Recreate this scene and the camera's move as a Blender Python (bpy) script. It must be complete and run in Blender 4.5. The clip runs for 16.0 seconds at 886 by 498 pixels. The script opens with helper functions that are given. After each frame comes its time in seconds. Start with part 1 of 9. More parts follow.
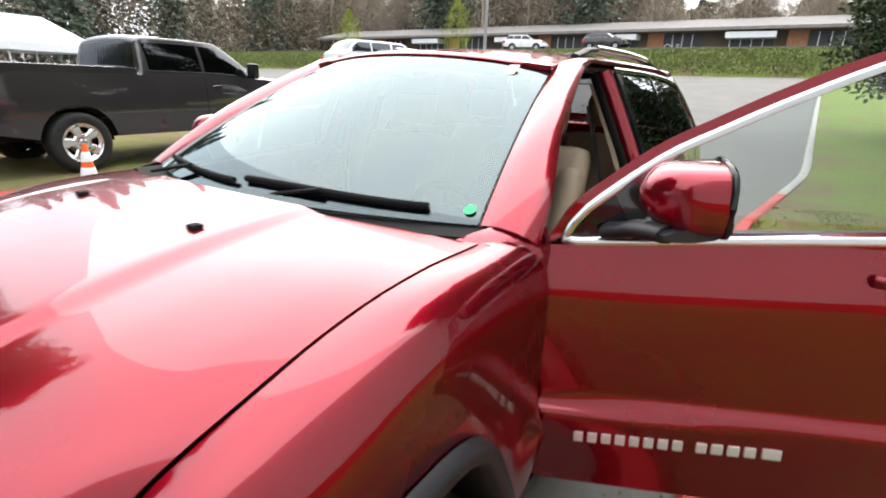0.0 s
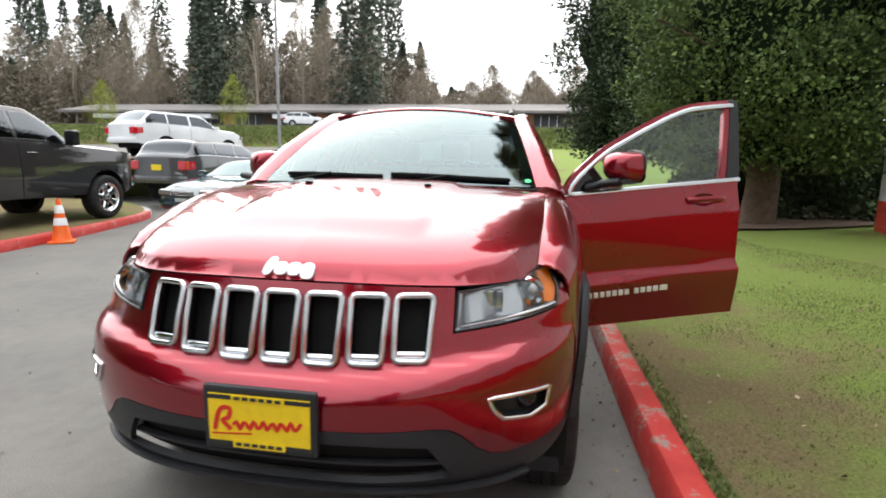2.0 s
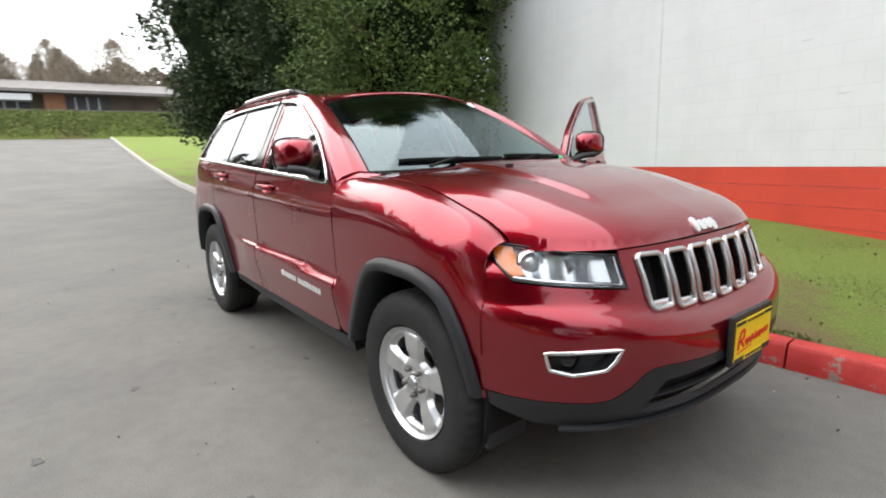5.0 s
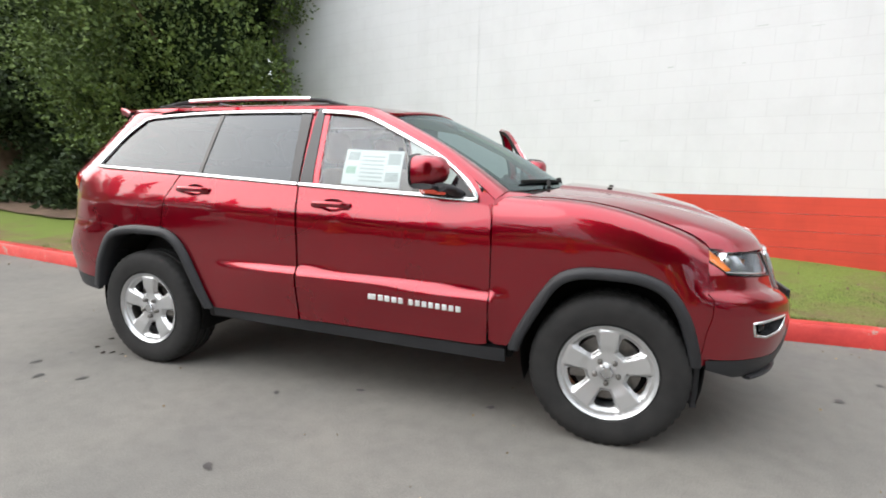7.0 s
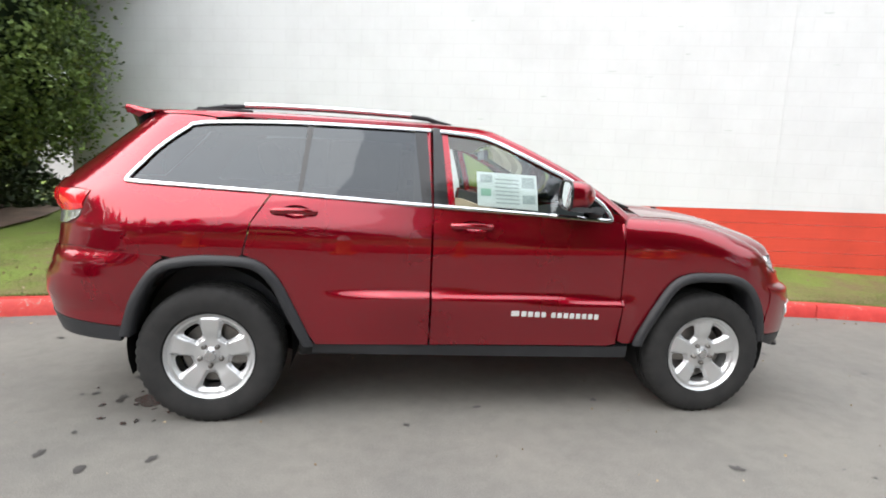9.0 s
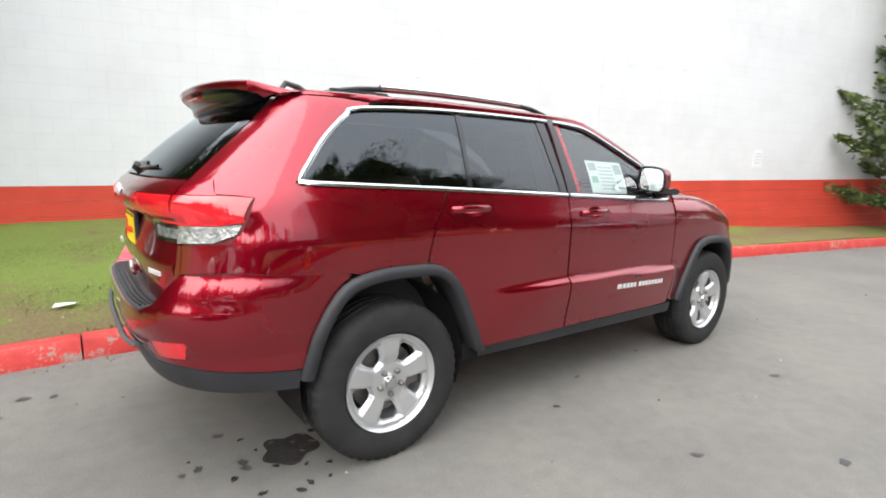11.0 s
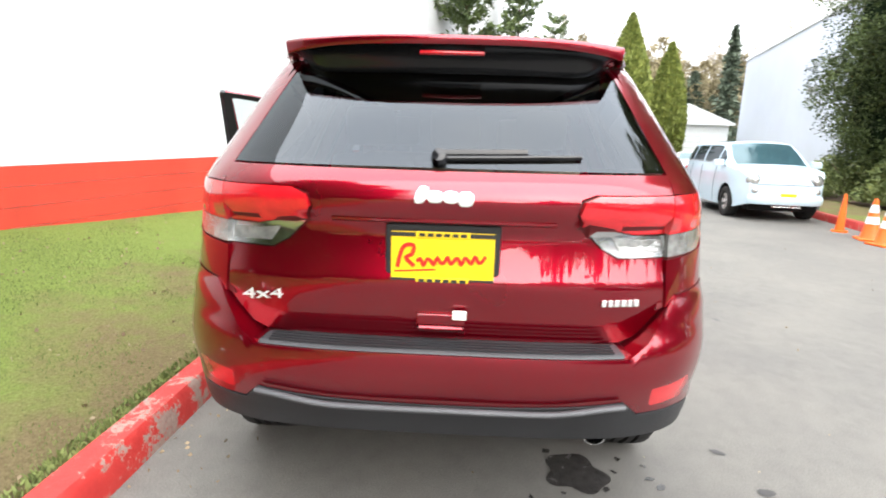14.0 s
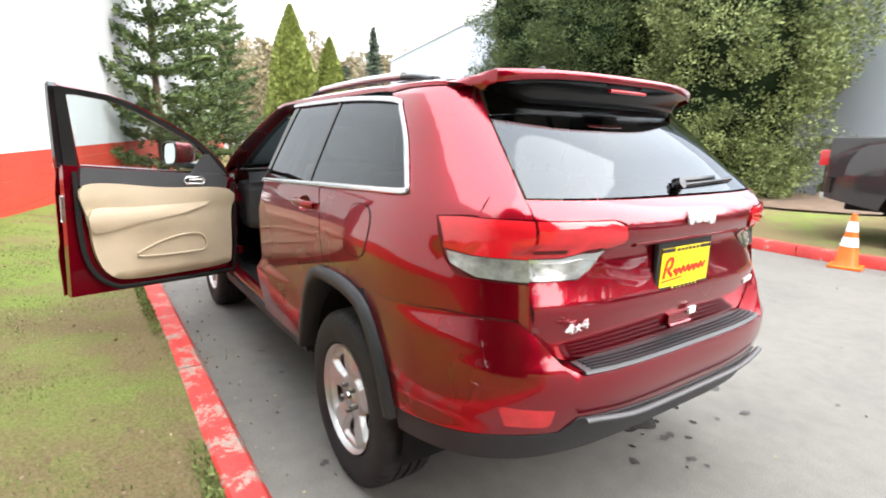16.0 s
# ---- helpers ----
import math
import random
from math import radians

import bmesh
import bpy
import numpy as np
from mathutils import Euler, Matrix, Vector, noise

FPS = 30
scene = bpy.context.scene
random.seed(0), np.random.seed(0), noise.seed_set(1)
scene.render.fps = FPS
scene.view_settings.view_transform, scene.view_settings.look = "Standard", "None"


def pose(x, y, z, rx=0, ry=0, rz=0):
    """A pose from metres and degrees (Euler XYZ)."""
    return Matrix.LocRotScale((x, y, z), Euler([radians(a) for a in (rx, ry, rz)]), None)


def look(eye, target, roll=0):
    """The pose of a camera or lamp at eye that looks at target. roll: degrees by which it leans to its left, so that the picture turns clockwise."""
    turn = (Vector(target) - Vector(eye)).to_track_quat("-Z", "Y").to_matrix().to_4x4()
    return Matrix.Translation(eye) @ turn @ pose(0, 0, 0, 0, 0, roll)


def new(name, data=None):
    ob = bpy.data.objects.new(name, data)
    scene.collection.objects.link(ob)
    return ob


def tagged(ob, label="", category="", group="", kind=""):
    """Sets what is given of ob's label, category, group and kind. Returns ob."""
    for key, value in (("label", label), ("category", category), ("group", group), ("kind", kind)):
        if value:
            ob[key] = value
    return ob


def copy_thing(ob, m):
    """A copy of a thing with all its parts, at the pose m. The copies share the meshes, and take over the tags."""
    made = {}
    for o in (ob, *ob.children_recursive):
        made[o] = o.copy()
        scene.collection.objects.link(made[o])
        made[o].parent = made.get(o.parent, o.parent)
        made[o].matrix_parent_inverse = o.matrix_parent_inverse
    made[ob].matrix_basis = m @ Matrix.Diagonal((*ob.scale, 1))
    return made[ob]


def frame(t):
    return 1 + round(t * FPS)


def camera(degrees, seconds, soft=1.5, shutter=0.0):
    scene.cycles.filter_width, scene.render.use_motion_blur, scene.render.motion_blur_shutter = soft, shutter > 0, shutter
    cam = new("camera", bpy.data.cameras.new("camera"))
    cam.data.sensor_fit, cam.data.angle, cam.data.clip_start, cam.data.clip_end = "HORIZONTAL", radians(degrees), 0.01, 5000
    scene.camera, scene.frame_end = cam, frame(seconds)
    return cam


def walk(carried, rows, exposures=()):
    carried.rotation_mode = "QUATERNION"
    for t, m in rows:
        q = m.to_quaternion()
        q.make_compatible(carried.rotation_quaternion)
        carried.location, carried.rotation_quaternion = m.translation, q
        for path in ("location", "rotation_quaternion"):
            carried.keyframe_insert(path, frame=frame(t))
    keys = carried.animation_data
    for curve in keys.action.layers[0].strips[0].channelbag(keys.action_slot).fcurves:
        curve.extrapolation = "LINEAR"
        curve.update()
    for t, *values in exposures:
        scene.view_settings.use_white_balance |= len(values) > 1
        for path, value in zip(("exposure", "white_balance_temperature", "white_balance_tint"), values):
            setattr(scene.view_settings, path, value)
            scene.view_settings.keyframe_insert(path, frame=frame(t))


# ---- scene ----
cam = camera(81.8, 16.0, 1.8, 0.3)
PATH = [
    (0, (2.035, 1.367, 1.573), (0.438, 0.331, 0.961), 1.9),
    (0.5, (2.544, 1.326, 1.553), (0.895, 0.354, 0.972), 2.8),
    (1, (2.99, 1.163, 1.492), (1.24, 0.347, 0.971), 1.3),
    (1.5, (3.388, 0.958, 1.435), (1.508, 0.472, 0.957), 0.4),
    (2, (3.616, 0.703, 1.332), (1.667, 0.39, 1.01), 1.1),
    (2.5, (3.744, 0.288, 1.295), (1.791, 0.126, 0.898), 1.0),
    (3, (3.779, -0.167, 1.306), (1.832, -0.048, 0.865), 1.6),
    (3.5, (3.657, -0.628, 1.32), (1.747, -0.198, 0.909), 0.6),
    (4, (3.563, -1.13, 1.314), (1.739, -0.395, 0.949), 2.6),
    (4.2, (3.515, -1.322, 1.314), (1.726, -0.508, 0.948), 2.0),
    (6.3, (2.094, -3.027, 1.346), (1.131, -1.31, 0.995), 0.3),
    (6.5, (1.926, -3.177, 1.314), (1.03, -1.417, 0.994), 1.9),
    (7, (1.447, -3.41, 1.344), (0.815, -1.539, 1.029), 1.3),
    (7.5, (0.966, -3.642, 1.402), (0.519, -1.723, 1.059), 0.2),
    (8, (0.49, -3.769, 1.375), (0.337, -1.794, 1.096), -0.7),
    (8.2, (0.283, -3.799, 1.384), (0.184, -1.822, 1.098), 0.7),
    (10.3, (-2.027, -3.248, 1.392), (-1.091, -1.509, 1.076), 1.5),
    (10.5, (-2.197, -3.143, 1.386), (-1.222, -1.43, 1.045), 2.0),
    (11, (-2.633, -2.844, 1.393), (-1.448, -1.267, 1.062), 1.6),
    (11.5, (-2.987, -2.477, 1.379), (-1.578, -1.088, 1.091), -0.1),
    (12, (-3.325, -2.027, 1.379), (-1.742, -0.836, 1.103), -0.3),
    (12.5, (-3.555, -1.567, 1.366), (-1.83, -0.606, 1.045), 0.4),
    (13, (-3.677, -1.071, 1.374), (-1.81, -0.43, 1.05), 2.5),
    (13.5, (-3.837, -0.583, 1.381), (-1.894, -0.241, 1.05), 2.0),
    (14, (-3.827, -0.057, 1.375), (-1.869, 0.019, 0.974), 1.7),
    (14.5, (-3.823, 0.446, 1.367), (-1.873, 0.195, 0.998), 0.8),
    (15, (-3.727, 0.876, 1.434), (-1.871, 0.246, 1.033), 2.8),
    (15.5, (-3.59, 1.281, 1.443), (-1.84, 0.412, 1.016), 1.8),
    (16, (-3.357, 1.733, 1.467), (-1.744, 0.624, 1.058), 1.3),
]
walk(cam, [(t, look(eye, target, roll)) for t, eye, target, roll in PATH], exposures=[(0, 1.35), (2, 1.10), (4, 1.10), (7, 1.28), (9, 1.40), (12, 1.6), (14, 1.93), (15, 1.88), (16, 2.10)])

# world: bright overcast sky, a weak wide sun behind the cloud
world = bpy.data.worlds.new("overcast")
scene.world = world
world.use_nodes = True
wn = world.node_tree
wn.nodes.clear()
w_out = wn.nodes.new("ShaderNodeOutputWorld")
w_bg = wn.nodes.new("ShaderNodeBackground")
w_sky = wn.nodes.new("ShaderNodeTexSky")
w_sky.sky_type, w_sky.sun_disc = "NISHITA", False
w_sky.sun_elevation, w_sky.sun_rotation = radians(36), radians(-112)
w_sky.dust_density, w_sky.air_density = 3.0, 1.0
w_dim = wn.nodes.new("ShaderNodeVectorMath")
w_dim.operation = "SCALE"
w_dim.inputs["Scale"].default_value = 0.10
w_co = wn.nodes.new("ShaderNodeTexCoord")
w_noise = wn.nodes.new("ShaderNodeTexNoise")
w_noise.inputs["Scale"].default_value = 2.2
w_noise.inputs["Detail"].default_value = 5
w_ramp = wn.nodes.new("ShaderNodeValToRGB")
w_ramp.color_ramp.elements[0].position, w_ramp.color_ramp.elements[0].color = 0.3, (0.82, 0.86, 0.92, 1)
w_ramp.color_ramp.elements[1].position, w_ramp.color_ramp.elements[1].color = 0.7, (1.0, 1.0, 1.0, 1)
w_mix = wn.nodes.new("ShaderNodeMix")
w_mix.data_type = "RGBA"
w_mix.inputs["Factor"].default_value = 0.85
wn.links.new(w_co.outputs["Generated"], w_noise.inputs["Vector"])
wn.links.new(w_noise.outputs["Fac"], w_ramp.inputs["Fac"])
wn.links.new(w_sky.outputs["Color"], w_dim.inputs[0])
wn.links.new(w_dim.outputs["Vector"], w_mix.inputs["A"])
wn.links.new(w_ramp.outputs["Color"], w_mix.inputs["B"])
w_sep = wn.nodes.new("ShaderNodeSeparateXYZ")
wn.links.new(w_co.outputs["Generated"], w_sep.inputs["Vector"])
w_up = wn.nodes.new("ShaderNodeMapRange")
w_up.inputs["From Min"].default_value, w_up.inputs["From Max"].default_value = 0.0, 1.0
w_up.inputs["To Min"].default_value, w_up.inputs["To Max"].default_value = 0.80, 1.75
wn.links.new(w_sep.outputs["Z"], w_up.inputs["Value"])
w_side = wn.nodes.new("ShaderNodeMapRange")
w_side.inputs["From Min"].default_value, w_side.inputs["From Max"].default_value = -1.0, 1.0
w_side.inputs["To Min"].default_value, w_side.inputs["To Max"].default_value = 1.18, 0.78
wn.links.new(w_sep.outputs["X"], w_side.inputs["Value"])
w_both = wn.nodes.new("ShaderNodeMath")
w_both.operation = "MULTIPLY"
wn.links.new(w_up.outputs["Result"], w_both.inputs[0])
wn.links.new(w_side.outputs["Result"], w_both.inputs[1])
w_lit = wn.nodes.new("ShaderNodeVectorMath")
w_lit.operation = "SCALE"
wn.links.new(w_mix.outputs["Result"], w_lit.inputs[0])
wn.links.new(w_both.outputs[0], w_lit.inputs["Scale"])
wn.links.new(w_lit.outputs["Vector"], w_bg.inputs["Color"])
w_bg.inputs["Strength"].default_value = 1.04
wn.links.new(w_bg.outputs["Background"], w_out.inputs["Surface"])

sun = new("sun", bpy.data.lights.new("sun", "SUN"))
sun.data.energy, sun.data.angle, sun.data.color = 1.25, radians(95), (1.0, 0.96, 0.90)
sun.matrix_world = look((-15, -6, 12), (0, 0, 0))

# ---- materials ----
def mat(name, color, rough=0.5, metal=0.0, var=0.12, scale=6.0, bump=0.0, bscale=120.0, coat=0.0, spec=0.5, rvar=0.08, color2=None, sheen=0.0):
    """A surface with colour, gloss and relief that vary at two scales."""
    m = bpy.data.materials.new(name)
    m.use_nodes = True
    nt = m.node_tree
    b = nt.nodes["Principled BSDF"]
    co = nt.nodes.new("ShaderNodeTexCoord")
    n1, n2 = nt.nodes.new("ShaderNodeTexNoise"), nt.nodes.new("ShaderNodeTexNoise")
    n1.inputs["Scale"].default_value, n1.inputs["Detail"].default_value = scale, 6
    n2.inputs["Scale"].default_value, n2.inputs["Detail"].default_value = bscale, 3
    for n in (n1, n2):
        nt.links.new(co.outputs["Object"], n.inputs["Vector"])
    add = nt.nodes.new("ShaderNodeMath")
    add.operation = "MULTIPLY_ADD"
    nt.links.new(n2.outputs["Fac"], add.inputs[0])
    add.inputs[1].default_value = 0.35
    nt.links.new(n1.outputs["Fac"], add.inputs[2])
    ramp = nt.nodes.new("ShaderNodeValToRGB")
    lo = [c * (1 - var) for c in color]
    hi = list(color2) if color2 else [min(1, c * (1 + var)) for c in color]
    ramp.color_ramp.elements[0].position, ramp.color_ramp.elements[0].color = 0.42, (*lo, 1)
    ramp.color_ramp.elements[1].position, ramp.color_ramp.elements[1].color = 0.92, (*hi, 1)
    nt.links.new(add.outputs[0], ramp.inputs["Fac"])
    nt.links.new(ramp.outputs["Color"], b.inputs["Base Color"])
    rr = nt.nodes.new("ShaderNodeMapRange")
    rr.inputs["To Min"].default_value, rr.inputs["To Max"].default_value = max(0.0, rough - rvar), min(1.0, rough + rvar)
    nt.links.new(n1.outputs["Fac"], rr.inputs["Value"])
    nt.links.new(rr.outputs["Result"], b.inputs["Roughness"])
    b.inputs["Metallic"].default_value = metal
    b.inputs["Specular IOR Level"].default_value = spec
    b.inputs["Coat Weight"].default_value, b.inputs["Coat Roughness"].default_value = coat, 0.02
    if sheen:
        b.inputs["Sheen Weight"].default_value = sheen
    if bump:
        bn = nt.nodes.new("ShaderNodeBump")
        bn.inputs["Strength"].default_value, bn.inputs["Distance"].default_value = bump, 0.01
        nt.links.new(n2.outputs["Fac"], bn.inputs["Height"])
        nt.links.new(bn.outputs["Normal"], b.inputs["Normal"])
    return m


def paint(name, color, flake=0.35, rough=0.32):
    """Car paint: a pearl base under a clear coat."""
    m = mat(name, color, rough, flake, var=0.06, scale=2.0, bscale=900, coat=1.0, rvar=0.04)
    b = m.node_tree.nodes["Principled BSDF"]
    b.inputs["Coat IOR"].default_value = 1.62
    b.inputs["Specular IOR Level"].default_value = 0.0
    b.inputs["Coat Roughness"].default_value = 0.004
    return m


def glass(name, tint, ior=1.5, gloss=(0.95, 0.97, 1)):
    """A thin pane: tinted, with gloss by the angle."""
    m = bpy.data.materials.new(name)
    m.use_nodes = True
    nt = m.node_tree
    nt.nodes.clear()
    out, mix = nt.nodes.new("ShaderNodeOutputMaterial"), nt.nodes.new("ShaderNodeMixShader")
    tr, gl, fr = nt.nodes.new("ShaderNodeBsdfTransparent"), nt.nodes.new("ShaderNodeBsdfGlossy"), nt.nodes.new("ShaderNodeFresnel")
    tr.inputs["Color"].default_value = (*tint, 1)
    gl.inputs["Roughness"].default_value = 0.005
    gl.inputs["Color"].default_value = (*gloss, 1)
    fr.inputs["IOR"].default_value = ior
    nt.links.new(fr.outputs["Fac"], mix.inputs["Fac"])
    nt.links.new(tr.outputs["BSDF"], mix.inputs[1])
    nt.links.new(gl.outputs["BSDF"], mix.inputs[2])
    nt.links.new(mix.outputs["Shader"], out.inputs["Surface"])
    return m


RED = paint("cherry_red_paint", (0.255, 0.0018, 0.0125), 0.84, 0.28)
# darkened copy of the body red, painted shade for panel gaps
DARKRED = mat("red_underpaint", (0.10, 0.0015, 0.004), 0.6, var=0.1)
DARKPAINT = paint("graphite_paint", (0.040, 0.037, 0.038), 0.4)
GREYPAINT = paint("mid_grey_paint", (0.095, 0.095, 0.100), 0.4)
TEALPAINT = paint("dark_teal_paint", (0.022, 0.048, 0.060), 0.3)
SILVERPAINT = paint("silver_white_paint", (0.62, 0.64, 0.66), 0.2)
WHITEPAINT = paint("white_paint", (0.72, 0.73, 0.74), 0.0)
BLUEPAINT = paint("pale_blue_paint", (0.50, 0.63, 0.72), 0.0)
BLACKPLASTIC = mat("black_textured_plastic", (0.024, 0.025, 0.028), 0.45, spec=0.3, var=0.2, bump=0.12, bscale=700)
GLOSSBLACK = mat("gloss_black", (0.010, 0.010, 0.012), 0.10, var=0.2, rvar=0.03)
UNDERBLACK = mat("satin_black_plastic", (0.007, 0.007, 0.008), 0.22, var=0.2, spec=0.35, rvar=0.03)
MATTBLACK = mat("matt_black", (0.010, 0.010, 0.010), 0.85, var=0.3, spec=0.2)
RUBBER = mat("tyre_rubber", (0.020, 0.020, 0.021), 0.72, spec=0.22, var=0.25, scale=9, bump=0.15, bscale=260, color2=(0.030, 0.0298, 0.0295))
STEPPAD = mat("dark_step_plastic", (0.035, 0.036, 0.040), 0.42, var=0.15, bump=0.1, bscale=500)
GREYPLASTIC = mat("grey_step_plastic", (0.07, 0.072, 0.078), 0.5, var=0.15, bump=0.1, bscale=500)
CHROME = mat("chrome", (0.80, 0.81, 0.83), 0.06, 1.0, var=0.03, rvar=0.03)
BADGE = mat("bright_badge_silver", (0.78, 0.79, 0.80), 0.32, 0.55, var=0.04)
SATIN = mat("satin_chrome", (0.62, 0.63, 0.65), 0.20, 1.0, var=0.05)
ALLOY = mat("silver_alloy_paint", (0.56, 0.57, 0.58), 0.30, 0.7, var=0.03, scale=3, coat=0.3, rvar=0.02)
STEEL = mat("brake_steel", (0.20, 0.19, 0.18), 0.4, 0.8, var=0.3, scale=14)
BEIGE = mat("beige_leather", (0.44, 0.36, 0.26), 0.55, var=0.08, bump=0.1, bscale=320)
DASHGREY = mat("dark_grey_soft_plastic", (0.035, 0.036, 0.040), 0.6, var=0.15, bump=0.08, bscale=400)
LENSRED = mat("red_lens", (0.55, 0.010, 0.018), 0.08, var=0.15, scale=20, coat=1.0)
LENSCLEAR = mat("clear_lamp_insert", (0.36, 0.37, 0.36), 0.16, 0.6, var=0.45, scale=26, bump=0.3, bscale=60, coat=1.0)
LENSAMBER = mat("amber_lens", (0.85, 0.24, 0.015), 0.12, var=0.15, scale=40, coat=1.0)
CLEARGLASS = glass("clear_glass", (0.72, 0.80, 0.80), 1.75)
LAMPGLASS = glass("lamp_glass", (0.92, 0.94, 0.95), 1.5)
SCREENGLASS = glass("windscreen_glass", (0.24, 0.33, 0.33), 2.05, (0.66, 0.78, 0.80))
TINTGLASS = glass("tinted_glass", (0.055, 0.060, 0.065), 1.66, (0.88, 0.94, 1.0))
PLATEYELLOW = mat("yellow_plate", (0.85, 0.62, 0.01), 0.35, var=0.06, scale=30)
INKRED = mat("red_ink", (0.60, 0.02, 0.01), 0.4)
INKBLACK = mat("black_ink", (0.02, 0.02, 0.02), 0.5)
PAPER = mat("white_paper", (0.80, 0.82, 0.80), 0.7, var=0.05)
PAPERGREY = mat("printed_grey", (0.46, 0.50, 0.49), 0.7, var=0.2, scale=60)
PAPERGREEN = mat("printed_green", (0.36, 0.56, 0.44), 0.7)
GREENDOT = mat("green_sticker", (0.02, 0.65, 0.20), 0.5)
MIRROR = mat("mirror_glass", (0.90, 0.92, 0.93), 0.01, 1.0, var=0.01, rvar=0.005)
ORANGE = mat("orange_cone_plastic", (0.85, 0.13, 0.01), 0.45, var=0.12, scale=9, bump=0.05)
CONEWHITE = mat("white_reflective_sleeve", (0.75, 0.76, 0.76), 0.35, var=0.08)
BARK = mat("bark", (0.11, 0.075, 0.05), 0.9, var=0.4, scale=7, bump=0.8, bscale=40)
BRICKWALL = mat("brown_brick", (0.34, 0.17, 0.09), 0.9, var=0.2, scale=3)
# dark brown that stands in for awning shadow on the shop wall
SHOPSHADE = mat("dark_shop_front", (0.10, 0.075, 0.055), 0.8, var=0.3, scale=0.5)
ROOFGREY = mat("grey_roofing", (0.20, 0.185, 0.175), 0.9, var=0.15, scale=1.2, bscale=20)
FARWHITE = mat("far_white_paint", (0.68, 0.70, 0.71), 0.6, var=0.05)
FARDARK = mat("far_dark", (0.04, 0.045, 0.05), 0.5, var=0.3)
CONCRETE = mat("concrete", (0.38, 0.36, 0.33), 0.85, var=0.2, scale=8, bump=0.4, bscale=90)
POLEGREY = mat("galvanised_pole", (0.28, 0.28, 0.28), 0.5, 0.6, var=0.15)
DIRT = mat("brown_bark_mulch", (0.13, 0.085, 0.055), 0.95, var=0.4, scale=4, bump=0.8, bscale=60)


def tex(m):
    """The node tree, shader and object coordinates of a new material."""
    m.use_nodes = True
    nt = m.node_tree
    co = nt.nodes.new("ShaderNodeTexCoord")
    return nt, nt.nodes["Principled BSDF"], co.outputs["Object"]


def noise_node(nt, co, scale, detail=6, rough=0.6):
    n = nt.nodes.new("ShaderNodeTexNoise")
    n.inputs["Scale"].default_value, n.inputs["Detail"].default_value, n.inputs["Roughness"].default_value = scale, detail, rough
    nt.links.new(co, n.inputs["Vector"])
    return n.outputs["Fac"]


def ramp_node(nt, fac, stops):
    r = nt.nodes.new("ShaderNodeValToRGB")
    while len(r.color_ramp.elements) < len(stops):
        r.color_ramp.elements.new(0.5)
    for e, (p, c) in zip(r.color_ramp.elements, stops):
        e.position, e.color = p, (*c, 1)
    nt.links.new(fac, r.inputs["Fac"])
    return r.outputs["Color"]


def mix_node(nt, fac, a, b, mode="MIX"):
    x = nt.nodes.new("ShaderNodeMix")
    x.data_type, x.blend_type = "RGBA", mode
    for key, v in (("Factor", fac), ("A", a), ("B", b)):
        if isinstance(v, (int, float)):
            x.inputs[key].default_value = v
        elif isinstance(v, tuple):
            x.inputs[key].default_value = (*v, 1)
        else:
            nt.links.new(v, x.inputs[key])
    return x.outputs["Result"]


def bump_node(nt, b, height, strength, dist=0.01):
    n = nt.nodes.new("ShaderNodeBump")
    n.inputs["Strength"].default_value, n.inputs["Distance"].default_value = strength, dist
    nt.links.new(height, n.inputs["Height"])
    nt.links.new(n.outputs["Normal"], b.inputs["Normal"])


def asphalt_material():
    m = bpy.data.materials.new("worn_asphalt")
    nt, b, co = tex(m)
    fine, mid, big = noise_node(nt, co, 160, 4, 0.7), noise_node(nt, co, 9, 6), noise_node(nt, co, 0.7, 5)
    c = ramp_node(nt, fine, [(0.30, (0.112, 0.108, 0.099)), (0.62, (0.190, 0.184, 0.169)), (0.80, (0.272, 0.262, 0.243))])
    d = ramp_node(nt, mid, [(0.30, (0.72, 0.72, 0.72)), (0.6, (1, 1, 1))])
    e = ramp_node(nt, big, [(0.35, (0.84, 0.84, 0.85)), (0.65, (1.06, 1.05, 1.03))])
    c = mix_node(nt, 0.45, c, mix_node(nt, 1.0, c, d, "MULTIPLY"))
    c = mix_node(nt, 1.0, c, e, "MULTIPLY")
    nt.links.new(c, b.inputs["Base Color"])
    b.inputs["Roughness"].default_value = 0.88
    b.inputs["Specular IOR Level"].default_value = 0.3
    bump_node(nt, b, fine, 0.35, 0.006)
    return m


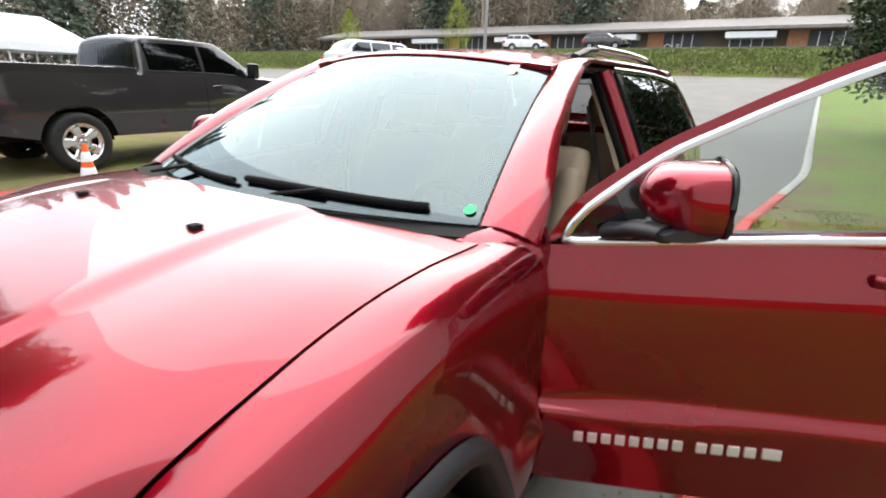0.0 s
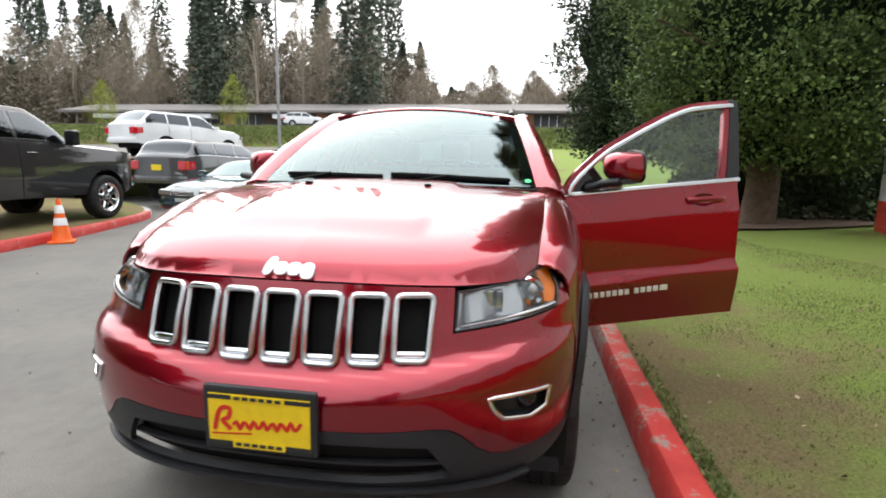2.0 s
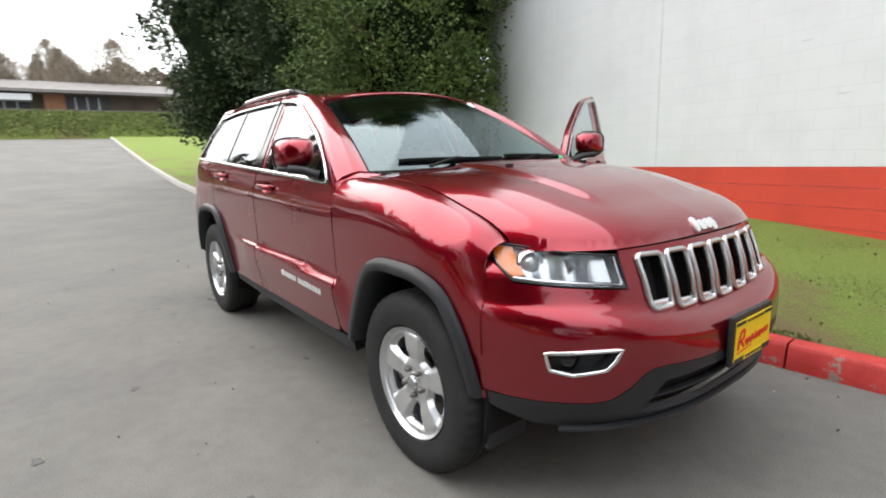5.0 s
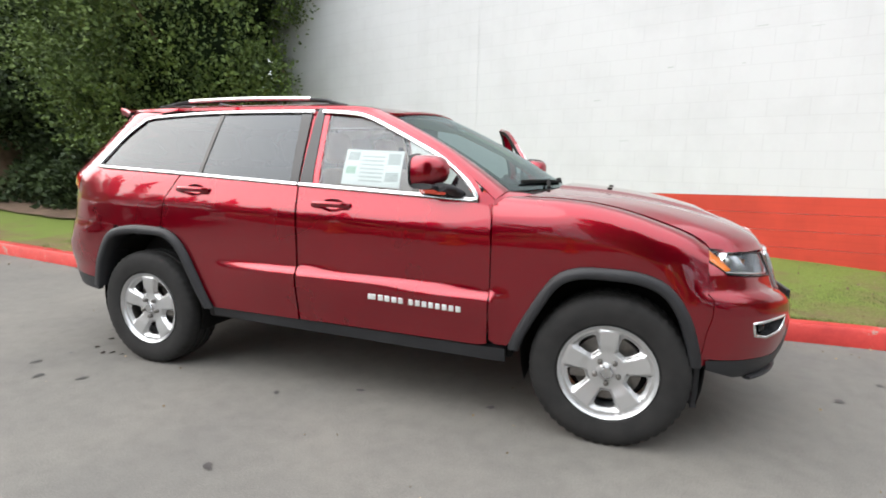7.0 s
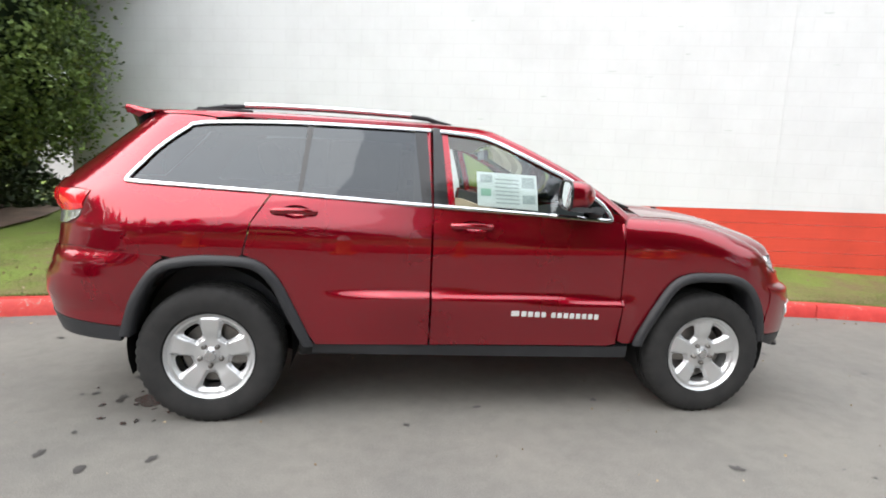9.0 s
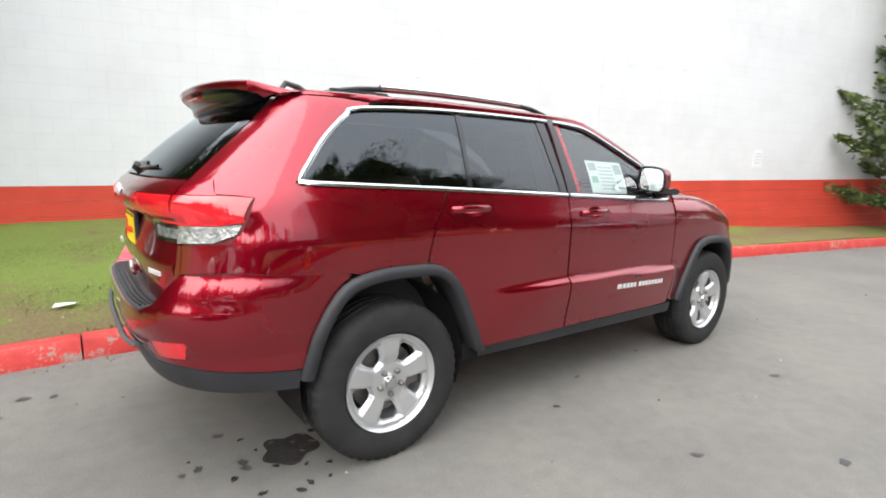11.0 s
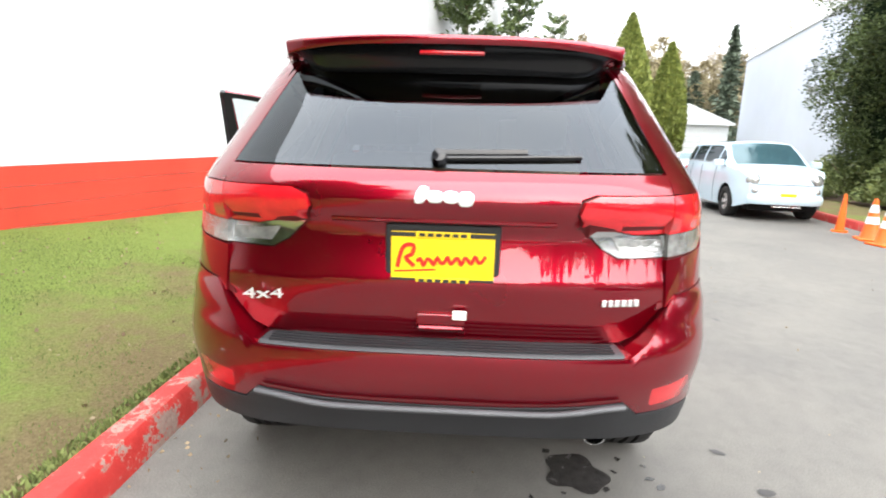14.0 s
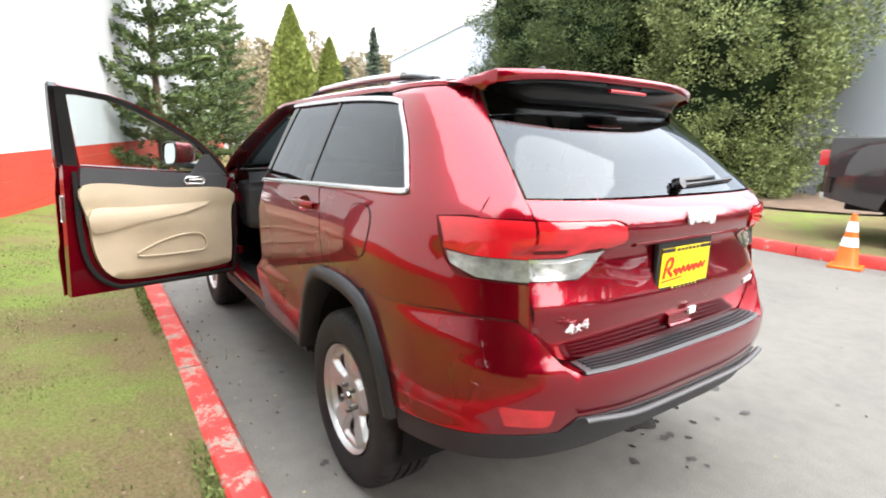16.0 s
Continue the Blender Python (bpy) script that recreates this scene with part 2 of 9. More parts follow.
def grass_material(name, dry):
    m = bpy.data.materials.new(name)
    nt, b, co = tex(m)
    fine, mid, big = noise_node(nt, co, 60, 5, 0.8), noise_node(nt, co, 3.0, 6), noise_node(nt, co, 0.55, 5)
    green = ramp_node(nt, fine, [(0.25, (0.085, 0.120, 0.030)), (0.55, (0.205, 0.268, 0.066)), (0.8, (0.34, 0.39, 0.14))])
    brown = ramp_node(nt, fine, [(0.25, (0.10, 0.066, 0.038)), (0.6, (0.245, 0.175, 0.105)), (0.85, (0.38, 0.29, 0.19))])
    patch = nt.nodes.new("ShaderNodeMath")
    patch.operation = "MULTIPLY_ADD"
    nt.links.new(mid, patch.inputs[0])
    patch.inputs[1].default_value = 0.6
    nt.links.new(big, patch.inputs[2])
    sep = nt.nodes.new("ShaderNodeSeparateXYZ")
    nt.links.new(co, sep.inputs["Vector"])
    wear = nt.nodes.new("ShaderNodeMapRange")
    wear.inputs["From Min"].default_value, wear.inputs["From Max"].default_value = 1.5, 3.2
    wear.inputs["To Min"].default_value, wear.inputs["To Max"].default_value = 0.10, -0.15
    nt.links.new(sep.outputs["Y"], wear.inputs["Value"])
    worn = nt.nodes.new("ShaderNodeMath")
    nt.links.new(patch.outputs[0], worn.inputs[0])
    nt.links.new(wear.outputs["Result"], worn.inputs[1])
    f = ramp_node(nt, worn.outputs[0], [(0.83 - dry, (0, 0, 0)), (1.06 - dry, (0.85, 0.85, 0.85))])
    nt.links.new(mix_node(nt, f, green, brown), b.inputs["Base Color"])
    b.inputs["Roughness"].default_value = 0.95
    b.inputs["Specular IOR Level"].default_value = 0.1
    bump_node(nt, b, fine, 0.9, 0.03)
    return m


def leaf_material(name, dark, light, rough=0.6):
    """Foliage: each leaf or spray its own shade."""
    m = bpy.data.materials.new(name)
    nt, b, co = tex(m)
    g = nt.nodes.new("ShaderNodeNewGeometry")
    big = noise_node(nt, co, 1.6, 3)
    s = nt.nodes.new("ShaderNodeMath")
    s.operation = "MULTIPLY_ADD"
    nt.links.new(big, s.inputs[0])
    s.inputs[1].default_value = 0.9
    own = nt.nodes.new("ShaderNodeMath")
    own.operation = "MULTIPLY"
    own.inputs[1].default_value = 0.45
    nt.links.new(g.outputs["Random Per Island"], own.inputs[0])
    nt.links.new(own.outputs[0], s.inputs[2])
    c = ramp_node(nt, s.outputs[0], [(0.38, dark), (0.70, tuple(0.55 * a + 0.45 * b for a, b in zip(dark, light))), (1.0, light)])
    nt.links.new(c, b.inputs["Base Color"])
    b.inputs["Roughness"].default_value = rough
    b.inputs["Specular IOR Level"].default_value = 0.25
    return m


def kerb_material(name, extra):
    """Red kerb paint, flaked off in places down to the concrete."""
    m = bpy.data.materials.new(name)
    nt, b, co = tex(m)
    fine, mid = noise_node(nt, co, 45, 6, 0.75), noise_node(nt, co, 5, 6, 0.7)
    red = ramp_node(nt, mid, [(0.3, (0.36, 0.020, 0.018)), (0.7, (0.56, 0.045, 0.035))])
    bare = ramp_node(nt, fine, [(0.3, (0.22, 0.14, 0.12)), (0.7, (0.34, 0.25, 0.21))])
    worn = nt.nodes.new("ShaderNodeMath")
    worn.operation = "MULTIPLY_ADD"
    nt.links.new(fine, worn.inputs[0])
    worn.inputs[1].default_value = 0.45
    nt.links.new(mid, worn.inputs[2])
    sep = nt.nodes.new("ShaderNodeSeparateXYZ")
    nt.links.new(co, sep.inputs["Vector"])
    shift = nt.nodes.new("ShaderNodeMath")
    shift.inputs[1].default_value = 1.0
    nt.links.new(sep.outputs["X"], shift.inputs[0])
    away = nt.nodes.new("ShaderNodeMath")
    away.operation = "ABSOLUTE"
    nt.links.new(shift.outputs[0], away.inputs[0])
    more = nt.nodes.new("ShaderNodeMapRange")
    more.inputs["From Min"].default_value, more.inputs["From Max"].default_value = 2.6, 0.8
    more.inputs["To Min"].default_value, more.inputs["To Max"].default_value = 0.0, extra
    nt.links.new(away.outputs[0], more.inputs["Value"])
    up = nt.nodes.new("ShaderNodeMath")
    nt.links.new(worn.outputs[0], up.inputs[0])
    nt.links.new(more.outputs["Result"], up.inputs[1])
    f = ramp_node(nt, up.outputs[0], [(0.82, (0, 0, 0)), (0.87, (1, 1, 1))])
    nt.links.new(mix_node(nt, f, red, bare), b.inputs["Base Color"])
    b.inputs["Roughness"].default_value = 0.6
    bump_node(nt, b, worn.outputs[0], 0.5, 0.01)
    return m


def wall_material(name, color, dirt):
    """Painted blockwork: shallow course joints, runs and stains."""
    m = bpy.data.materials.new(name)
    nt, b, co = tex(m)
    fine, mid = noise_node(nt, co, 70, 4), noise_node(nt, co, 1.1, 7, 0.65)
    st = nt.nodes.new("ShaderNodeMapping")
    st.inputs["Scale"].default_value = (2.2, 2.2, 0.16)
    nt.links.new(co, st.inputs["Vector"])
    runs = noise_node(nt, st.outputs["Vector"], 1.6, 6, 0.7)
    c = ramp_node(nt, mid, [(0.25, tuple(v * (1 - dirt) for v in color)), (0.55, color)])
    d = ramp_node(nt, runs, [(0.28, (1 - 0.3 * dirt,) * 3), (0.5, (1, 1, 1))])
    sep, flat = nt.nodes.new("ShaderNodeSeparateXYZ"), nt.nodes.new("ShaderNodeCombineXYZ")
    nt.links.new(co, sep.inputs["Vector"])
    nt.links.new(sep.outputs["X"], flat.inputs["X"])
    nt.links.new(sep.outputs["Z"], flat.inputs["Y"])
    course = nt.nodes.new("ShaderNodeTexBrick")
    nt.links.new(flat.outputs["Vector"], course.inputs["Vector"])
    course.inputs["Scale"].default_value, course.inputs["Mortar Size"].default_value = 1.0, 0.005
    course.inputs["Brick Width"].default_value, course.inputs["Row Height"].default_value = 0.406, 0.203
    course.inputs["Color1"].default_value, course.inputs["Color2"].default_value, course.inputs["Mortar"].default_value = (1, 1, 1, 1), (0.985, 0.985, 0.985, 1), (0.93, 0.93, 0.93, 1)
    c = mix_node(nt, 1.0, c, course.outputs["Color"], "MULTIPLY")
    nt.links.new(mix_node(nt, 1.0, c, d, "MULTIPLY"), b.inputs["Base Color"])
    b.inputs["Roughness"].default_value = 0.65
    b.inputs["Specular IOR Level"].default_value = 0.3
    bump_node(nt, b, fine, 0.25, 0.004)
    return m


ASPHALT = asphalt_material()
LAWN, LAWNDRY = grass_material("lawn_grass", 0.13), grass_material("rough_green_bank", 0.02)
KERBRED, KERBFAR = kerb_material("flaking_red_kerb_paint", 0.09), kerb_material("red_kerb_paint", 0.0)
WALLWHITE = wall_material("white_block_paint", (0.62, 0.635, 0.65), 0.09)
WALLRED = wall_material("red_block_paint", (0.56, 0.060, 0.035), 0.25)
CLADDING = mat("pale_blue_metal_cladding", (0.46, 0.50, 0.58), 0.45, var=0.05, scale=0.6)
LEAFDARK = leaf_material("dark_cypress_leaf", (0.018, 0.031, 0.015), (0.080, 0.118, 0.045))
LEAFCYPRESS = leaf_material("cypress_leaf", (0.030, 0.052, 0.017), (0.19, 0.27, 0.076))
# near-black green that paints the shade inside dense crowns
CORESHADE = mat("shaded_foliage", (0.012, 0.020, 0.009), 0.95, var=0.5, scale=5, bump=1.0, bscale=30, spec=0.05)
LEAFSPRUCE = leaf_material("spruce_needle", (0.030, 0.052, 0.020), (0.15, 0.20, 0.065))
LEAFTHUJA = leaf_material("thuja_leaf", (0.08, 0.105, 0.020), (0.24, 0.27, 0.065))
LEAFHEDGE = leaf_material("hedge_leaf", (0.056, 0.080, 0.030), (0.32, 0.37, 0.14))
LEAFCEDAR = leaf_material("cedar_leaf", (0.024, 0.038, 0.015), (0.150, 0.195, 0.065))
# far fir and bare twig tones are paled: distance haze put into the colour
LEAFFAR = leaf_material("far_fir_needle", (0.040, 0.056, 0.042), (0.125, 0.155, 0.105))
TWIGFAR = leaf_material("far_bare_twig", (0.19, 0.155, 0.12), (0.38, 0.325, 0.25), 0.9)
OLIVEFAR = leaf_material("far_olive_brown_crown", (0.15, 0.125, 0.075), (0.30, 0.26, 0.15), 0.9)
BROWNFAR = leaf_material("far_brown_crown", (0.095, 0.078, 0.055), (0.24, 0.205, 0.15), 0.9)
BUDFAR = leaf_material("young_spring_leaf", (0.16, 0.20, 0.03), (0.36, 0.38, 0.08), 0.8)
BLADE = leaf_material("grass_blade", (0.10, 0.13, 0.040), (0.22, 0.255, 0.085), 0.9)
WETSTAIN = mat("wet_asphalt", (0.035, 0.033, 0.032), 0.25, var=0.3, scale=20, bump=0.3, bscale=160)
OILSPOT = mat("oil_on_asphalt", (0.045, 0.043, 0.042), 0.6, var=0.3, scale=40)
LITTER = leaf_material("dry_leaf_crumb", (0.10, 0.06, 0.035), (0.42, 0.34, 0.22), 0.9)


# ---- building blocks ----
from mathutils.geometry import delaunay_2d_cdt


def make(name, verts, faces, material, parent=None, label="", smooth=True):
    me = bpy.data.meshes.new(name)
    me.from_pydata([tuple(map(float, v)) for v in verts], [], [tuple(map(int, f)) for f in faces])
    me.validate()
    me.polygons.foreach_set("use_smooth", [smooth] * len(me.polygons))
    me.materials.append(material)
    me.update()
    ob = new(name, me)
    if parent is not None:
        ob.parent = parent
    if label:
        tagged(ob, label)
    return ob


def part(name, bm, material, parent=None, label="", smooth=False):
    me = bpy.data.meshes.new(name)
    bm.to_mesh(me)
    bm.free()
    me.polygons.foreach_set("use_smooth", [smooth] * len(me.polygons))
    me.materials.append(material)
    ob = new(name, me)
    if parent is not None:
        ob.parent = parent
    if label:
        tagged(ob, label)
    return ob


def thing(name, label, category, at=(0, 0, 0), turn=0.0, group="", kind=""):
    ob = new(name)
    ob.empty_display_size = 0.2
    ob.matrix_world = pose(*at, 0, 0, turn)
    return tagged(ob, label, category, group, kind)


def box(bm, lo, hi, bevel=0.0, m=None):
    lo, hi = np.array(lo, float), np.array(hi, float)
    r = bmesh.ops.create_cube(bm, size=1.0)
    vs = r["verts"]
    bmesh.ops.scale(bm, vec=hi - lo, verts=vs)
    bmesh.ops.translate(bm, vec=(lo + hi) / 2, verts=vs)
    if bevel:
        es = list({e for v in vs for e in v.link_edges})
        r = bmesh.ops.bevel(bm, geom=es, offset=bevel, segments=2, affect="EDGES", profile=0.6)
        vs = list({v for f in r["faces"] for v in f.verts} | {v for v in vs if v.is_valid})
    if m is not None:
        bmesh.ops.transform(bm, matrix=m, verts=vs)
    return vs


def box_part(name, lo, hi, material, parent=None, label="", bevel=0.01, m=None):
    bm = bmesh.new()
    box(bm, lo, hi, bevel, m)
    return part(name, bm, material, parent, label)


def inside(poly, p):
    """Which of the points p lie inside the polygon."""
    x, y = p[:, 0], p[:, 1]
    hit = np.zeros(len(p), bool)
    for (x0, y0), (x1, y1) in zip(poly, np.roll(poly, -1, 0)):
        c = ((y0 > y) != (y1 > y)) & (x < (x1 - x0) * (y - y0) / (y1 - y0 + 1e-12) + x0)
        hit ^= c
    return hit


def dense(poly, step, closed=True):
    poly = np.array(poly, float)
    nxt = np.roll(poly, -1, 0) if closed else poly[1:]
    out = []
    for a, b in zip(poly, nxt):
        n = max(1, int(np.ceil(np.linalg.norm(b - a) / step)))
        out += [a + (b - a) * i / n for i in range(n)]
    if not closed:
        out.append(poly[-1])
    return np.array(out)


def smooth_line(pts, step=0.04, closed=False):
    """A Catmull-Rom curve through the points."""
    p = np.array(pts, float)
    q = np.vstack([p[-1], p, p[0], p[1]]) if closed else np.vstack([2 * p[0] - p[1], p, 2 * p[-1] - p[-2]])
    out = []
    for i in range(len(q) - 3):
        a, b, c, d = q[i : i + 4]
        n = max(1, int(np.ceil(np.linalg.norm(c - b) / step)))
        for k in range(n):
            t = k / n
            out.append(0.5 * (2 * b + (c - a) * t + (2 * a - 5 * b + 4 * c - d) * t**2 + (3 * b - a - 3 * c + d) * t**3))
    if not closed:
        out.append(p[-1])
    return np.array(out)


def fill(poly, holes=(), step=0.05):
    """Points and triangles that fill a polygon with holes."""
    rings = [dense(poly, step)] + [dense(h, step) for h in holes]
    pts, edges = [], []
    for r in rings:
        n0 = len(pts)
        pts += list(r)
        edges += [(n0 + i, n0 + (i + 1) % len(r)) for i in range(len(r))]
    ring = np.array(pts)
    lo, hi = ring.min(0), ring.max(0)
    g = np.stack(np.meshgrid(np.arange(lo[0] + step / 2, hi[0], step), np.arange(lo[1] + step / 2, hi[1], step)), -1).reshape(-1, 2)
    keep = inside(rings[0], g)
    for h in rings[1:]:
        keep &= ~inside(h, g)
    g = g[keep]
    if len(g):
        d = np.min(np.linalg.norm(g[:, None] - ring[None], axis=2), axis=1)
        g = g[d > 0.45 * step]
        pts += list(g)
    v, _, f, _, _, _ = delaunay_2d_cdt([Vector(p) for p in pts], edges, [], 0, 1e-6)
    v = np.array([tuple(p) for p in v])
    f = np.array([t for t in f if len(t) == 3])
    c = v[f].mean(1)
    keep = inside(rings[0], c)
    for h in rings[1:]:
        keep &= ~inside(h, c)
    return v, f[keep]


def shell(v3, f, thick, inward):
    """Gives a triangulated sheet thickness, towards the place that inward names."""
    v3, f = np.array(v3, float), np.array(f)
    n = np.zeros_like(v3)
    fn = np.cross(v3[f[:, 1]] - v3[f[:, 0]], v3[f[:, 2]] - v3[f[:, 0]])
    for k in range(3):
        np.add.at(n, f[:, k], fn)
    n /= np.linalg.norm(n, axis=1, keepdims=True) + 1e-12
    if ((inward - v3) * n).sum() > 0:
        n, f = -n, f[:, ::-1]
    faces = [tuple(t) for t in f]
    m = len(v3)
    count = {}
    for t in faces:
        for a, b in ((t[0], t[1]), (t[1], t[2]), (t[2], t[0])):
            count[(a, b)] = 1
    rim = [(a, b) for a, b in count if (b, a) not in count]
    faces += [(t[2] + m, t[1] + m, t[0] + m) for t in faces]
    faces += [(b, a, a + m, b + m) for a, b in rim]
    return np.vstack([v3, v3 - n * thick]), faces


def panel(name, poly, fn, material, parent=None, holes=(), step=0.05, thick=0.01, label="", inward=(0, 0, 0.8), m=None):
    """A sheet: a polygon with holes, in two parameters, laid on the surface fn(a, b) -> x, y, z."""
    v, f = fill(poly, holes, step)
    v3 = np.array([fn(a, b) for a, b in v])
    e = 0.006
    da = np.array([np.subtract(fn(a + e, b), fn(a - e, b)) for a, b in v])
    db = np.array([np.subtract(fn(a, b + e), fn(a, b - e)) for a, b in v])
    nrm = np.cross(da, db)
    flat = np.linalg.norm(nrm, axis=1) < 1e-9
    if m is not None:
        v3 = v3 @ np.array(m.to_3x3()).T + np.array(m.translation)
        nrm = nrm @ np.array(m.to_3x3()).T
    sheet = len(f)
    if thick:
        v3, f = shell(v3, f, thick, np.array(inward, float))
    else:
        fn3 = np.cross(v3[f[:, 1]] - v3[f[:, 0]], v3[f[:, 2]] - v3[f[:, 0]])
        if ((np.array(inward, float) - v3[f[:, 0]]) * fn3).sum() > 0:
            f = f[:, ::-1]
    ob = make(name, v3, f, material, parent, label)
    if thick:
        sharp_by_angle(ob, 50)
    surface_normals(ob, nrm, flat, sheet)
    return ob


def surface_normals(ob, nrm, flat, sheet):
    """Shades the outer sheet by the true surface, not by its triangles."""
    me = ob.data
    own = np.array([tuple(c.vector) for c in me.corner_normals])
    nrm = nrm / (np.linalg.norm(nrm, axis=1, keepdims=True) + 1e-12)
    vi = np.zeros(len(me.loops), int)
    me.loops.foreach_get("vertex_index", vi)
    for p in me.polygons[:sheet]:
        g = np.array(p.normal)
        for l in p.loop_indices:
            k = vi[l]
            if k < len(nrm) and not flat[k]:
                c = nrm[k] @ g
                if abs(c) > 0.6:
                    own[l] = nrm[k] * (1 if c > 0 else -1)
    me.normals_split_custom_set([tuple(q) for q in own])


def sharp_by_angle(ob, degrees):
    bm = bmesh.new()
    bm.from_mesh(ob.data)
    lim = radians(degrees)
    for e in bm.edges:
        if len(e.link_faces) == 2 and e.calc_face_angle(0) > lim:
            e.smooth = False
    bm.to_mesh(ob.data)
    bm.free()


def loft(name, curves, material, parent=None, label="", closed=False, thick=0.0, inward=(0, 0, 0.8)):
    """A sheet through curves of equal length."""
    c = np.array(curves, float)
    r, n = c.shape[:2]
    f = []
    for i in range(r - 1):
        for j in range(n if closed else n - 1):
            k = (j + 1) % n
            f += [(i * n + j, i * n + k, (i + 1) * n + k), (i * n + j, (i + 1) * n + k, (i + 1) * n + j)]
    v = c.reshape(-1, 3)
    if thick:
        v, f = shell(v, np.array(f), thick, np.array(inward, float))
    ob = make(name, v, f, material, parent, label)
    if thick:
        sharp_by_angle(ob, 50)
    return ob


def sweep_mesh(pts, w, h, closed=False, sides=8, flat=None):
    """A bar of elliptical section w x h along points; flat: the direction (or one a point) across which h is measured."""
    p = np.array(pts, float)
    n = len(p)
    t = (np.roll(p, -1, 0) - np.roll(p, 1, 0)) if closed else np.gradient(p, axis=0)
    t /= np.linalg.norm(t, axis=1, keepdims=True) + 1e-9
    up = np.array(flat if flat is not None else (0, 0, 1), float)
    up = np.broadcast_to(up, p.shape)
    a = np.cross(t, up)
    bad = np.linalg.norm(a, axis=1) < 1e-3
    a[bad] = np.cross(t[bad], (1, 0.3, 0))
    a /= np.linalg.norm(a, axis=1, keepdims=True)
    b = np.cross(a, t)
    ang = np.linspace(0, 2 * np.pi, sides, endpoint=False) + np.pi / sides
    cs, sn = np.cos(ang), np.sin(ang)
    if sides == 4:
        cs, sn = cs * 1.414, sn * 1.414
    v = (p[:, None] + a[:, None] * (cs * w / 2)[None, :, None] + b[:, None] * (sn * h / 2)[None, :, None]).reshape(-1, 3)
    f = []
    for i in range(n if closed else n - 1):
        j = (i + 1) % n
        for k in range(sides):
            l = (k + 1) % sides
            f.append((i * sides + k, i * sides + l, j * sides + l, j * sides + k))
    if not closed:
        f += [tuple(range(sides))[::-1], tuple((n - 1) * sides + k for k in range(sides))]
    return v, f


def bar(name, pts, w, h, material, parent=None, label="", closed=False, sides=8, flat=None, m=None):
    v, f = sweep_mesh(pts, w, h, closed, sides, flat)
    if m is not None:
        v = v @ np.array(m.to_3x3()).T + np.array(m.translation)
    ob = make(name, v, f, material, parent, label)
    sharp_by_angle(ob, 55)
    return ob


def lathe_mesh(profile, seg=48):
    """Rings of (radius, height) turned about z."""
    p = np.array(profile, float)
    a = np.linspace(0, 2 * np.pi, seg, endpoint=False)
    v = np.stack([p[:, None, 0] * np.cos(a), p[:, None, 0] * np.sin(a), np.broadcast_to(p[:, None, 1], (len(p), seg))], -1).reshape(-1, 3)
    f = []
    for i in range(len(p) - 1):
        for k in range(seg):
            l = (k + 1) % seg
            f.append((i * seg + k, i * seg + l, (i + 1) * seg + l, (i + 1) * seg + k))
    return v, f


def lathe(name, profile, material, parent=None, m=None, seg=48, label="", angle=40):
    v, f = lathe_mesh(profile, seg)
    if m is not None:
        v = v @ np.array(m.to_3x3()).T + np.array(m.translation)
    ob = make(name, v, f, material, parent, label)
    sharp_by_angle(ob, angle)
    return ob


def profile(xs, ys):
    """A smooth curve through the points that never overshoots, as a function."""
    xs, ys = np.array(xs, float), np.array(ys, float)
    h, d = np.diff(xs), np.diff(ys) / np.diff(xs)
    m = np.zeros(len(xs))
    for i in range(1, len(xs) - 1):
        if d[i - 1] * d[i] > 0:
            a, b = 2 * h[i] + h[i - 1], h[i] + 2 * h[i - 1]
            m[i] = (a + b) / (a / d[i - 1] + b / d[i])
    m[0], m[-1] = d[0], d[-1]
    q = np.linspace(xs[0], xs[-1], 1500)
    k = np.clip(np.searchsorted(xs, q, side="right") - 1, 0, len(xs) - 2)
    t = (q - xs[k]) / h[k]
    v = (2 * t**3 - 3 * t**2 + 1) * ys[k] + (t**3 - 2 * t**2 + t) * h[k] * m[k] + (3 * t**2 - 2 * t**3) * ys[k + 1] + (t**3 - t**2) * h[k] * m[k + 1]
    return lambda x: float(np.interp(x, q, v))


def ease(lo, hi, v):
    t = min(1.0, max(0.0, (v - lo) / (hi - lo)))
    return t * t * (3 - 2 * t)

# ---- ground, kerbs, lawns, walls ----
KERB = smooth_line([(-120, 4.2), (-60, 2.9), (-30, 2.2), (-15, 1.85), (-10.2, 1.7), (-7.9, 1.45), (-6.0, 1.22), (-4.4, 1.05), (-3.2, 1.24), (-1.5, 1.27), (0.5, 1.27), (2.0, 1.29), (3.4, 1.35), (4.4, 1.30), (5.6, 1.0), (8.2, 0.46), (10.7, -0.1), (14.0, -1.15), (19.0, -2.9), (24, -4.2), (31, -6.4), (36, -8.6), (39.5, -12.5), (41, -18), (42, -30), (42, -60)], 0.25)
FARKERB = smooth_line([(120, -46), (60, -24), (30, -13.6), (18, -10.3), (10, -8.3), (6.0, -7.5), (3.0, -6.8), (0.4, -6.42), (-1.2, -6.40), (-3.6, -6.78), (-5.6, -7.35), (-6.9, -7.85), (-8.0, -8.8), (-8.7, -10.4), (-8.9, -13), (-9.0, -20), (-9.0, -40)], 0.25)


def gz(x, y=0.0):
    """Height of the land: level by the car, rising slowly behind it."""
    return float(np.interp(x, [-700, -200, -90, -60, -45, -35, -25, -18, -14, -8, 58, 75, 110, 200, 700], [24, 17, 8.5, 4.6, 3.0, 1.9, 0.85, 0.28, 0.10, 0.0, 0.0, 1.2, 6.0, 12.0, 16.0]))


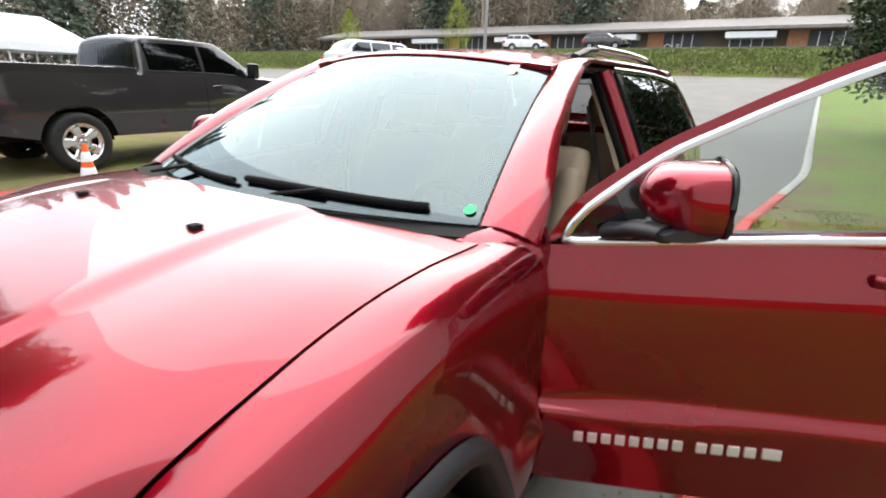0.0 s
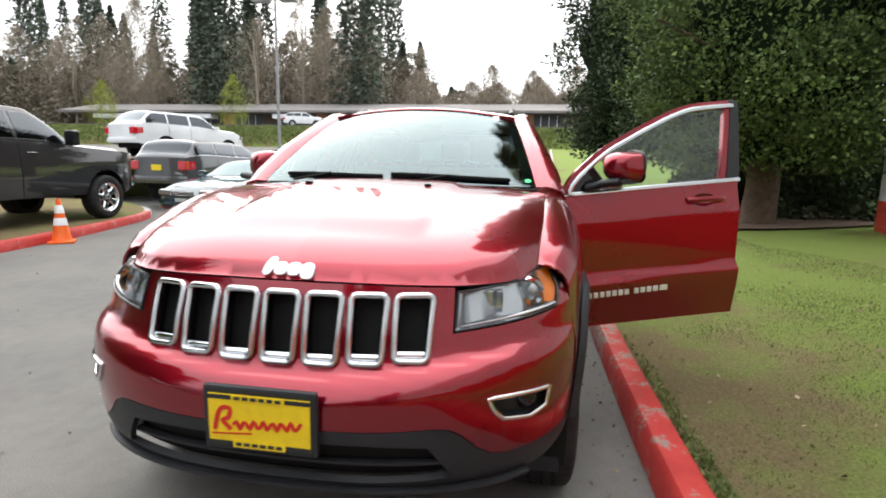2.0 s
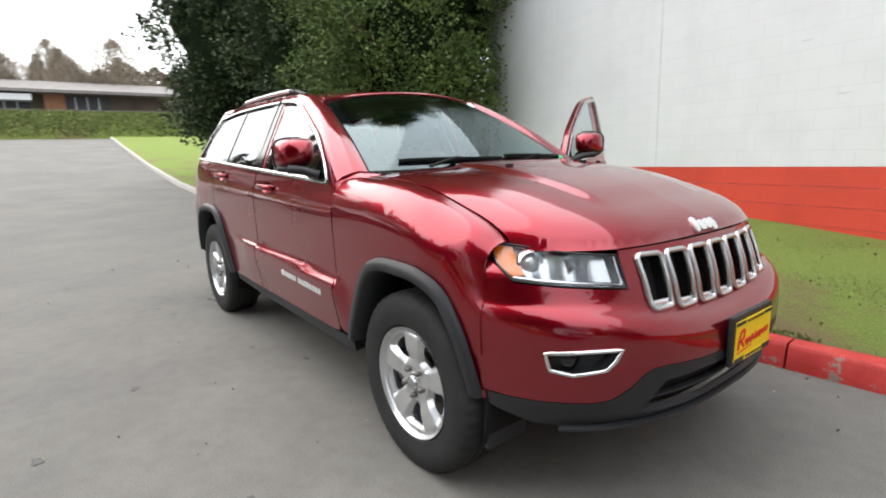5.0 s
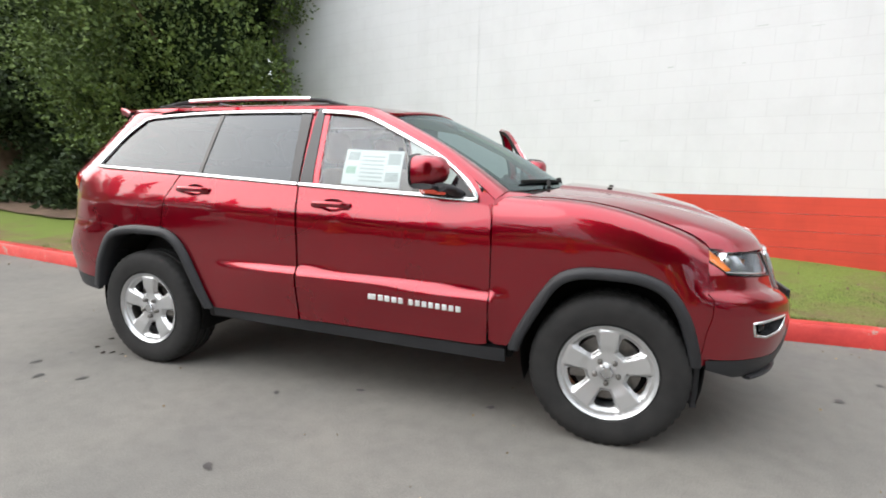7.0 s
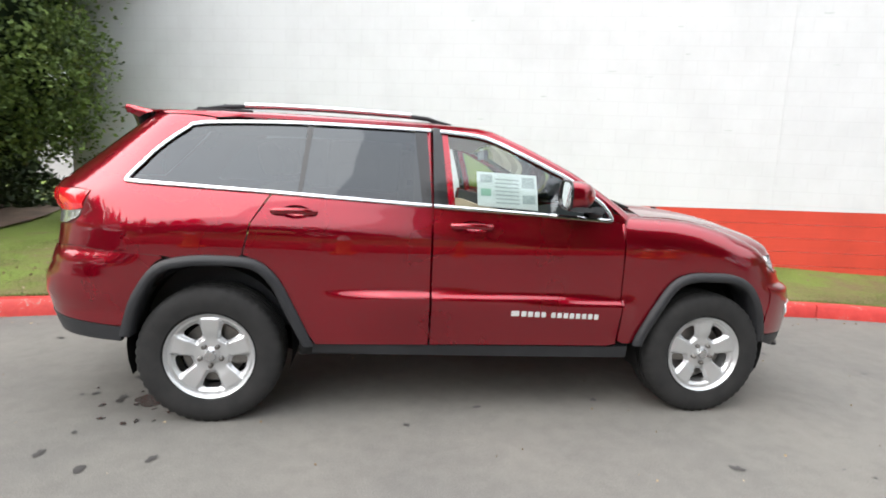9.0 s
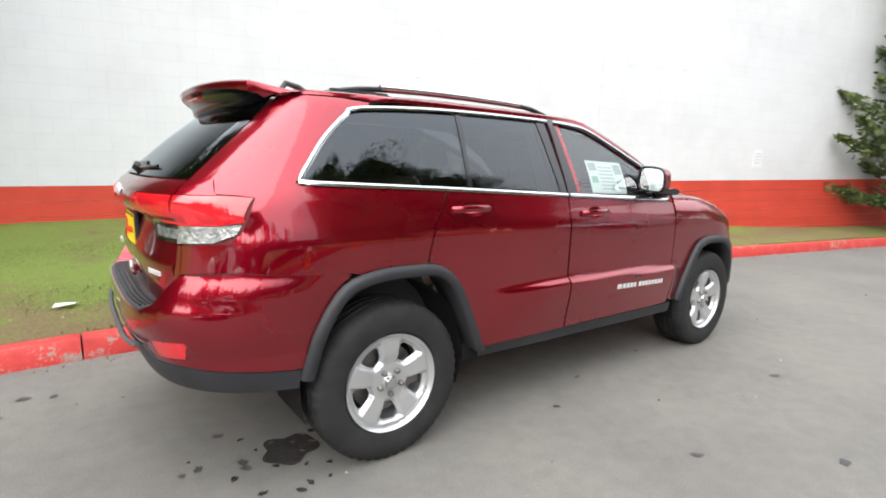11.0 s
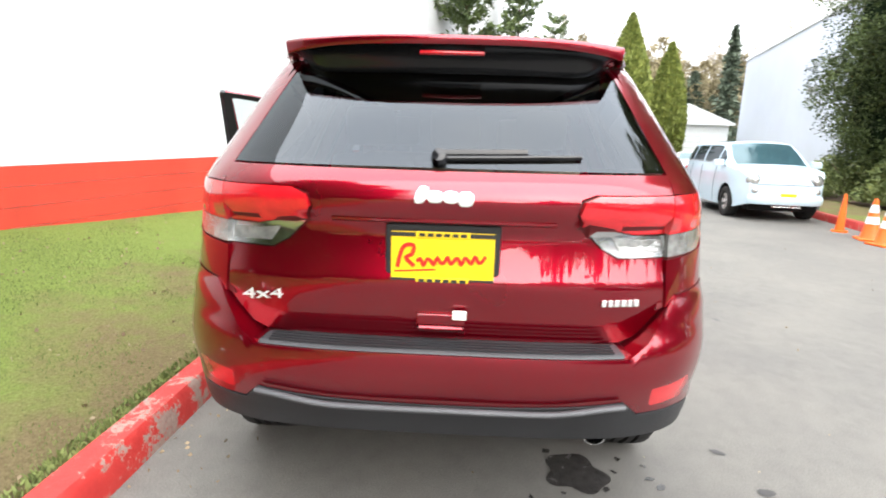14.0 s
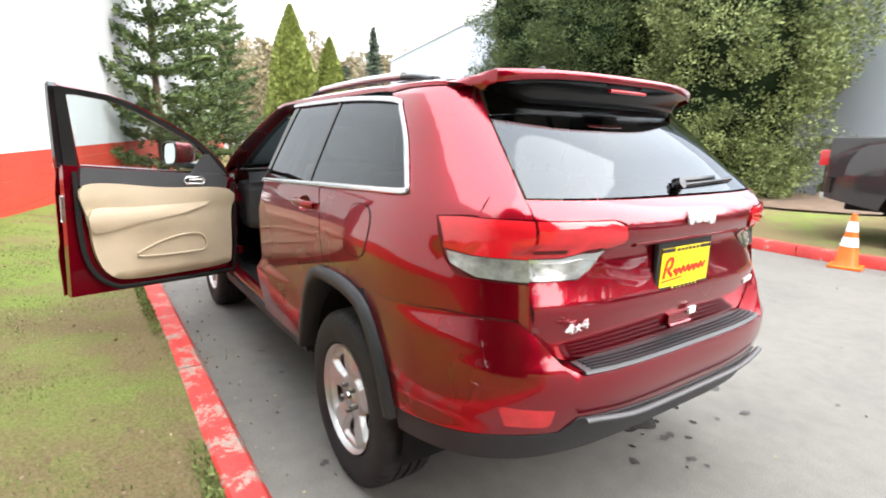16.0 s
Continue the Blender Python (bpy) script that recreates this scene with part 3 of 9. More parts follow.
gx = [-700, -400, -200, -130, -90, -75, -60, -52, -45, -40, -35, -30, -25, -21, -18, -16, -14, -12, -10, -8, 0, 10, 58, 66, 75, 90, 110, 150, 200, 700]
gy = [-700, -200, -60, -20, 0, 20, 60, 200, 700]
GROUND = make("ground", [(x, y, gz(x)) for x in gx for y in gy], [(i * len(gy) + j, (i + 1) * len(gy) + j, (i + 1) * len(gy) + j + 1, i * len(gy) + j + 1) for i in range(len(gx) - 1) for j in range(len(gy) - 1)], ASPHALT)
tagged(GROUND, "worn grey asphalt roadway with dark stains", "ground", kind="structure")


def wall_y(x):
    return 4.671 - 0.30 * x


def wall_base(x):
    return float(np.interp(x, [-8, -4, -3, -2, 0, 3, 5, 8, 11, 20, 40], [0.40, 0.42, 0.50, 0.53, 0.47, 0.36, 0.30, 0.25, 0.20, 0.18, 0.18]))


def kerb_y(x):
    return float(np.interp(x, KERB[:, 0], KERB[:, 1]))


def lawn_z(x, y):
    """Height of the lawn: level with the kerb, rising to the wall."""
    k = kerb_y(x)
    w = max(wall_y(x), k + 1.0)
    t = min(1.0, max(0.0, (y - k - 0.16) / (w - k - 0.16)))
    return 0.135 + (wall_base(x) - 0.135) * t ** 1.2 + 0.02 * noise.noise((x * 0.9, y * 0.9, 0.3))


def side_offset(line, d):
    t = np.gradient(line, axis=0)
    t /= np.linalg.norm(t, axis=1, keepdims=True)
    return line + d * np.stack([-t[:, 1], t[:, 0]], 1)


def kerb_stones(name, line, sign, length, red, label, painted):
    """A cast kerb in stretches with open joints; sign: on which side of the line it lies."""
    root = thing(name, label, "kerb", kind="structure")
    dist = np.r_[0, np.cumsum(np.linalg.norm(np.diff(line, axis=0), axis=1))]
    at = lambda s: np.array([np.interp(s, dist, line[:, 0]), np.interp(s, dist, line[:, 1])])
    prof = [(0.0, -0.02), (0.012, 0.125), (0.035, 0.15), (0.145, 0.152), (0.16, 0.14), (0.16, -0.02)]
    s, n = 0.0, 0
    while s < dist[-1] - 0.2:
        L = length if -14 < at(s)[0] < 24 else 6 * length
        e = min(s + L - 0.012, dist[-1])
        k = max(2, int((e - s) / 0.35))
        rings = []
        for q in np.linspace(s, e, k + 1):
            p, d = at(q), at(min(q + 0.05, dist[-1])) - at(max(q - 0.05, 0))
            nrm = np.array([-d[1], d[0]]) / (np.linalg.norm(d) + 1e-9) * sign
            rings.append([(*(p + nrm * a), gz(p[0]) + z + 0.004 * noise.noise((p[0], p[1], z * 9))) for a, z in prof])
        rr = np.array(rings)
        m = len(prof)
        v = rr.reshape(-1, 3)
        f = [(i * m + j, i * m + j + 1, (i + 1) * m + j + 1, (i + 1) * m + j) for i in range(k) for j in range(m - 1)]
        f += [tuple(range(m)), tuple(k * m + j for j in range(m))[::-1]]
        ob = make("kerb_stone", v, f, painted if red(at((s + e) / 2)) else CONCRETE, root)
        sharp_by_angle(ob, 40)
        s, n = s + L, n + 1
    return root


kerb_stones("kerb_near", KERB, 1, 2.35, lambda p: -6.3 < p[0] < 40, "flaking red painted kerb along the lawn", KERBRED)
kerb_stones("kerb_far", FARKERB, 1, 2.35, lambda p: p[0] > -7.6, "red painted kerb along the grass strip", KERBFAR)


def strip_lawn(name, line, width_fn, z_fn, label, material, rows=14):
    rings = []
    for x, y in line:
        w = width_fn(x, y)
        rings.append([(x, y + w * (j / rows), z_fn(x, y + w * (j / rows))) for j in range(rows + 1)])
    r = np.array(rings)
    n = rows + 1
    f = [(i * n + j, (i + 1) * n + j, (i + 1) * n + j + 1, i * n + j + 1) for i in range(len(r) - 1) for j in range(rows)]
    ob = make(name, r.reshape(-1, 3), f, material)
    return tagged(ob, label, "lawn", kind="structure")


inner = side_offset(KERB, 0.155)
inner = inner[(inner[:, 0] > -70) & (inner[:, 0] < 38)]
strip_lawn("lawn", inner, lambda x, y: max(wall_y(x) + 0.3, y + 1.5) - y if x > -6.5 else 16.0 + 0.6 * (-6.5 - x) - 8.5 * ease(-9, -6.5, x), lambda x, y: lawn_z(x, y) if x > -9 else gz(x) + 0.135 + (lawn_z(x, y) - 0.135) * ease(-16, -9, x) + 0.02 * noise.noise((x, y, 0)), "green lawn with bare brown patches and clover", LAWN, 26)

# the grass strip over the road, under the pickup
fk = FARKERB[(FARKERB[:, 0] > -8.95) & (FARKERB[:, 0] < 90) & (FARKERB[:, 1] > -46)]
fin = side_offset(fk, 0.155)
verge = [tuple(p) for p in fin] + [(30, -46), (90, -46)]
vv, vf = fill(np.array(verge)[:, :2], step=0.8)
tagged(make("grass_strip", [(x, y, 0.14 + 0.10 * ease(0.0, 3.0, -7.4 - y if x < 8 else 0) + 0.02 * noise.noise((x * 0.7, y * 0.7, 1))) for x, y in vv], vf, LAWN), "grass strip with worn edge and mulch", "lawn", kind="structure")


# the long painted block building beside the lawn
def wall_point(s, z, out=0.0):
    """A place along the wall: s is its x, out is towards the road."""
    n = np.array([-0.30, -1.0]) / np.hypot(0.30, 1.0)
    return (s + n[0] * out, wall_y(s) + n[1] * out, z)


WX0, WX1, WH = -5.9, 37.0, 7.4
wall = thing("wall_north", "white painted block wall with a red painted base", "wall", kind="structure")


def wall_slab(name, x0, x1, z0, z1, out, material, label=""):
    v = [wall_point(x, z, o) for o in (out, -0.3) for x in (x0, x1) for z in (z0 if not callable(z0) else z0(x), z1 if not callable(z1) else z1(x))]
    f = [(0, 1, 3, 2), (4, 6, 7, 5), (0, 4, 5, 1), (2, 3, 7, 6), (1, 5, 7, 3), (0, 2, 6, 4)]
    return make(name, v, f, material, wall, label, smooth=False)


band = lambda x: 1.025 + 0.022 * x
wall_slab("white_face", WX0, WX1, band, WH, 0.0, WALLWHITE)
for k in range(6):
    wall_slab("red_block_course", WX0, WX1, lambda x, a=k: band(x) - 0.203 * (a + 1), lambda x, a=k: band(x) - 0.203 * a - 0.004, 0.002, WALLRED)
wall_slab("wall_core", WX0 + 0.02, WX1 - 0.02, -0.3, WH - 0.05, -0.006, WALLWHITE)

# ---- the red sport utility car ----
# it stands along x, nose to +x; sizes in metres from the ground between the axles
AXF, AXR = 1.457, -1.457
ZW = [0.30, 0.42, 0.60, 0.80, 1.00, 1.075, 1.095, 1.13, 1.18, 1.24, 1.30, 1.45, 1.60, 1.66, 1.70, 1.725]
YW = [0.890, 0.915, 0.928, 0.934, 0.9375, 0.9380, 0.9360, 0.9285, 0.915, 0.898, 0.872, 0.800, 0.725, 0.690, 0.650, 0.595]
ZF = [0.36, 0.40, 0.46, 0.52, 0.60, 0.665, 0.705, 0.745, 0.85, 0.95, 1.00, 1.10]
XF = [2.26, 2.31, 2.345, 2.36, 2.370, 2.364, 2.338, 2.282, 2.256, 2.224, 2.208, 2.15]
ZR = [0.46, 0.50, 0.56, 0.64, 0.70, 0.78, 0.80, 0.86, 0.95, 1.05, 1.14, 1.165, 1.22, 1.27, 1.31, 1.40, 1.50, 1.60, 1.68]
XR = [-2.37, -2.39, -2.415, -2.435, -2.440, -2.438, -2.425, -2.40, -2.385, -2.375, -2.370, -2.40, -2.408, -2.385, -2.338, -2.228, -2.101, -1.976, -1.880]
ZG = [0.78, 0.85, 0.93, 0.962, 0.985, 1.05, 1.13, 1.150, 1.170, 1.22, 1.27, 1.31, 1.40, 1.50, 1.60, 1.68]
XG = [-2.350, -2.362, -2.380, -2.386, -2.377, -2.358, -2.346, -2.352, -2.402, -2.410, -2.387, -2.340, -2.228, -2.098, -1.970, -1.872]


width_at, front_at, rear_at, gate_at = profile(ZW, YW), profile(ZF, XF), profile(ZR, XR), profile(ZG, XG)


def nf(z):
    """How square the nose is in plan, by height."""
    return float(np.interp(z, [0.70, 0.85, 1.0], [2.68, 2.48, 2.28]))



def half_width(z):
    return width_at(z)


def ledge(x, z):
    """The swell along the foot of the doors."""
    t = float(np.interp(x, [-0.85, -0.2, 0.87], [0.752, 0.764, 0.728]))
    return 0.034 * ease(t, t - 0.045, z) * (1 - 0.7 * ease(t - 0.05, 0.45, z)) * min(1.0, max(0.0, (x + 0.90) / 0.42)) * ease(1.0, 0.86, x)


def nose(a, z, back=0.0):
    """The front of the body by the angle from its middle, in radians (left is positive), and the height."""
    s, c = abs(math.sin(a)) ** (2 / nf(z)), abs(math.cos(a)) ** (2 / nf(z))
    y = half_width(z) * s
    zz = z - 0.19 * min(y, 0.7) ** 2 * math.exp(-(((z - 0.745) / 0.11) ** 2))
    return (1.5 + (front_at(zz) - 1.5) * c - back, math.copysign(y, a), z)


def tail(a, z, back=0.0, gate=False):
    """The rear of the body, likewise."""
    n = float(np.interp(z, [0.5, 0.9, 1.1, 1.4, 1.65], [4.0, 3.8, 3.5, 3.6, 4.0]))
    s, c = abs(math.sin(a)) ** (2 / n), abs(math.cos(a)) ** (2 / n)
    y = (half_width(z) - 0.012) * s + 0.012 * s**6
    xr = gate_at(z) if gate else rear_at(z)
    if gate and z > 1.308:
        xr -= 0.045 * ease(1.308, 1.52, z) * max(0.0, 1 - (y / 0.62) ** 2)
    return (-1.5 + (xr + 1.5) * c + back, math.copysign(y, a), z)


def front_angle(z, y=None, x=None):
    if y is not None:
        return math.copysign(math.asin(min(1, (abs(y) / half_width(z)) ** (nf(z) / 2))), y)
    lo, hi = 0.0, math.pi / 2
    for _ in range(24):
        a = (lo + hi) / 2
        lo, hi = (a, hi) if nose(a, z)[0] > x else (lo, a)
    return lo


def rear_angle(z, y=None, x=None):
    n = float(np.interp(z, [0.5, 0.9, 1.1, 1.4, 1.65], [4.0, 3.8, 3.5, 3.6, 4.0]))
    if y is not None:
        return math.copysign(math.asin(min(1, (abs(y) / half_width(z)) ** (n / 2))), y)
    return math.acos(min(1, max(0, (x + 1.5) / (rear_at(z) + 1.5))) ** (n / 2))


LEAN = [0.0]


def side(x, z, s=1, proud=0.0):
    """The body's side at x and height z (s: 1 left, -1 right)."""
    if x > 1.5:
        a = front_angle(z, x=min(x, 2.15))
        p = nose(a, z)
        return (x, s * (p[1] + proud), z)
    if x < -1.5:
        a = rear_angle(z, x=max(x, -2.2))
        p = tail(a, z)
        return (x, s * (p[1] + proud), z)
    lean = LEAN[0] * max(0.0, z - 1.2) / 0.5
    up = 0.05 * ease(-1.2, 0.9, x) * ease(1.5, 1.1, x) * ease(0.8, 1.0, z) * ease(1.32, 1.15, z)
    return (x - 0.5 * lean * ease(0.4, -0.25, x), s * (half_width(z + up) + ledge(x, z) + proud + lean), z)


HB_Y = [0.0, 0.30, 0.50, 0.60, 0.68, 0.75, 0.80, 0.90]
HB_X = [2.205, 2.188, 2.147, 2.088, 2.012, 1.875, 1.745, 1.4]
HC_X = [0.80, 1.0, 1.17, 1.4, 1.69, 1.965, 2.08, 2.14, 2.18, 2.205]
HC_Z = [1.265, 1.255, 1.250, 1.232, 1.188, 1.119, 1.080, 1.050, 1.020, 0.985]


hood_lip, hood_line = profile(HB_Y, HB_X), profile(HC_X, HC_Z)


def hood_z(x, y):
    y = abs(y)
    xb = hood_lip(y)
    w = ease(1.0, 2.0, x)
    z = hood_line(x + (2.205 - xb) * w)
    z -= 0.045 * (y / 0.8) ** 2 * (1 - 0.75 * w)
    return z + 0.014 * ease(0.40, 0.33, y) * ease(2.02, 1.84, x)


def hood_edge(x):
    """How far out the bonnet reaches."""
    return float(np.interp(x, [0.8, 1.0, 1.2, 1.6, 1.86, 1.985, 2.085, 2.15], [0.80, 0.795, 0.785, 0.77, 0.75, 0.68, 0.60, 0.50]))


def fender(x, v, s=1):
    """The wing: below v = 0 the body's side, above it the round up to the bonnet."""
    yh = hood_edge(x) + 0.004
    zh = hood_z(x, yh) - 0.003
    zb = zh - 0.17 + 0.075 * ease(1.62, 1.86, x)
    if v <= 0:
        return side(x, zb + v, s)
    a = min(1.0, v / 0.26) * math.pi / 2
    yb = side(x, zb, 1)[1]
    return (x, s * (yh + (yb - yh) * math.cos(a) ** 0.8), zb + (zh - zb) * math.sin(a))


def fv(x, z):
    """The fender's second parameter for a height below its round."""
    return z - (hood_z(x, hood_edge(x) + 0.004) - 0.173 + 0.075 * ease(1.62, 1.86, x))


ROOF_X = [-2.12, -2.0, -1.6, -1.0, -0.4, -0.1, 0.1, 0.27]
ROOF_Z = [1.690, 1.710, 1.735, 1.752, 1.748, 1.733, 1.712, 1.682]


roof_line = profile(ROOF_X, ROOF_Z)


def roof_z(x, y):
    return roof_line(x) - 0.05 * (abs(y) / 0.6) ** 2.2


def screen(y, s):
    """The windscreen: y at its foot, s from foot to head."""
    foot = np.array([1.115 - 0.20 * (y / 0.745) ** 2, y, 1.240 - 0.01 * (y / 0.745) ** 2])
    head = np.array([0.285 - 0.13 * (y / 0.745) ** 2, y * 0.80, roof_z(0.27, y * 0.80) + 0.002])
    p = foot + (head - foot) * s
    p += np.array([0.25, 0, 0.4]) * 0.05 * 4 * s * (1 - s)
    return tuple(p)


car = thing("sport_utility_car", "cherry red sport utility car with the driver's door open", "car")

ARCH_F = [(0.97, 0.44), (0.985, 0.50), (1.065, 0.66), (1.17, 0.825), (1.28, 0.885), (1.43, 0.895), (1.58, 0.885), (1.705, 0.83), (1.80, 0.70), (1.855, 0.54), (1.87, 0.46)]
ARCH_R = [(-0.91, 0.44), (-0.94, 0.50), (-1.01, 0.65), (-1.10, 0.82), (-1.21, 0.915), (-1.40, 0.935), (-1.58, 0.925), (-1.72, 0.875), (-1.83, 0.72), (-1.885, 0.56), (-1.90, 0.50)]
arch_f, arch_r = smooth_line(ARCH_F, 0.05), smooth_line(ARCH_R, 0.05)
DLO_TOP = smooth_line([(-1.86, 1.315), (-1.80, 1.39), (-1.72, 1.485), (-1.60, 1.588), (-1.52, 1.622), (-1.04, 1.650), (-0.35, 1.652), (-0.05, 1.637), (0.08, 1.612), (0.25, 1.540), (0.41, 1.465), (0.55, 1.395), (0.72, 1.270), (0.775, 1.195)], 0.05)
DLO_BOT = [(0.775, 1.185), (0.48, 1.200), (-0.33, 1.236), (-1.17, 1.275), (-1.80, 1.300)]


def belt(x):
    return float(np.interp(x, [p[0] for p in DLO_BOT[::-1]], [p[1] for p in DLO_BOT[::-1]]))


def dlo_top(x):
    return float(np.interp(x, DLO_TOP[:, 0], DLO_TOP[:, 1]))


def along(x0, x1, fn, step=0.06):
    n = max(1, int(abs(x1 - x0) / step))
    return [(x, fn(x)) for x in np.linspace(x0, x1, n + 1)]


def cup_ring(x0, z):
    """The outline of the finger recess behind a handle."""
    return [(x0 + 0.125 + 0.078 * math.cos(t), z - 0.002 + 0.036 * math.sin(t)) for t in np.linspace(0, 2 * math.pi, 24, endpoint=False)]


# bonnet
hood_poly = [(1.165 - 0.165 * (y / 0.795) ** 2, y) for y in np.linspace(-0.795, 0.795, 25)]
hood_poly += [(x, hood_edge(x)) for x in np.linspace(1.05, 1.86, 12)] + [(hood_lip(abs(y)), y) for y in np.linspace(0.75, -0.75, 91)] + [(x, -hood_edge(x)) for x in np.linspace(1.86, 1.05, 12)]
panel("bonnet", hood_poly, lambda x, y: (x, y, hood_z(x, y)), RED, car, step=0.019, thick=0.012, label="cherry red bonnet with a raised middle")
# roof
roof_poly = [(0.27 - 0.10 * (y / 0.6) ** 2, y) for y in np.linspace(0.60, -0.60, 15)] + [(x, -0.60) for x in np.linspace(0.0, -1.80, 20)] + [(-1.84, y) for y in np.linspace(-0.56, 0.56, 9)] + [(x, 0.60) for x in np.linspace(-1.80, 0.0, 20)]
panel("roof", roof_poly, lambda x, y: (x, y, roof_z(x, y)), RED, car, step=0.09, thick=0.012)
# windscreen
ws = [(y, 0.0) for y in np.linspace(-0.745, 0.745, 17)] + [(0.745, s) for s in np.linspace(0.1, 0.9, 9)] + [(y, 1.0) for y in np.linspace(0.745, -0.745, 17)] + [(-0.745, s) for s in np.linspace(0.9, 0.1, 9)]
pane = panel("windscreen", ws, screen, SCREENGLASS, car, step=0.07, thick=0.0, label="windscreen that mirrors the bright sky")
pane.visible_shadow = False
inset = [(0.93 * y if abs(y) > 0.74 else y, min(0.945, max(0.075, q))) for y, q in ws]
inset = [(max(-0.69, min(0.69, y)), q) for y, q in inset]
panel("screen_border", ws, lambda y, q: tuple(np.array(screen(y, q)) - np.array([0.004, 0, 0.006])), GLOSSBLACK, pane, holes=[inset], step=0.05, thick=0.0, label="black printed border of the windscreen")

for s in (1, -1):
    # wing
    poly = [(0.868, fv(0.868, 0.47)), (0.905, fv(0.905, 0.45))]
    poly += [(x, fv(x, z)) for x, z in [(0.96, 0.45)] + [tuple(p) for p in arch_f if p[1] > 0.46 and p[0] < 1.84]]
    poly += [(1.872, fv(1.872, 0.62)), (1.868, fv(1.868, 0.80)), (1.86, fv(1.86, 0.95)), (1.862, 0.12), (1.862, 0.26)]
    poly += [(x, 0.26) for x in np.linspace(1.82, 0.90, 20)] + [(0.868, 0.26), (0.868, 0.1), (0.868, fv(0.868, 1.0)), (0.868, fv(0.868, 0.8))]
    panel("wing", poly, lambda x, v, s=s: fender(x, v, s), RED, car, step=0.05, thick=0.01, label="front wing")
    # rear quarter
    q = [tuple(p) for p in arch_r if p[0] <= -1.2][::1]
    seam = [(-1.145, belt(-1.145) - 0.006), (-1.245, 1.11), (-1.282, 0.96), (-1.285, 0.94)]
    poly = seam + [p for p in q if -1.66 < p[0] < -1.285]
    poly += [(-1.665, 0.925), (-1.80, 0.934), (-1.95, 0.943), (-2.10, 0.9595), (-2.19, 0.958), (-2.19, 1.06), (-2.13, 1.07), (-2.09, 1.113), (-2.036, 1.243), (-2.10, 1.252), (-2.165, 1.255), (-2.155, 1.32), (-2.087, 1.41), (-2.001, 1.50), (-1.912, 1.585), (-1.855, 1.64), (-1.838, 1.665), (-1.60, 1.665), (-1.46, 1.655)]
    poly += [(x, z + 0.012) for x, z in DLO_TOP if x < -1.47][::-1] + [(-1.88, 1.30), (-1.86, 1.288)] + [(x, belt(x) - 0.012) for x in np.linspace(-1.80, -1.17, 12)]
    panel("rear_quarter", poly, lambda x, z, s=s: side(x, z, s), RED, car, step=0.05, thick=0.01, label="rear quarter with the side of the tail")
    # outer sill
    panel("sill", along(-0.92, 0.95, lambda x: 0.435 - 0.012 * x) + along(0.95, -0.92, lambda x: 0.37 - 0.02 * x), lambda x, z, s=s: side(x, z, s, -0.012), BLACKPLASTIC, car, step=0.06, thick=0.04, label="black sill moulding")
    # arch mouldings
    for arch, cx in ((arch_f, AXF), (arch_r, AXR)):
        curves = []
        c = np.array([cx, 0.42])
        for k, (grow, proud) in enumerate(((0.0, 0.004), (-0.006, 0.030), (-0.045, 0.034), (-0.055, 0.026), (-0.058, -0.06), (-0.05, -0.16))):
            row = []
            for p in arch:
                d = (p - c) / np.linalg.norm(p - c)
                e = p + d * grow
                row.append((e[0], side(p[0], max(p[1], 0.40), s)[1] + s * proud, e[1]))
            curves.append(row)
        loft("arch_moulding", curves, BLACKPLASTIC, car, "black wheel arch moulding")
    # wheel housings
    for cx in (AXF, AXR):
        a = np.linspace(-0.35, math.pi + 0.35, 22)
        loft("wheel_housing", [[(cx + 0.43 * math.cos(t), s * y, 0.42 + 0.45 * math.sin(t)) for t in a] for y in (0.88, 0.52)] + [[(cx + 0.05 * math.cos(t), s * 0.52, 0.42 + 0.05 * math.sin(t)) for t in a]], MATTBLACK, car)
    # cant rail: from the screen's edge and the roof's edge down to the window line
    c1, c2 = [], []
    for k in np.linspace(0, 1, 15):
        p = screen(s * 0.752, k)
        c1.append(p)
    for x in np.linspace(0.10, -1.81, 26):
        c1.append((x, s * 0.602, roof_z(x, 0.602)))
    tops = [(x, z + 0.040) for x, z in along(0.87, 0.10, lambda x: float(np.interp(x, [0.08, 0.25, 0.41, 0.55, 0.72, 0.80, 0.87], [1.612, 1.540, 1.465, 1.395, 1.272, 1.212, 1.150])), 0.055)]
    tops = [tops[int(round(i))] for i in np.linspace(0, len(tops) - 1, 15)]
    for x in np.linspace(0.06, -1.46, 19):
        tops.append((x, min(dlo_top(x) + 0.035, 1.672)))
    for x in np.linspace(-1.54, -1.81, 7):
        tops.append((x, min(1.672, 1.64 + (x + 1.9) * 0.85)))
    for x, z in tops:
        c2.append(side(x, z, s))
    c1, c2 = np.array(c1), np.array(c2)
    mid = (c1 + c2) / 2 + np.array([0.012, s * 0.018, 0.016])
    q1, q3 = (c1 + mid) / 2 + np.array([0.006, s * 0.005, 0.007]), (mid + c2) / 2 + np.array([0.004, s * 0.008, 0.004])
    loft("cant_rail", [c1, q1, mid, q3, c2], RED, car, "windscreen pillar and roof edge", thick=0.01, inward=(0, 0, 1.2))
    # chrome round the windows, behind the front door only
    ring = [side(x, z + 0.004, s, 0.008) for x, z in DLO_TOP if x < -0.26]
    low = [side(x, belt(x) - 0.002, s, 0.008) for x in np.linspace(-0.285, -1.80, 26)]
    path = ring[::-1] + [side(-1.868, 1.305, s, 0.008)] + low[::-1]
    bar("window_trim", path, 0.022, 0.012, SATIN, car, "bright window surround", flat=[(0, s, 0.45)] * len(path))
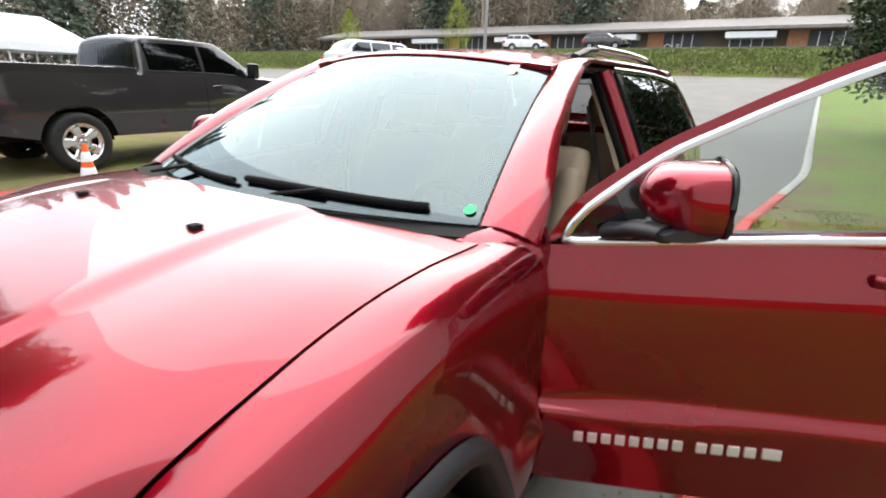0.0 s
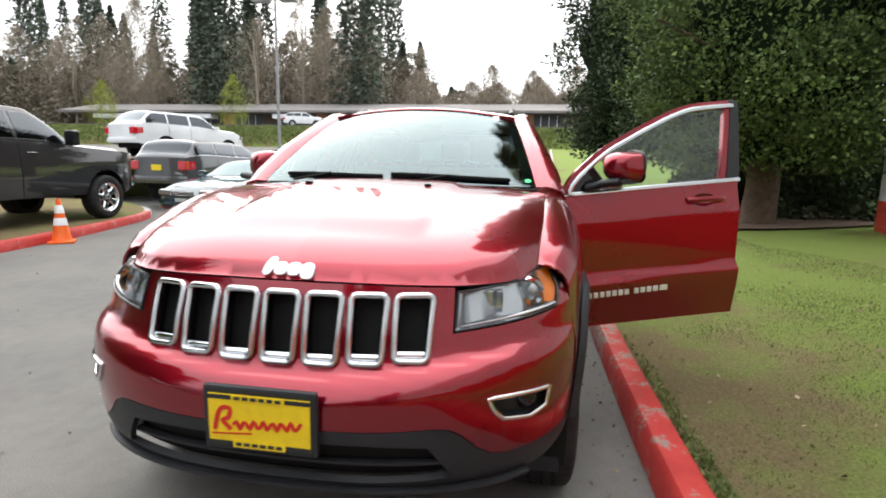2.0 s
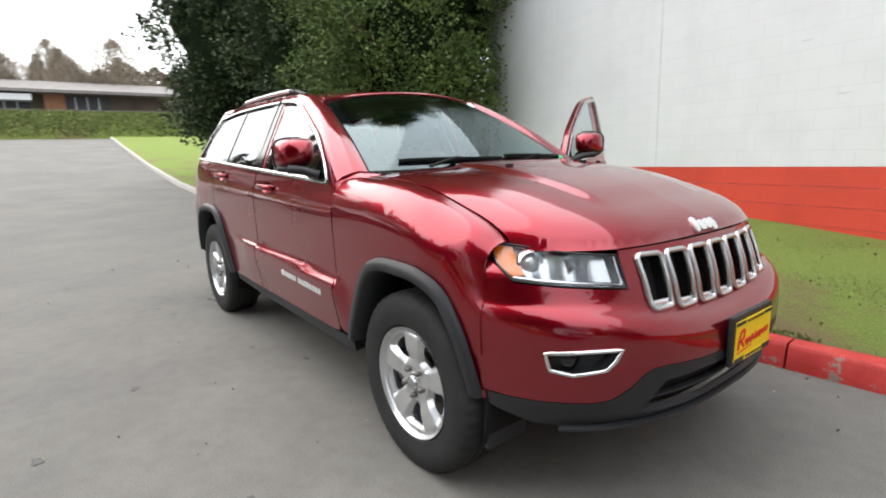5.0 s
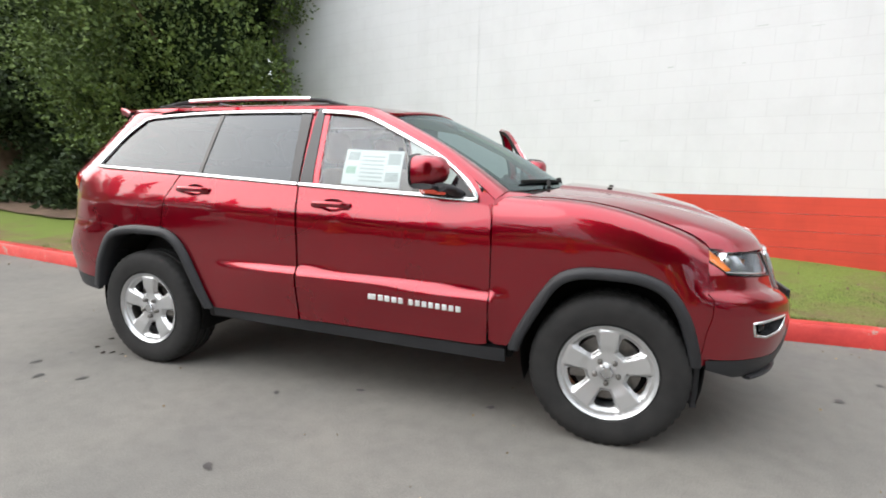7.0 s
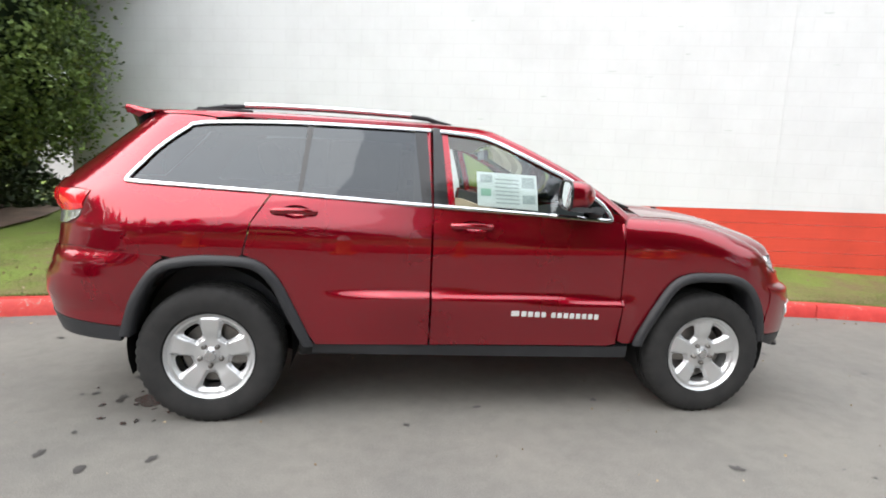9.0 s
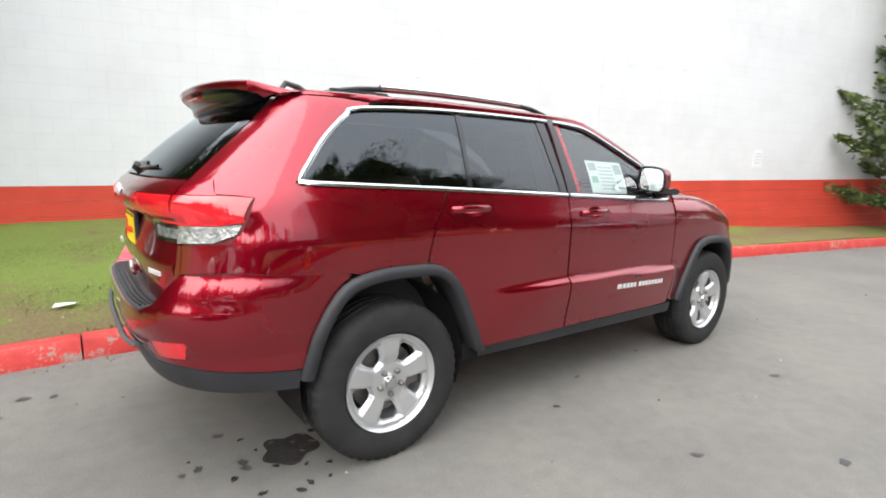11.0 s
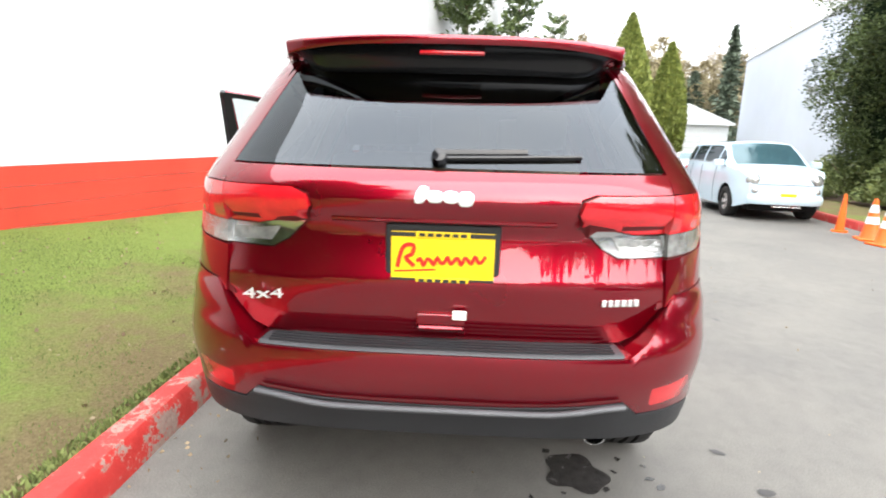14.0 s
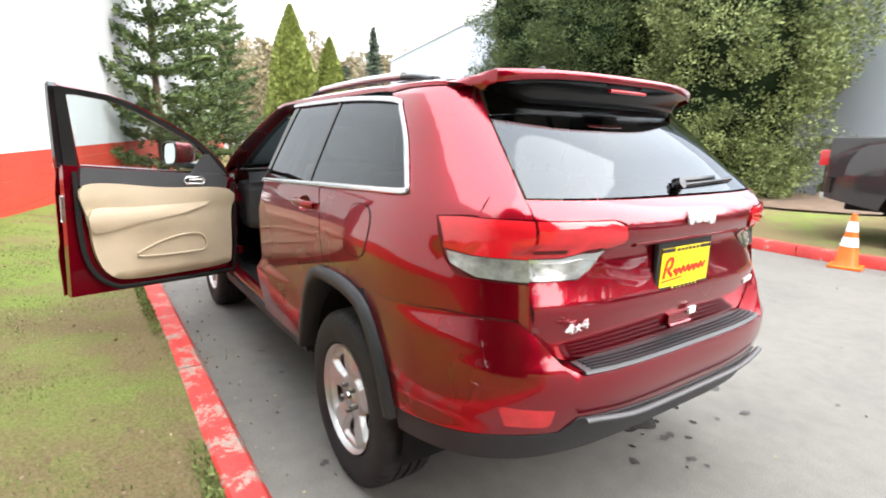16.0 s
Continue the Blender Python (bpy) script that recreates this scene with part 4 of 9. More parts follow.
    # rear side panes
    g1 = [(-1.005, belt(-1.005) + 0.008), (-0.975, 1.640)] + [(x, z - 0.006) for x, z in DLO_TOP if x < -0.99][::-1] + [(-1.83, 1.31)]
    panel("quarter_pane", g1, lambda x, z, s=s: side(x, z, s, -0.004), TINTGLASS, car, step=0.09, thick=0.0, label="tinted quarter window").visible_shadow = False

    # rear door
    door = panel("rear_door", [(-0.285, belt(-0.285) - 0.014), (-0.283, 0.9), (-0.279, 0.445)] + [(x, 0.445) for x in np.linspace(-0.4, -0.90, 6)] + [(x, z) for x, z in arch_r if -1.2 < x < -0.925 and z > 0.46] + [(-1.277, 0.94), (-1.274, 0.96), (-1.237, 1.11), (-1.137, belt(-1.137) - 0.014)] + [(x, belt(x) - 0.014) for x in np.linspace(-1.08, -0.34, 10)], lambda x, z, s=s: side(x, z, s), RED, car, holes=[cup_ring(-1.135, 1.175)], step=0.028, thick=0.012, label="closed rear door")
    pane = panel("rear_door_pane", [(-0.335, belt(-0.335) + 0.008), (-0.375, 1.642)] + [(x, dlo_top(x) - 0.006) for x in np.linspace(-0.45, -0.90, 8)] + [(-0.945, 1.638), (-0.985, belt(-0.985) + 0.008)] + [(x, belt(x) + 0.008) for x in np.linspace(-0.9, -0.4, 8)], lambda x, z, s=s: side(x, z, s, -0.004), TINTGLASS, door, step=0.09, thick=0.0, label="tinted rear door window")
    pane.visible_shadow = False
    panel("division_bar", [(-0.985, belt(-0.985)), (-0.945, 1.645), (-0.972, 1.647), (-1.008, belt(-1.008))], lambda x, z, s=s: side(x, z, s, 0.001), GLOSSBLACK, door, step=0.08, thick=0.012)
    panel("pillar_cover", [(-0.283, belt(-0.283)), (-0.305, 1.648), (-0.375, 1.648), (-0.335, belt(-0.335))], lambda x, z, s=s: side(x, z, s, 0.001), GLOSSBLACK, door, step=0.08, thick=0.012)


def door_handle(x0, x1, z, s, parent):
    xs = np.linspace(x0, x1, 14)
    k = (xs - x0) / (x1 - x0)
    yh = side((x0 + x1) / 2, z, 1)[1]
    pts = [(x, s * (yh + 0.006 + 0.034 * math.sin(math.pi * min(1, max(0, t))) ** 0.4), z + 0.006 * math.sin(math.pi * t)) for x, t in zip(xs, k)]
    h = bar("door_handle", pts, 0.034, 0.022, RED, parent, "red door handle", flat=(0, s, 0))
    ring = np.array(cup_ring(x0, z))
    c = ring.mean(0)
    loft("handle_cup", [[side(*(c + (p - c) * g), s, -d) for p in ring] for g, d in ((1.0, 0.0), (0.92, 0.014), (0.7, 0.026), (0.3, 0.031), (0.02, 0.032))], RED, h, "recess behind the handle", closed=True)


HINGE = Vector((0.83, 0.87, 0.8))
SWING = Matrix.Translation(HINGE + Vector((-0.082, 0.012, 0.004))) @ Matrix.Rotation(radians(-69), 4, "Z") @ Matrix.Rotation(radians(2.7), 4, "Y") @ Matrix.Translation(-HINGE)


def front_door(s, opened):
    LEAN[0] = 0.12 if opened else 0.0
    door = panel("front_door", [(-0.272, belt(-0.272) - 0.014), (-0.270, 0.9), (-0.267, 0.445)] + [(x, 0.445 - 0.01 * x) for x in np.linspace(-0.15, 0.80, 10)] + [(0.855, 0.447), (0.862, 0.70), (0.860, 0.95), (0.855, 1.10), (0.84, 1.165), (0.80, 1.172)] + [(x, belt(x) - 0.014) for x in np.linspace(0.76, -0.2, 14)], lambda x, z: side(x, z, s), RED, car, holes=[cup_ring(-0.17, 1.125)], step=0.028, thick=0.012, label="open driver's door" if opened else "closed passenger's door")
    top = [(x, z) for x, z in DLO_TOP if x > -0.25]
    # window frame, red outside
    outer = [(-0.222, belt(-0.222) - 0.01), (-0.230, 1.660), (-0.226, 1.690)] + [(x, min(z + 0.036, 1.690)) for x, z in along(-0.20, 0.08, lambda x: dlo_top(x) + 0.0)] + [(x + 0.018, z + 0.032) for x, z in top if x > 0.1] + [(0.83, 1.172)]
    inn = [(0.77, 1.196)] + [(x, z) for x, z in top if x > -0.2][::-1][1:] + [(-0.185, 1.648), (-0.150, belt(-0.150) - 0.01)]
    panel("window_frame", outer + inn, lambda x, z: side(x, z, s, -0.002), RED, door, step=0.04, thick=0.03)
    panel("pillar_cover", [(-0.272, belt(-0.272) - 0.008), (-0.270, 1.672), (-0.262, 1.688), (-0.222, 1.688), (-0.188, belt(-0.188) - 0.008)], lambda x, z: side(x, z, s, 0.003), GLOSSBLACK, door, step=0.06, thick=0.042)
    g = [(-0.186, belt(-0.186) + 0.006), (-0.218, 1.642)] + [(x, z - 0.004) for x, z in top if -0.2 < x < 0.70] + [(0.70, 1.24), (0.66, belt(0.66) + 0.008)] + [(x, belt(x) + 0.008) for x in np.linspace(0.6, -0.1, 9)]
    panel("door_pane", g, lambda x, z: side(x, z, s, -0.006), CLEARGLASS, door, step=0.09, thick=0.0, label="clear door window").visible_shadow = False
    panel("mirror_sail", [(0.60, 1.20), (0.655, 1.31), (0.70, 1.275), (0.765, 1.195)], lambda x, z: side(x, z, s, 0.002), GLOSSBLACK, door, step=0.05, thick=0.01)
    path = [side(x, z + 0.004, s, 0.010) for x, z in top] + [side(0.778, 1.188, s, 0.010)] + [side(x, belt(x) - 0.002, s, 0.010) for x in np.linspace(0.74, -0.272, 20)]
    bar("window_trim", path, 0.024, 0.013, SATIN, door, "bright window surround", flat=[(0, s, 0.45)] * len(path))
    door_handle(-0.17, 0.06, 1.125, s, door)
    door_badge(s, door)
    door_mirror(s, door, opened)
    if opened:
        inner_door(s, door)
        door.matrix_basis = SWING
    LEAN[0] = 0.0
    return door


def door_badge(s, parent):
    """Raised bright letters, here plain bars."""
    rows = [(0.192, 0.055), (0.252, 0.035), (0.292, 0.035), (0.332, 0.035), (0.372, 0.032)]
    rows += [(0.432 + 0.0375 * k, 0.031) for k in range(8)]
    for k, (x, w) in enumerate(rows):
        z = 0.640 - 0.035 * (x - 0.19)
        bm = bmesh.new()
        y = s * (half_width(z) + ledge(x, z))
        box(bm, (x, y - 0.004, z - 0.016), (x + w * 0.86, y + 0.006, z + 0.016), 0.004)
        part("badge_bar", bm, BADGE, parent, "bright raised lettering")


def door_mirror(s, parent, opened):
    """Outside mirror: a red shell on a black foot."""
    v, f = [], []
    n, m = 20, 11
    back = 0.055 if opened else 0.025
    cx, cy, cz = 0.575 - back, (0.985 if opened else 0.960), 1.326
    for i in range(m):
        t = i / (m - 1)
        # from the glass side (rear) to the nose of the shell (front)
        k = [1.0, 1.0, 1.0, 0.995, 0.985, 0.965, 0.93, 0.87, 0.76, 0.56, 0.2][i]
        x = cx - 0.085 + 0.175 * t**0.9
        for j in range(n):
            a = 2 * math.pi * j / n
            ca, sa = math.cos(a), math.sin(a)
            yy = math.copysign(abs(ca) ** 0.55, ca) * 0.092 * k
            zz = math.copysign(abs(sa) ** 0.6, sa) * 0.078 * k
            v.append((x - 0.05 * max(0, yy / 0.092) * (t), s * (cy + yy), cz + zz - 0.008 * (yy / 0.092)))
    for i in range(m - 1):
        for j in range(n):
            l = (j + 1) % n
            f.append((i * n + j, i * n + l, (i + 1) * n + l, (i + 1) * n + j))
    f.append(tuple((m - 1) * n + j for j in range(n)))
    mir = make("door_mirror", v, f, RED, parent, "red door mirror with black foot")
    rim = v[:n]
    bar("mirror_rim", rim, 0.016, 0.016, GLOSSBLACK, mir, closed=True)
    make("mirror_glass", [(x + 0.004, y, z) for x, y, z in rim], [tuple(range(n))], MIRROR, mir, smooth=False)
    foot = [(0.68 - back * k, s * y, z) for k, y, z in ((0.3, 0.90, 1.215), (1.0, 0.94, 1.228), (1.3, 0.965, 1.240), (2.0, 1.01, 1.246), (2.4, 1.04, 1.248))]
    bar("mirror_foot", foot, 0.085, 0.045, BLACKPLASTIC, mir, "black mirror foot", sides=10)
    bar("mirror_skirt", [(0.565 - back, s * 0.915, 1.250), (0.575 - back, s * 1.00, 1.246), (0.555 - back, s * 1.060, 1.250)], 0.15, 0.03, BLACKPLASTIC, mir, sides=10)


def inner_door(s, parent):
    """The trim, frame edge and seals on the inside of the open door."""
    y0 = lambda x, z: half_width(z) - 0.02
    edge = [(-0.262, 0.45), (0.85, 0.45), (0.855, 1.10), (0.82, 1.17), (-0.262, 1.235)]
    panel("door_inner_panel", edge, lambda x, z: (x, s * (min(half_width(z), 0.90) - 0.075), z), RED, parent, step=0.08, thick=0.055, inward=(0.3, s * 2.0, 0.8), label="red inner door shell")
    trim = smooth_line([(-0.180, 1.120), (-0.165, 0.90), (-0.13, 0.68), (-0.05, 0.555), (0.10, 0.515), (0.45, 0.515), (0.72, 0.535), (0.765, 0.60), (0.765, 0.90), (0.75, 1.085), (0.30, 1.105)], 0.05, True)

    def trim_pt(x, z):
        b = 0.82 - 0.02 * ease(0.95, 1.05, z) + 0.03 * math.exp(-(((x - 0.25) / 0.3) ** 2 + ((z - 0.90) / 0.10) ** 2)) * -1.0
        b -= 0.035 * ease(0.50, 0.56, z) - 0.02
        return (x, s * (b - 0.03), z)

    panel("trim_panel", trim, trim_pt, BEIGE, parent, step=0.05, thick=0.03, inward=(0.3, s * 2.0, 0.8), label="beige door trim")
    rest = smooth_line([(-0.14, 0.835), (0.10, 0.885), (0.38, 0.935), (0.56, 0.985), (0.60, 1.01), (0.45, 1.00), (0.10, 0.985), (-0.155, 0.975)], 0.05, True)
    panel("arm_rest", rest, lambda x, z: (x, s * (0.755 - 0.02 * math.sin(math.pi * min(1, max(0, (z - 0.83) / 0.17)))), z), BEIGE, parent, step=0.05, thick=0.04, inward=(0.3, s * 2.0, 0.8))
    pocket = smooth_line([(0.10, 0.67), (0.25, 0.755), (0.43, 0.79), (0.53, 0.77), (0.56, 0.70), (0.54, 0.665)], 0.05, True)
    panel("door_pocket", pocket, lambda x, z: (x, s * 0.768, z), BEIGE, parent, step=0.05, thick=0.014, inward=(0.3, s * 2.0, 0.8))
    bar("pocket_edge", [(x, s * 0.757, z) for x, z in pocket], 0.014, 0.012, BEIGE, parent, closed=True, flat=(0, 1, 0))
    band = [(-0.18, 1.225), (-0.188, 1.115), (0.10, 1.100), (0.45, 1.095), (0.745, 1.080), (0.765, 1.165), (0.70, 1.195), (0.48, 1.198), (0.10, 1.213)]
    panel("upper_trim", band, lambda x, z: (x, s * 0.80, z), DASHGREY, parent, step=0.05, thick=0.035, inward=(0.3, s * 2.0, 0.8), label="dark grey upper door trim")
    pull = bar("inner_handle", [(0.42, s * 0.778, 1.150), (0.435, s * 0.764, 1.172), (0.545, s * 0.764, 1.172), (0.575, s * 0.778, 1.150), (0.545, s * 0.768, 1.128), (0.435, s * 0.768, 1.128)], 0.016, 0.016, CHROME, parent, "bright inner handle", closed=True, flat=(0, 1, 0))
    bar("inner_lever", [(0.45, s * 0.772, 1.150), (0.54, s * 0.760, 1.151)], 0.024, 0.012, SATIN, pull, flat=(0, 1, 0))
    seal = [(-0.215, 1.2), (-0.20, 0.80), (-0.15, 0.60), (-0.03, 0.49), (0.12, 0.475), (0.70, 0.48), (0.80, 0.52), (0.805, 0.9), (0.795, 1.14)]
    bar("door_seal", [(x, s * (min(half_width(z), 0.87) - 0.075), z) for x, z in smooth_line(seal, 0.05)], 0.03, 0.018, MATTBLACK, parent, "black rubber door seal", flat=(0, 1, 0))
    inn = [(-0.236, 1.20), (-0.245, 1.665)] + along(-0.2, 0.08, lambda x: dlo_top(x) + 0.022) + [(x + 0.01, z + 0.018) for x, z in DLO_TOP if x > 0.1] + [(0.80, 1.17)] + [(0.735, 1.19)] + [(x, z - 0.010) for x, z in DLO_TOP if -0.16 < x < 0.72][::-1] + [(-0.19, 1.63), (-0.165, 1.20)]
    panel("frame_lining", inn, lambda x, z: side(x, z, s, -0.035), MATTBLACK, parent, step=0.05, thick=0.012, label="black window frame lining")
    panel("inner_sail", [(0.50, 1.195), (0.60, 1.33), (0.64, 1.33), (0.775, 1.185)], lambda x, z: side(x, z, s, -0.055), DASHGREY, parent, step=0.05, thick=0.012, label="dark mirror corner cover")
    lathe("tweeter", [(0.0, 0.004), (0.022, 0.004), (0.028, 0.0)], MATTBLACK, parent, Matrix.Translation(Vector(side(0.65, 1.235, s, -0.057))) @ Matrix.Rotation(radians(90 * s), 4, "X"), 18)
    for z in (0.62, 1.02):
        box_part("hinge", (0.80, s * 0.82 - 0.02, z - 0.03), (0.88, s * 0.82 + 0.02, z + 0.03), RED, parent)
    box_part("latch", (-0.268, s * 0.86 - 0.012, 0.90), (-0.262, s * 0.86 + 0.012, 1.06), SATIN, parent, "bright door latch")


front_door(1, True)
front_door(-1, False)
for s in (1, -1):
    rd = [o for o in car.children if o.name.startswith("rear_door") and (o.data.vertices[0].co.y > 0) == (s > 0)][0]
    door_handle(-1.135, -0.905, 1.175, s, rd)


# ---- its nose ----
def fp(pts):
    """(y, z) or ('x', x, z, side) to (angle, z) on the nose."""
    out = []
    for p in pts:
        if p[0] == "x":
            out.append((p[3] * front_angle(p[2], x=p[1]), p[2]))
        else:
            out.append((front_angle(p[1], y=p[0]), p[1]))
    return out


def both(pts):
    """A left half, from the top middle down to the bottom middle, closed with its mirror image."""
    return pts + [(("x", p[1], p[2], -p[3]) if p[0] == "x" else (-p[0], p[1])) for p in pts[::-1] if p[0] == "x" or abs(p[0]) > 1e-6]


SLOTS = [-0.3945, -0.2635, -0.1310, 0.0, 0.1310, 0.2635, 0.3945]


def slot_ring(y, grow=0.0):
    w, z0, z1 = 0.050 + grow, 0.757 + 0.12 * y * y - grow, 0.951 + grow
    pts = []
    for cx, cz, a0 in ((y + w - 0.016, z1 - 0.016, 0), (y - w + 0.016, z1 - 0.016, 90), (y - w + 0.016 + 0.004, z0 + 0.016, 180), (y + w - 0.016 - 0.004, z0 + 0.016, 270)):
        for a in (0, 30, 60, 90):
            pts.append((cx + 0.016 * math.cos(radians(a0 + a)), cz + 0.016 * math.sin(radians(a0 + a))))
    return pts


LAMP = [(0.515, 0.960), (0.60, 0.968), (0.70, 0.978), ("x", 1.955, 0.990, 1), ("x", 1.872, 1.000, 1), ("x", 1.895, 0.940, 1), ("x", 1.945, 0.889, 1), (0.72, 0.874), (0.60, 0.862), (0.515, 0.853)]


def lamp_pt(a, z, back=0.0):
    """The lamp's face: the nose, drawn in towards the bonnet at its outer top."""
    x, y, zz = nose(a, z, back)
    k = ease(0.89, 1.005, z) * ease(0.60, 0.80, abs(y))
    return (x - 0.06 * k, y - math.copysign(0.042 * k, y), zz)


FOG = [(0.800, 0.665), (0.70, 0.677), (0.622, 0.680), (0.640, 0.640), (0.664, 0.612), (0.742, 0.594), (0.790, 0.608)]
mirror_pts = lambda pts: [(("x", p[1], p[2], -p[3]) if p[0] == "x" else (-p[0], p[1])) for p in pts]
half = [(0.0, 0.982), (0.25, 0.980), (0.505, 0.972), (0.508, 0.846), (0.60, 0.855), (0.72, 0.867), ("x", 1.950, 0.881, 1), ("x", 1.888, 0.938, 1), ("x", 1.866, 0.95, 1), ("x", 1.873, 0.80, 1), ("x", 1.877, 0.62, 1), ("x", 1.862, 0.50, 1), ("x", 1.94, 0.492, 1), ("x", 2.05, 0.490, 1), (0.68, 0.492), (0.635, 0.502), (0.59, 0.538), (0.55, 0.582), (0.515, 0.603), (0.47, 0.607), (0.30, 0.600), (0.0, 0.597)]
holes = [fp(slot_ring(y)) for y in SLOTS] + [fp(FOG), fp(mirror_pts(FOG))]
panel("front_bumper", fp(both(half)), lamp_pt, RED, car, holes=holes, step=0.016, thick=0.012, label="cherry red nose and bumper skin", inward=(1.0, 0, 0.8))
# lower black part with the air intake
half = [(0.0, 0.594), (0.30, 0.597), (0.47, 0.604), (0.512, 0.600), (0.547, 0.579), (0.587, 0.535), (0.632, 0.499), (0.68, 0.489), ("x", 2.05, 0.486, 1), ("x", 1.94, 0.487, 1), ("x", 1.885, 0.487, 1), ("x", 1.89, 0.44, 1), ("x", 2.02, 0.395, 1), (0.60, 0.385), (0.30, 0.375), (0.0, 0.372)]
intake = [(-0.46, 0.548), (-0.30, 0.556), (0.0, 0.558), (0.30, 0.556), (0.46, 0.548), (0.53, 0.435), (0.30, 0.418), (0.0, 0.414), (-0.30, 0.418), (-0.53, 0.435)]
low = panel("lower_bumper", fp(both(half)), nose, BLACKPLASTIC, car, holes=[fp(intake)], step=0.04, thick=0.02, label="black lower bumper with air intake", inward=(1.0, 0, 0.8))
panel("intake_mesh", fp(intake), lambda a, z: nose(a, z, 0.05), MATTBLACK, low, step=0.06, thick=0.01, inward=(1.0, 0, 0.8))
bar("intake_bar", [nose(a, 0.480, 0.035) for a in np.linspace(-0.45, 0.45, 15)], 0.03, 0.018, BLACKPLASTIC, low)
bar("front_lip", [nose(a, 0.385, -0.006) for a in np.linspace(-0.85, 0.85, 25)], 0.05, 0.022, BLACKPLASTIC, low, "lower lip edge")
for s in (1, -1):
    box_part("air_deflector", (1.84, s * 0.76 - 0.10, 0.24), (1.87, s * 0.76 + 0.10, 0.46), BLACKPLASTIC, low, m=None, bevel=0.006)
# grille
for y in SLOTS:
    ring = dense(np.array(slot_ring(y, 0.002)), 0.03)
    g = bar("grille_frame", [nose(front_angle(z, y=yy), z, -0.004) for yy, z in ring], 0.022, 0.026, SATIN, car, "bright grille frame", closed=True, flat=(1, 0, 0))
    panel("grille_mesh", fp(slot_ring(y, 0.004)), lambda a, z: nose(a, z, 0.045), MATTBLACK, g, step=0.06, thick=0.006, inward=(1.0, 0, 0.8))
    z0 = 0.757 + 0.12 * y * y
    foot = [nose(front_angle(z0 + 0.010, y=yy), z0 + 0.012, 0.010) for yy in np.linspace(y - 0.040, y + 0.040, 5)]
    bar("grille_foot", foot, 0.030, 0.026, CHROME, g, flat=(0.5, 0, 1))
    loft("slot_side", [[nose(front_angle(z, y=yy), z, b) for yy, z in slot_ring(y)] for b in (0.0, 0.05)], GLOSSBLACK, g, closed=True)
# maker's mark on the bonnet lip and tailgate, as plain bright shapes
def mark(at, parent, turn):
    """A plain bright mark: one tall rounded slab and three round ones in a row."""
    x, y, z = at
    sgn = 1 if x(y, z) > 0 else -1
    fn = lambda yy, zz: (x(yy, zz) + sgn * 0.004, yy, zz)
    base = None
    for c, w, h, up, lean in ((-0.062, 0.016, 0.024, 0.004, 0.3), (-0.024, 0.021, 0.017, 0.0, 0.0), (0.020, 0.021, 0.017, 0.0, 0.0), (0.062, 0.021, 0.021, -0.004, 0.0)):
        ring = []
        for q in np.linspace(0, 2 * math.pi, 20, endpoint=False):
            dz = h * math.copysign(abs(math.sin(q)) ** 0.7, math.sin(q))
            ring.append((y + sgn * (c + w * math.copysign(abs(math.cos(q)) ** 0.7, math.cos(q)) + lean * dz), z + up + dz))
        ob = panel("maker_mark" if base is None else "mark_piece", ring, fn, BADGE, parent if base is None else base, step=0.012, thick=0.008, label="bright plain maker's mark" if base is None else "", inward=(0, 0, 0.9))
        base = base or ob


def hood_face(yy, zz):
    """x on the bonnet's front face at a height."""
    xs = np.linspace(2.0, 2.204, 40)
    return float(np.interp(-zz, [-hood_z(x, yy) for x in xs], xs)) + 0.006


hood = [o for o in car.children if o.name == "bonnet"][0]
mark((hood_face, 0.0, 1.016), hood, -1)
for y in (-0.275, 0.275):
    z = hood_z(1.40, y)
    box_part("washer_jet", (1.385, y - 0.014, z - 0.004), (1.415, y + 0.014, z + 0.010), MATTBLACK, hood, "black washer jet", 0.004)
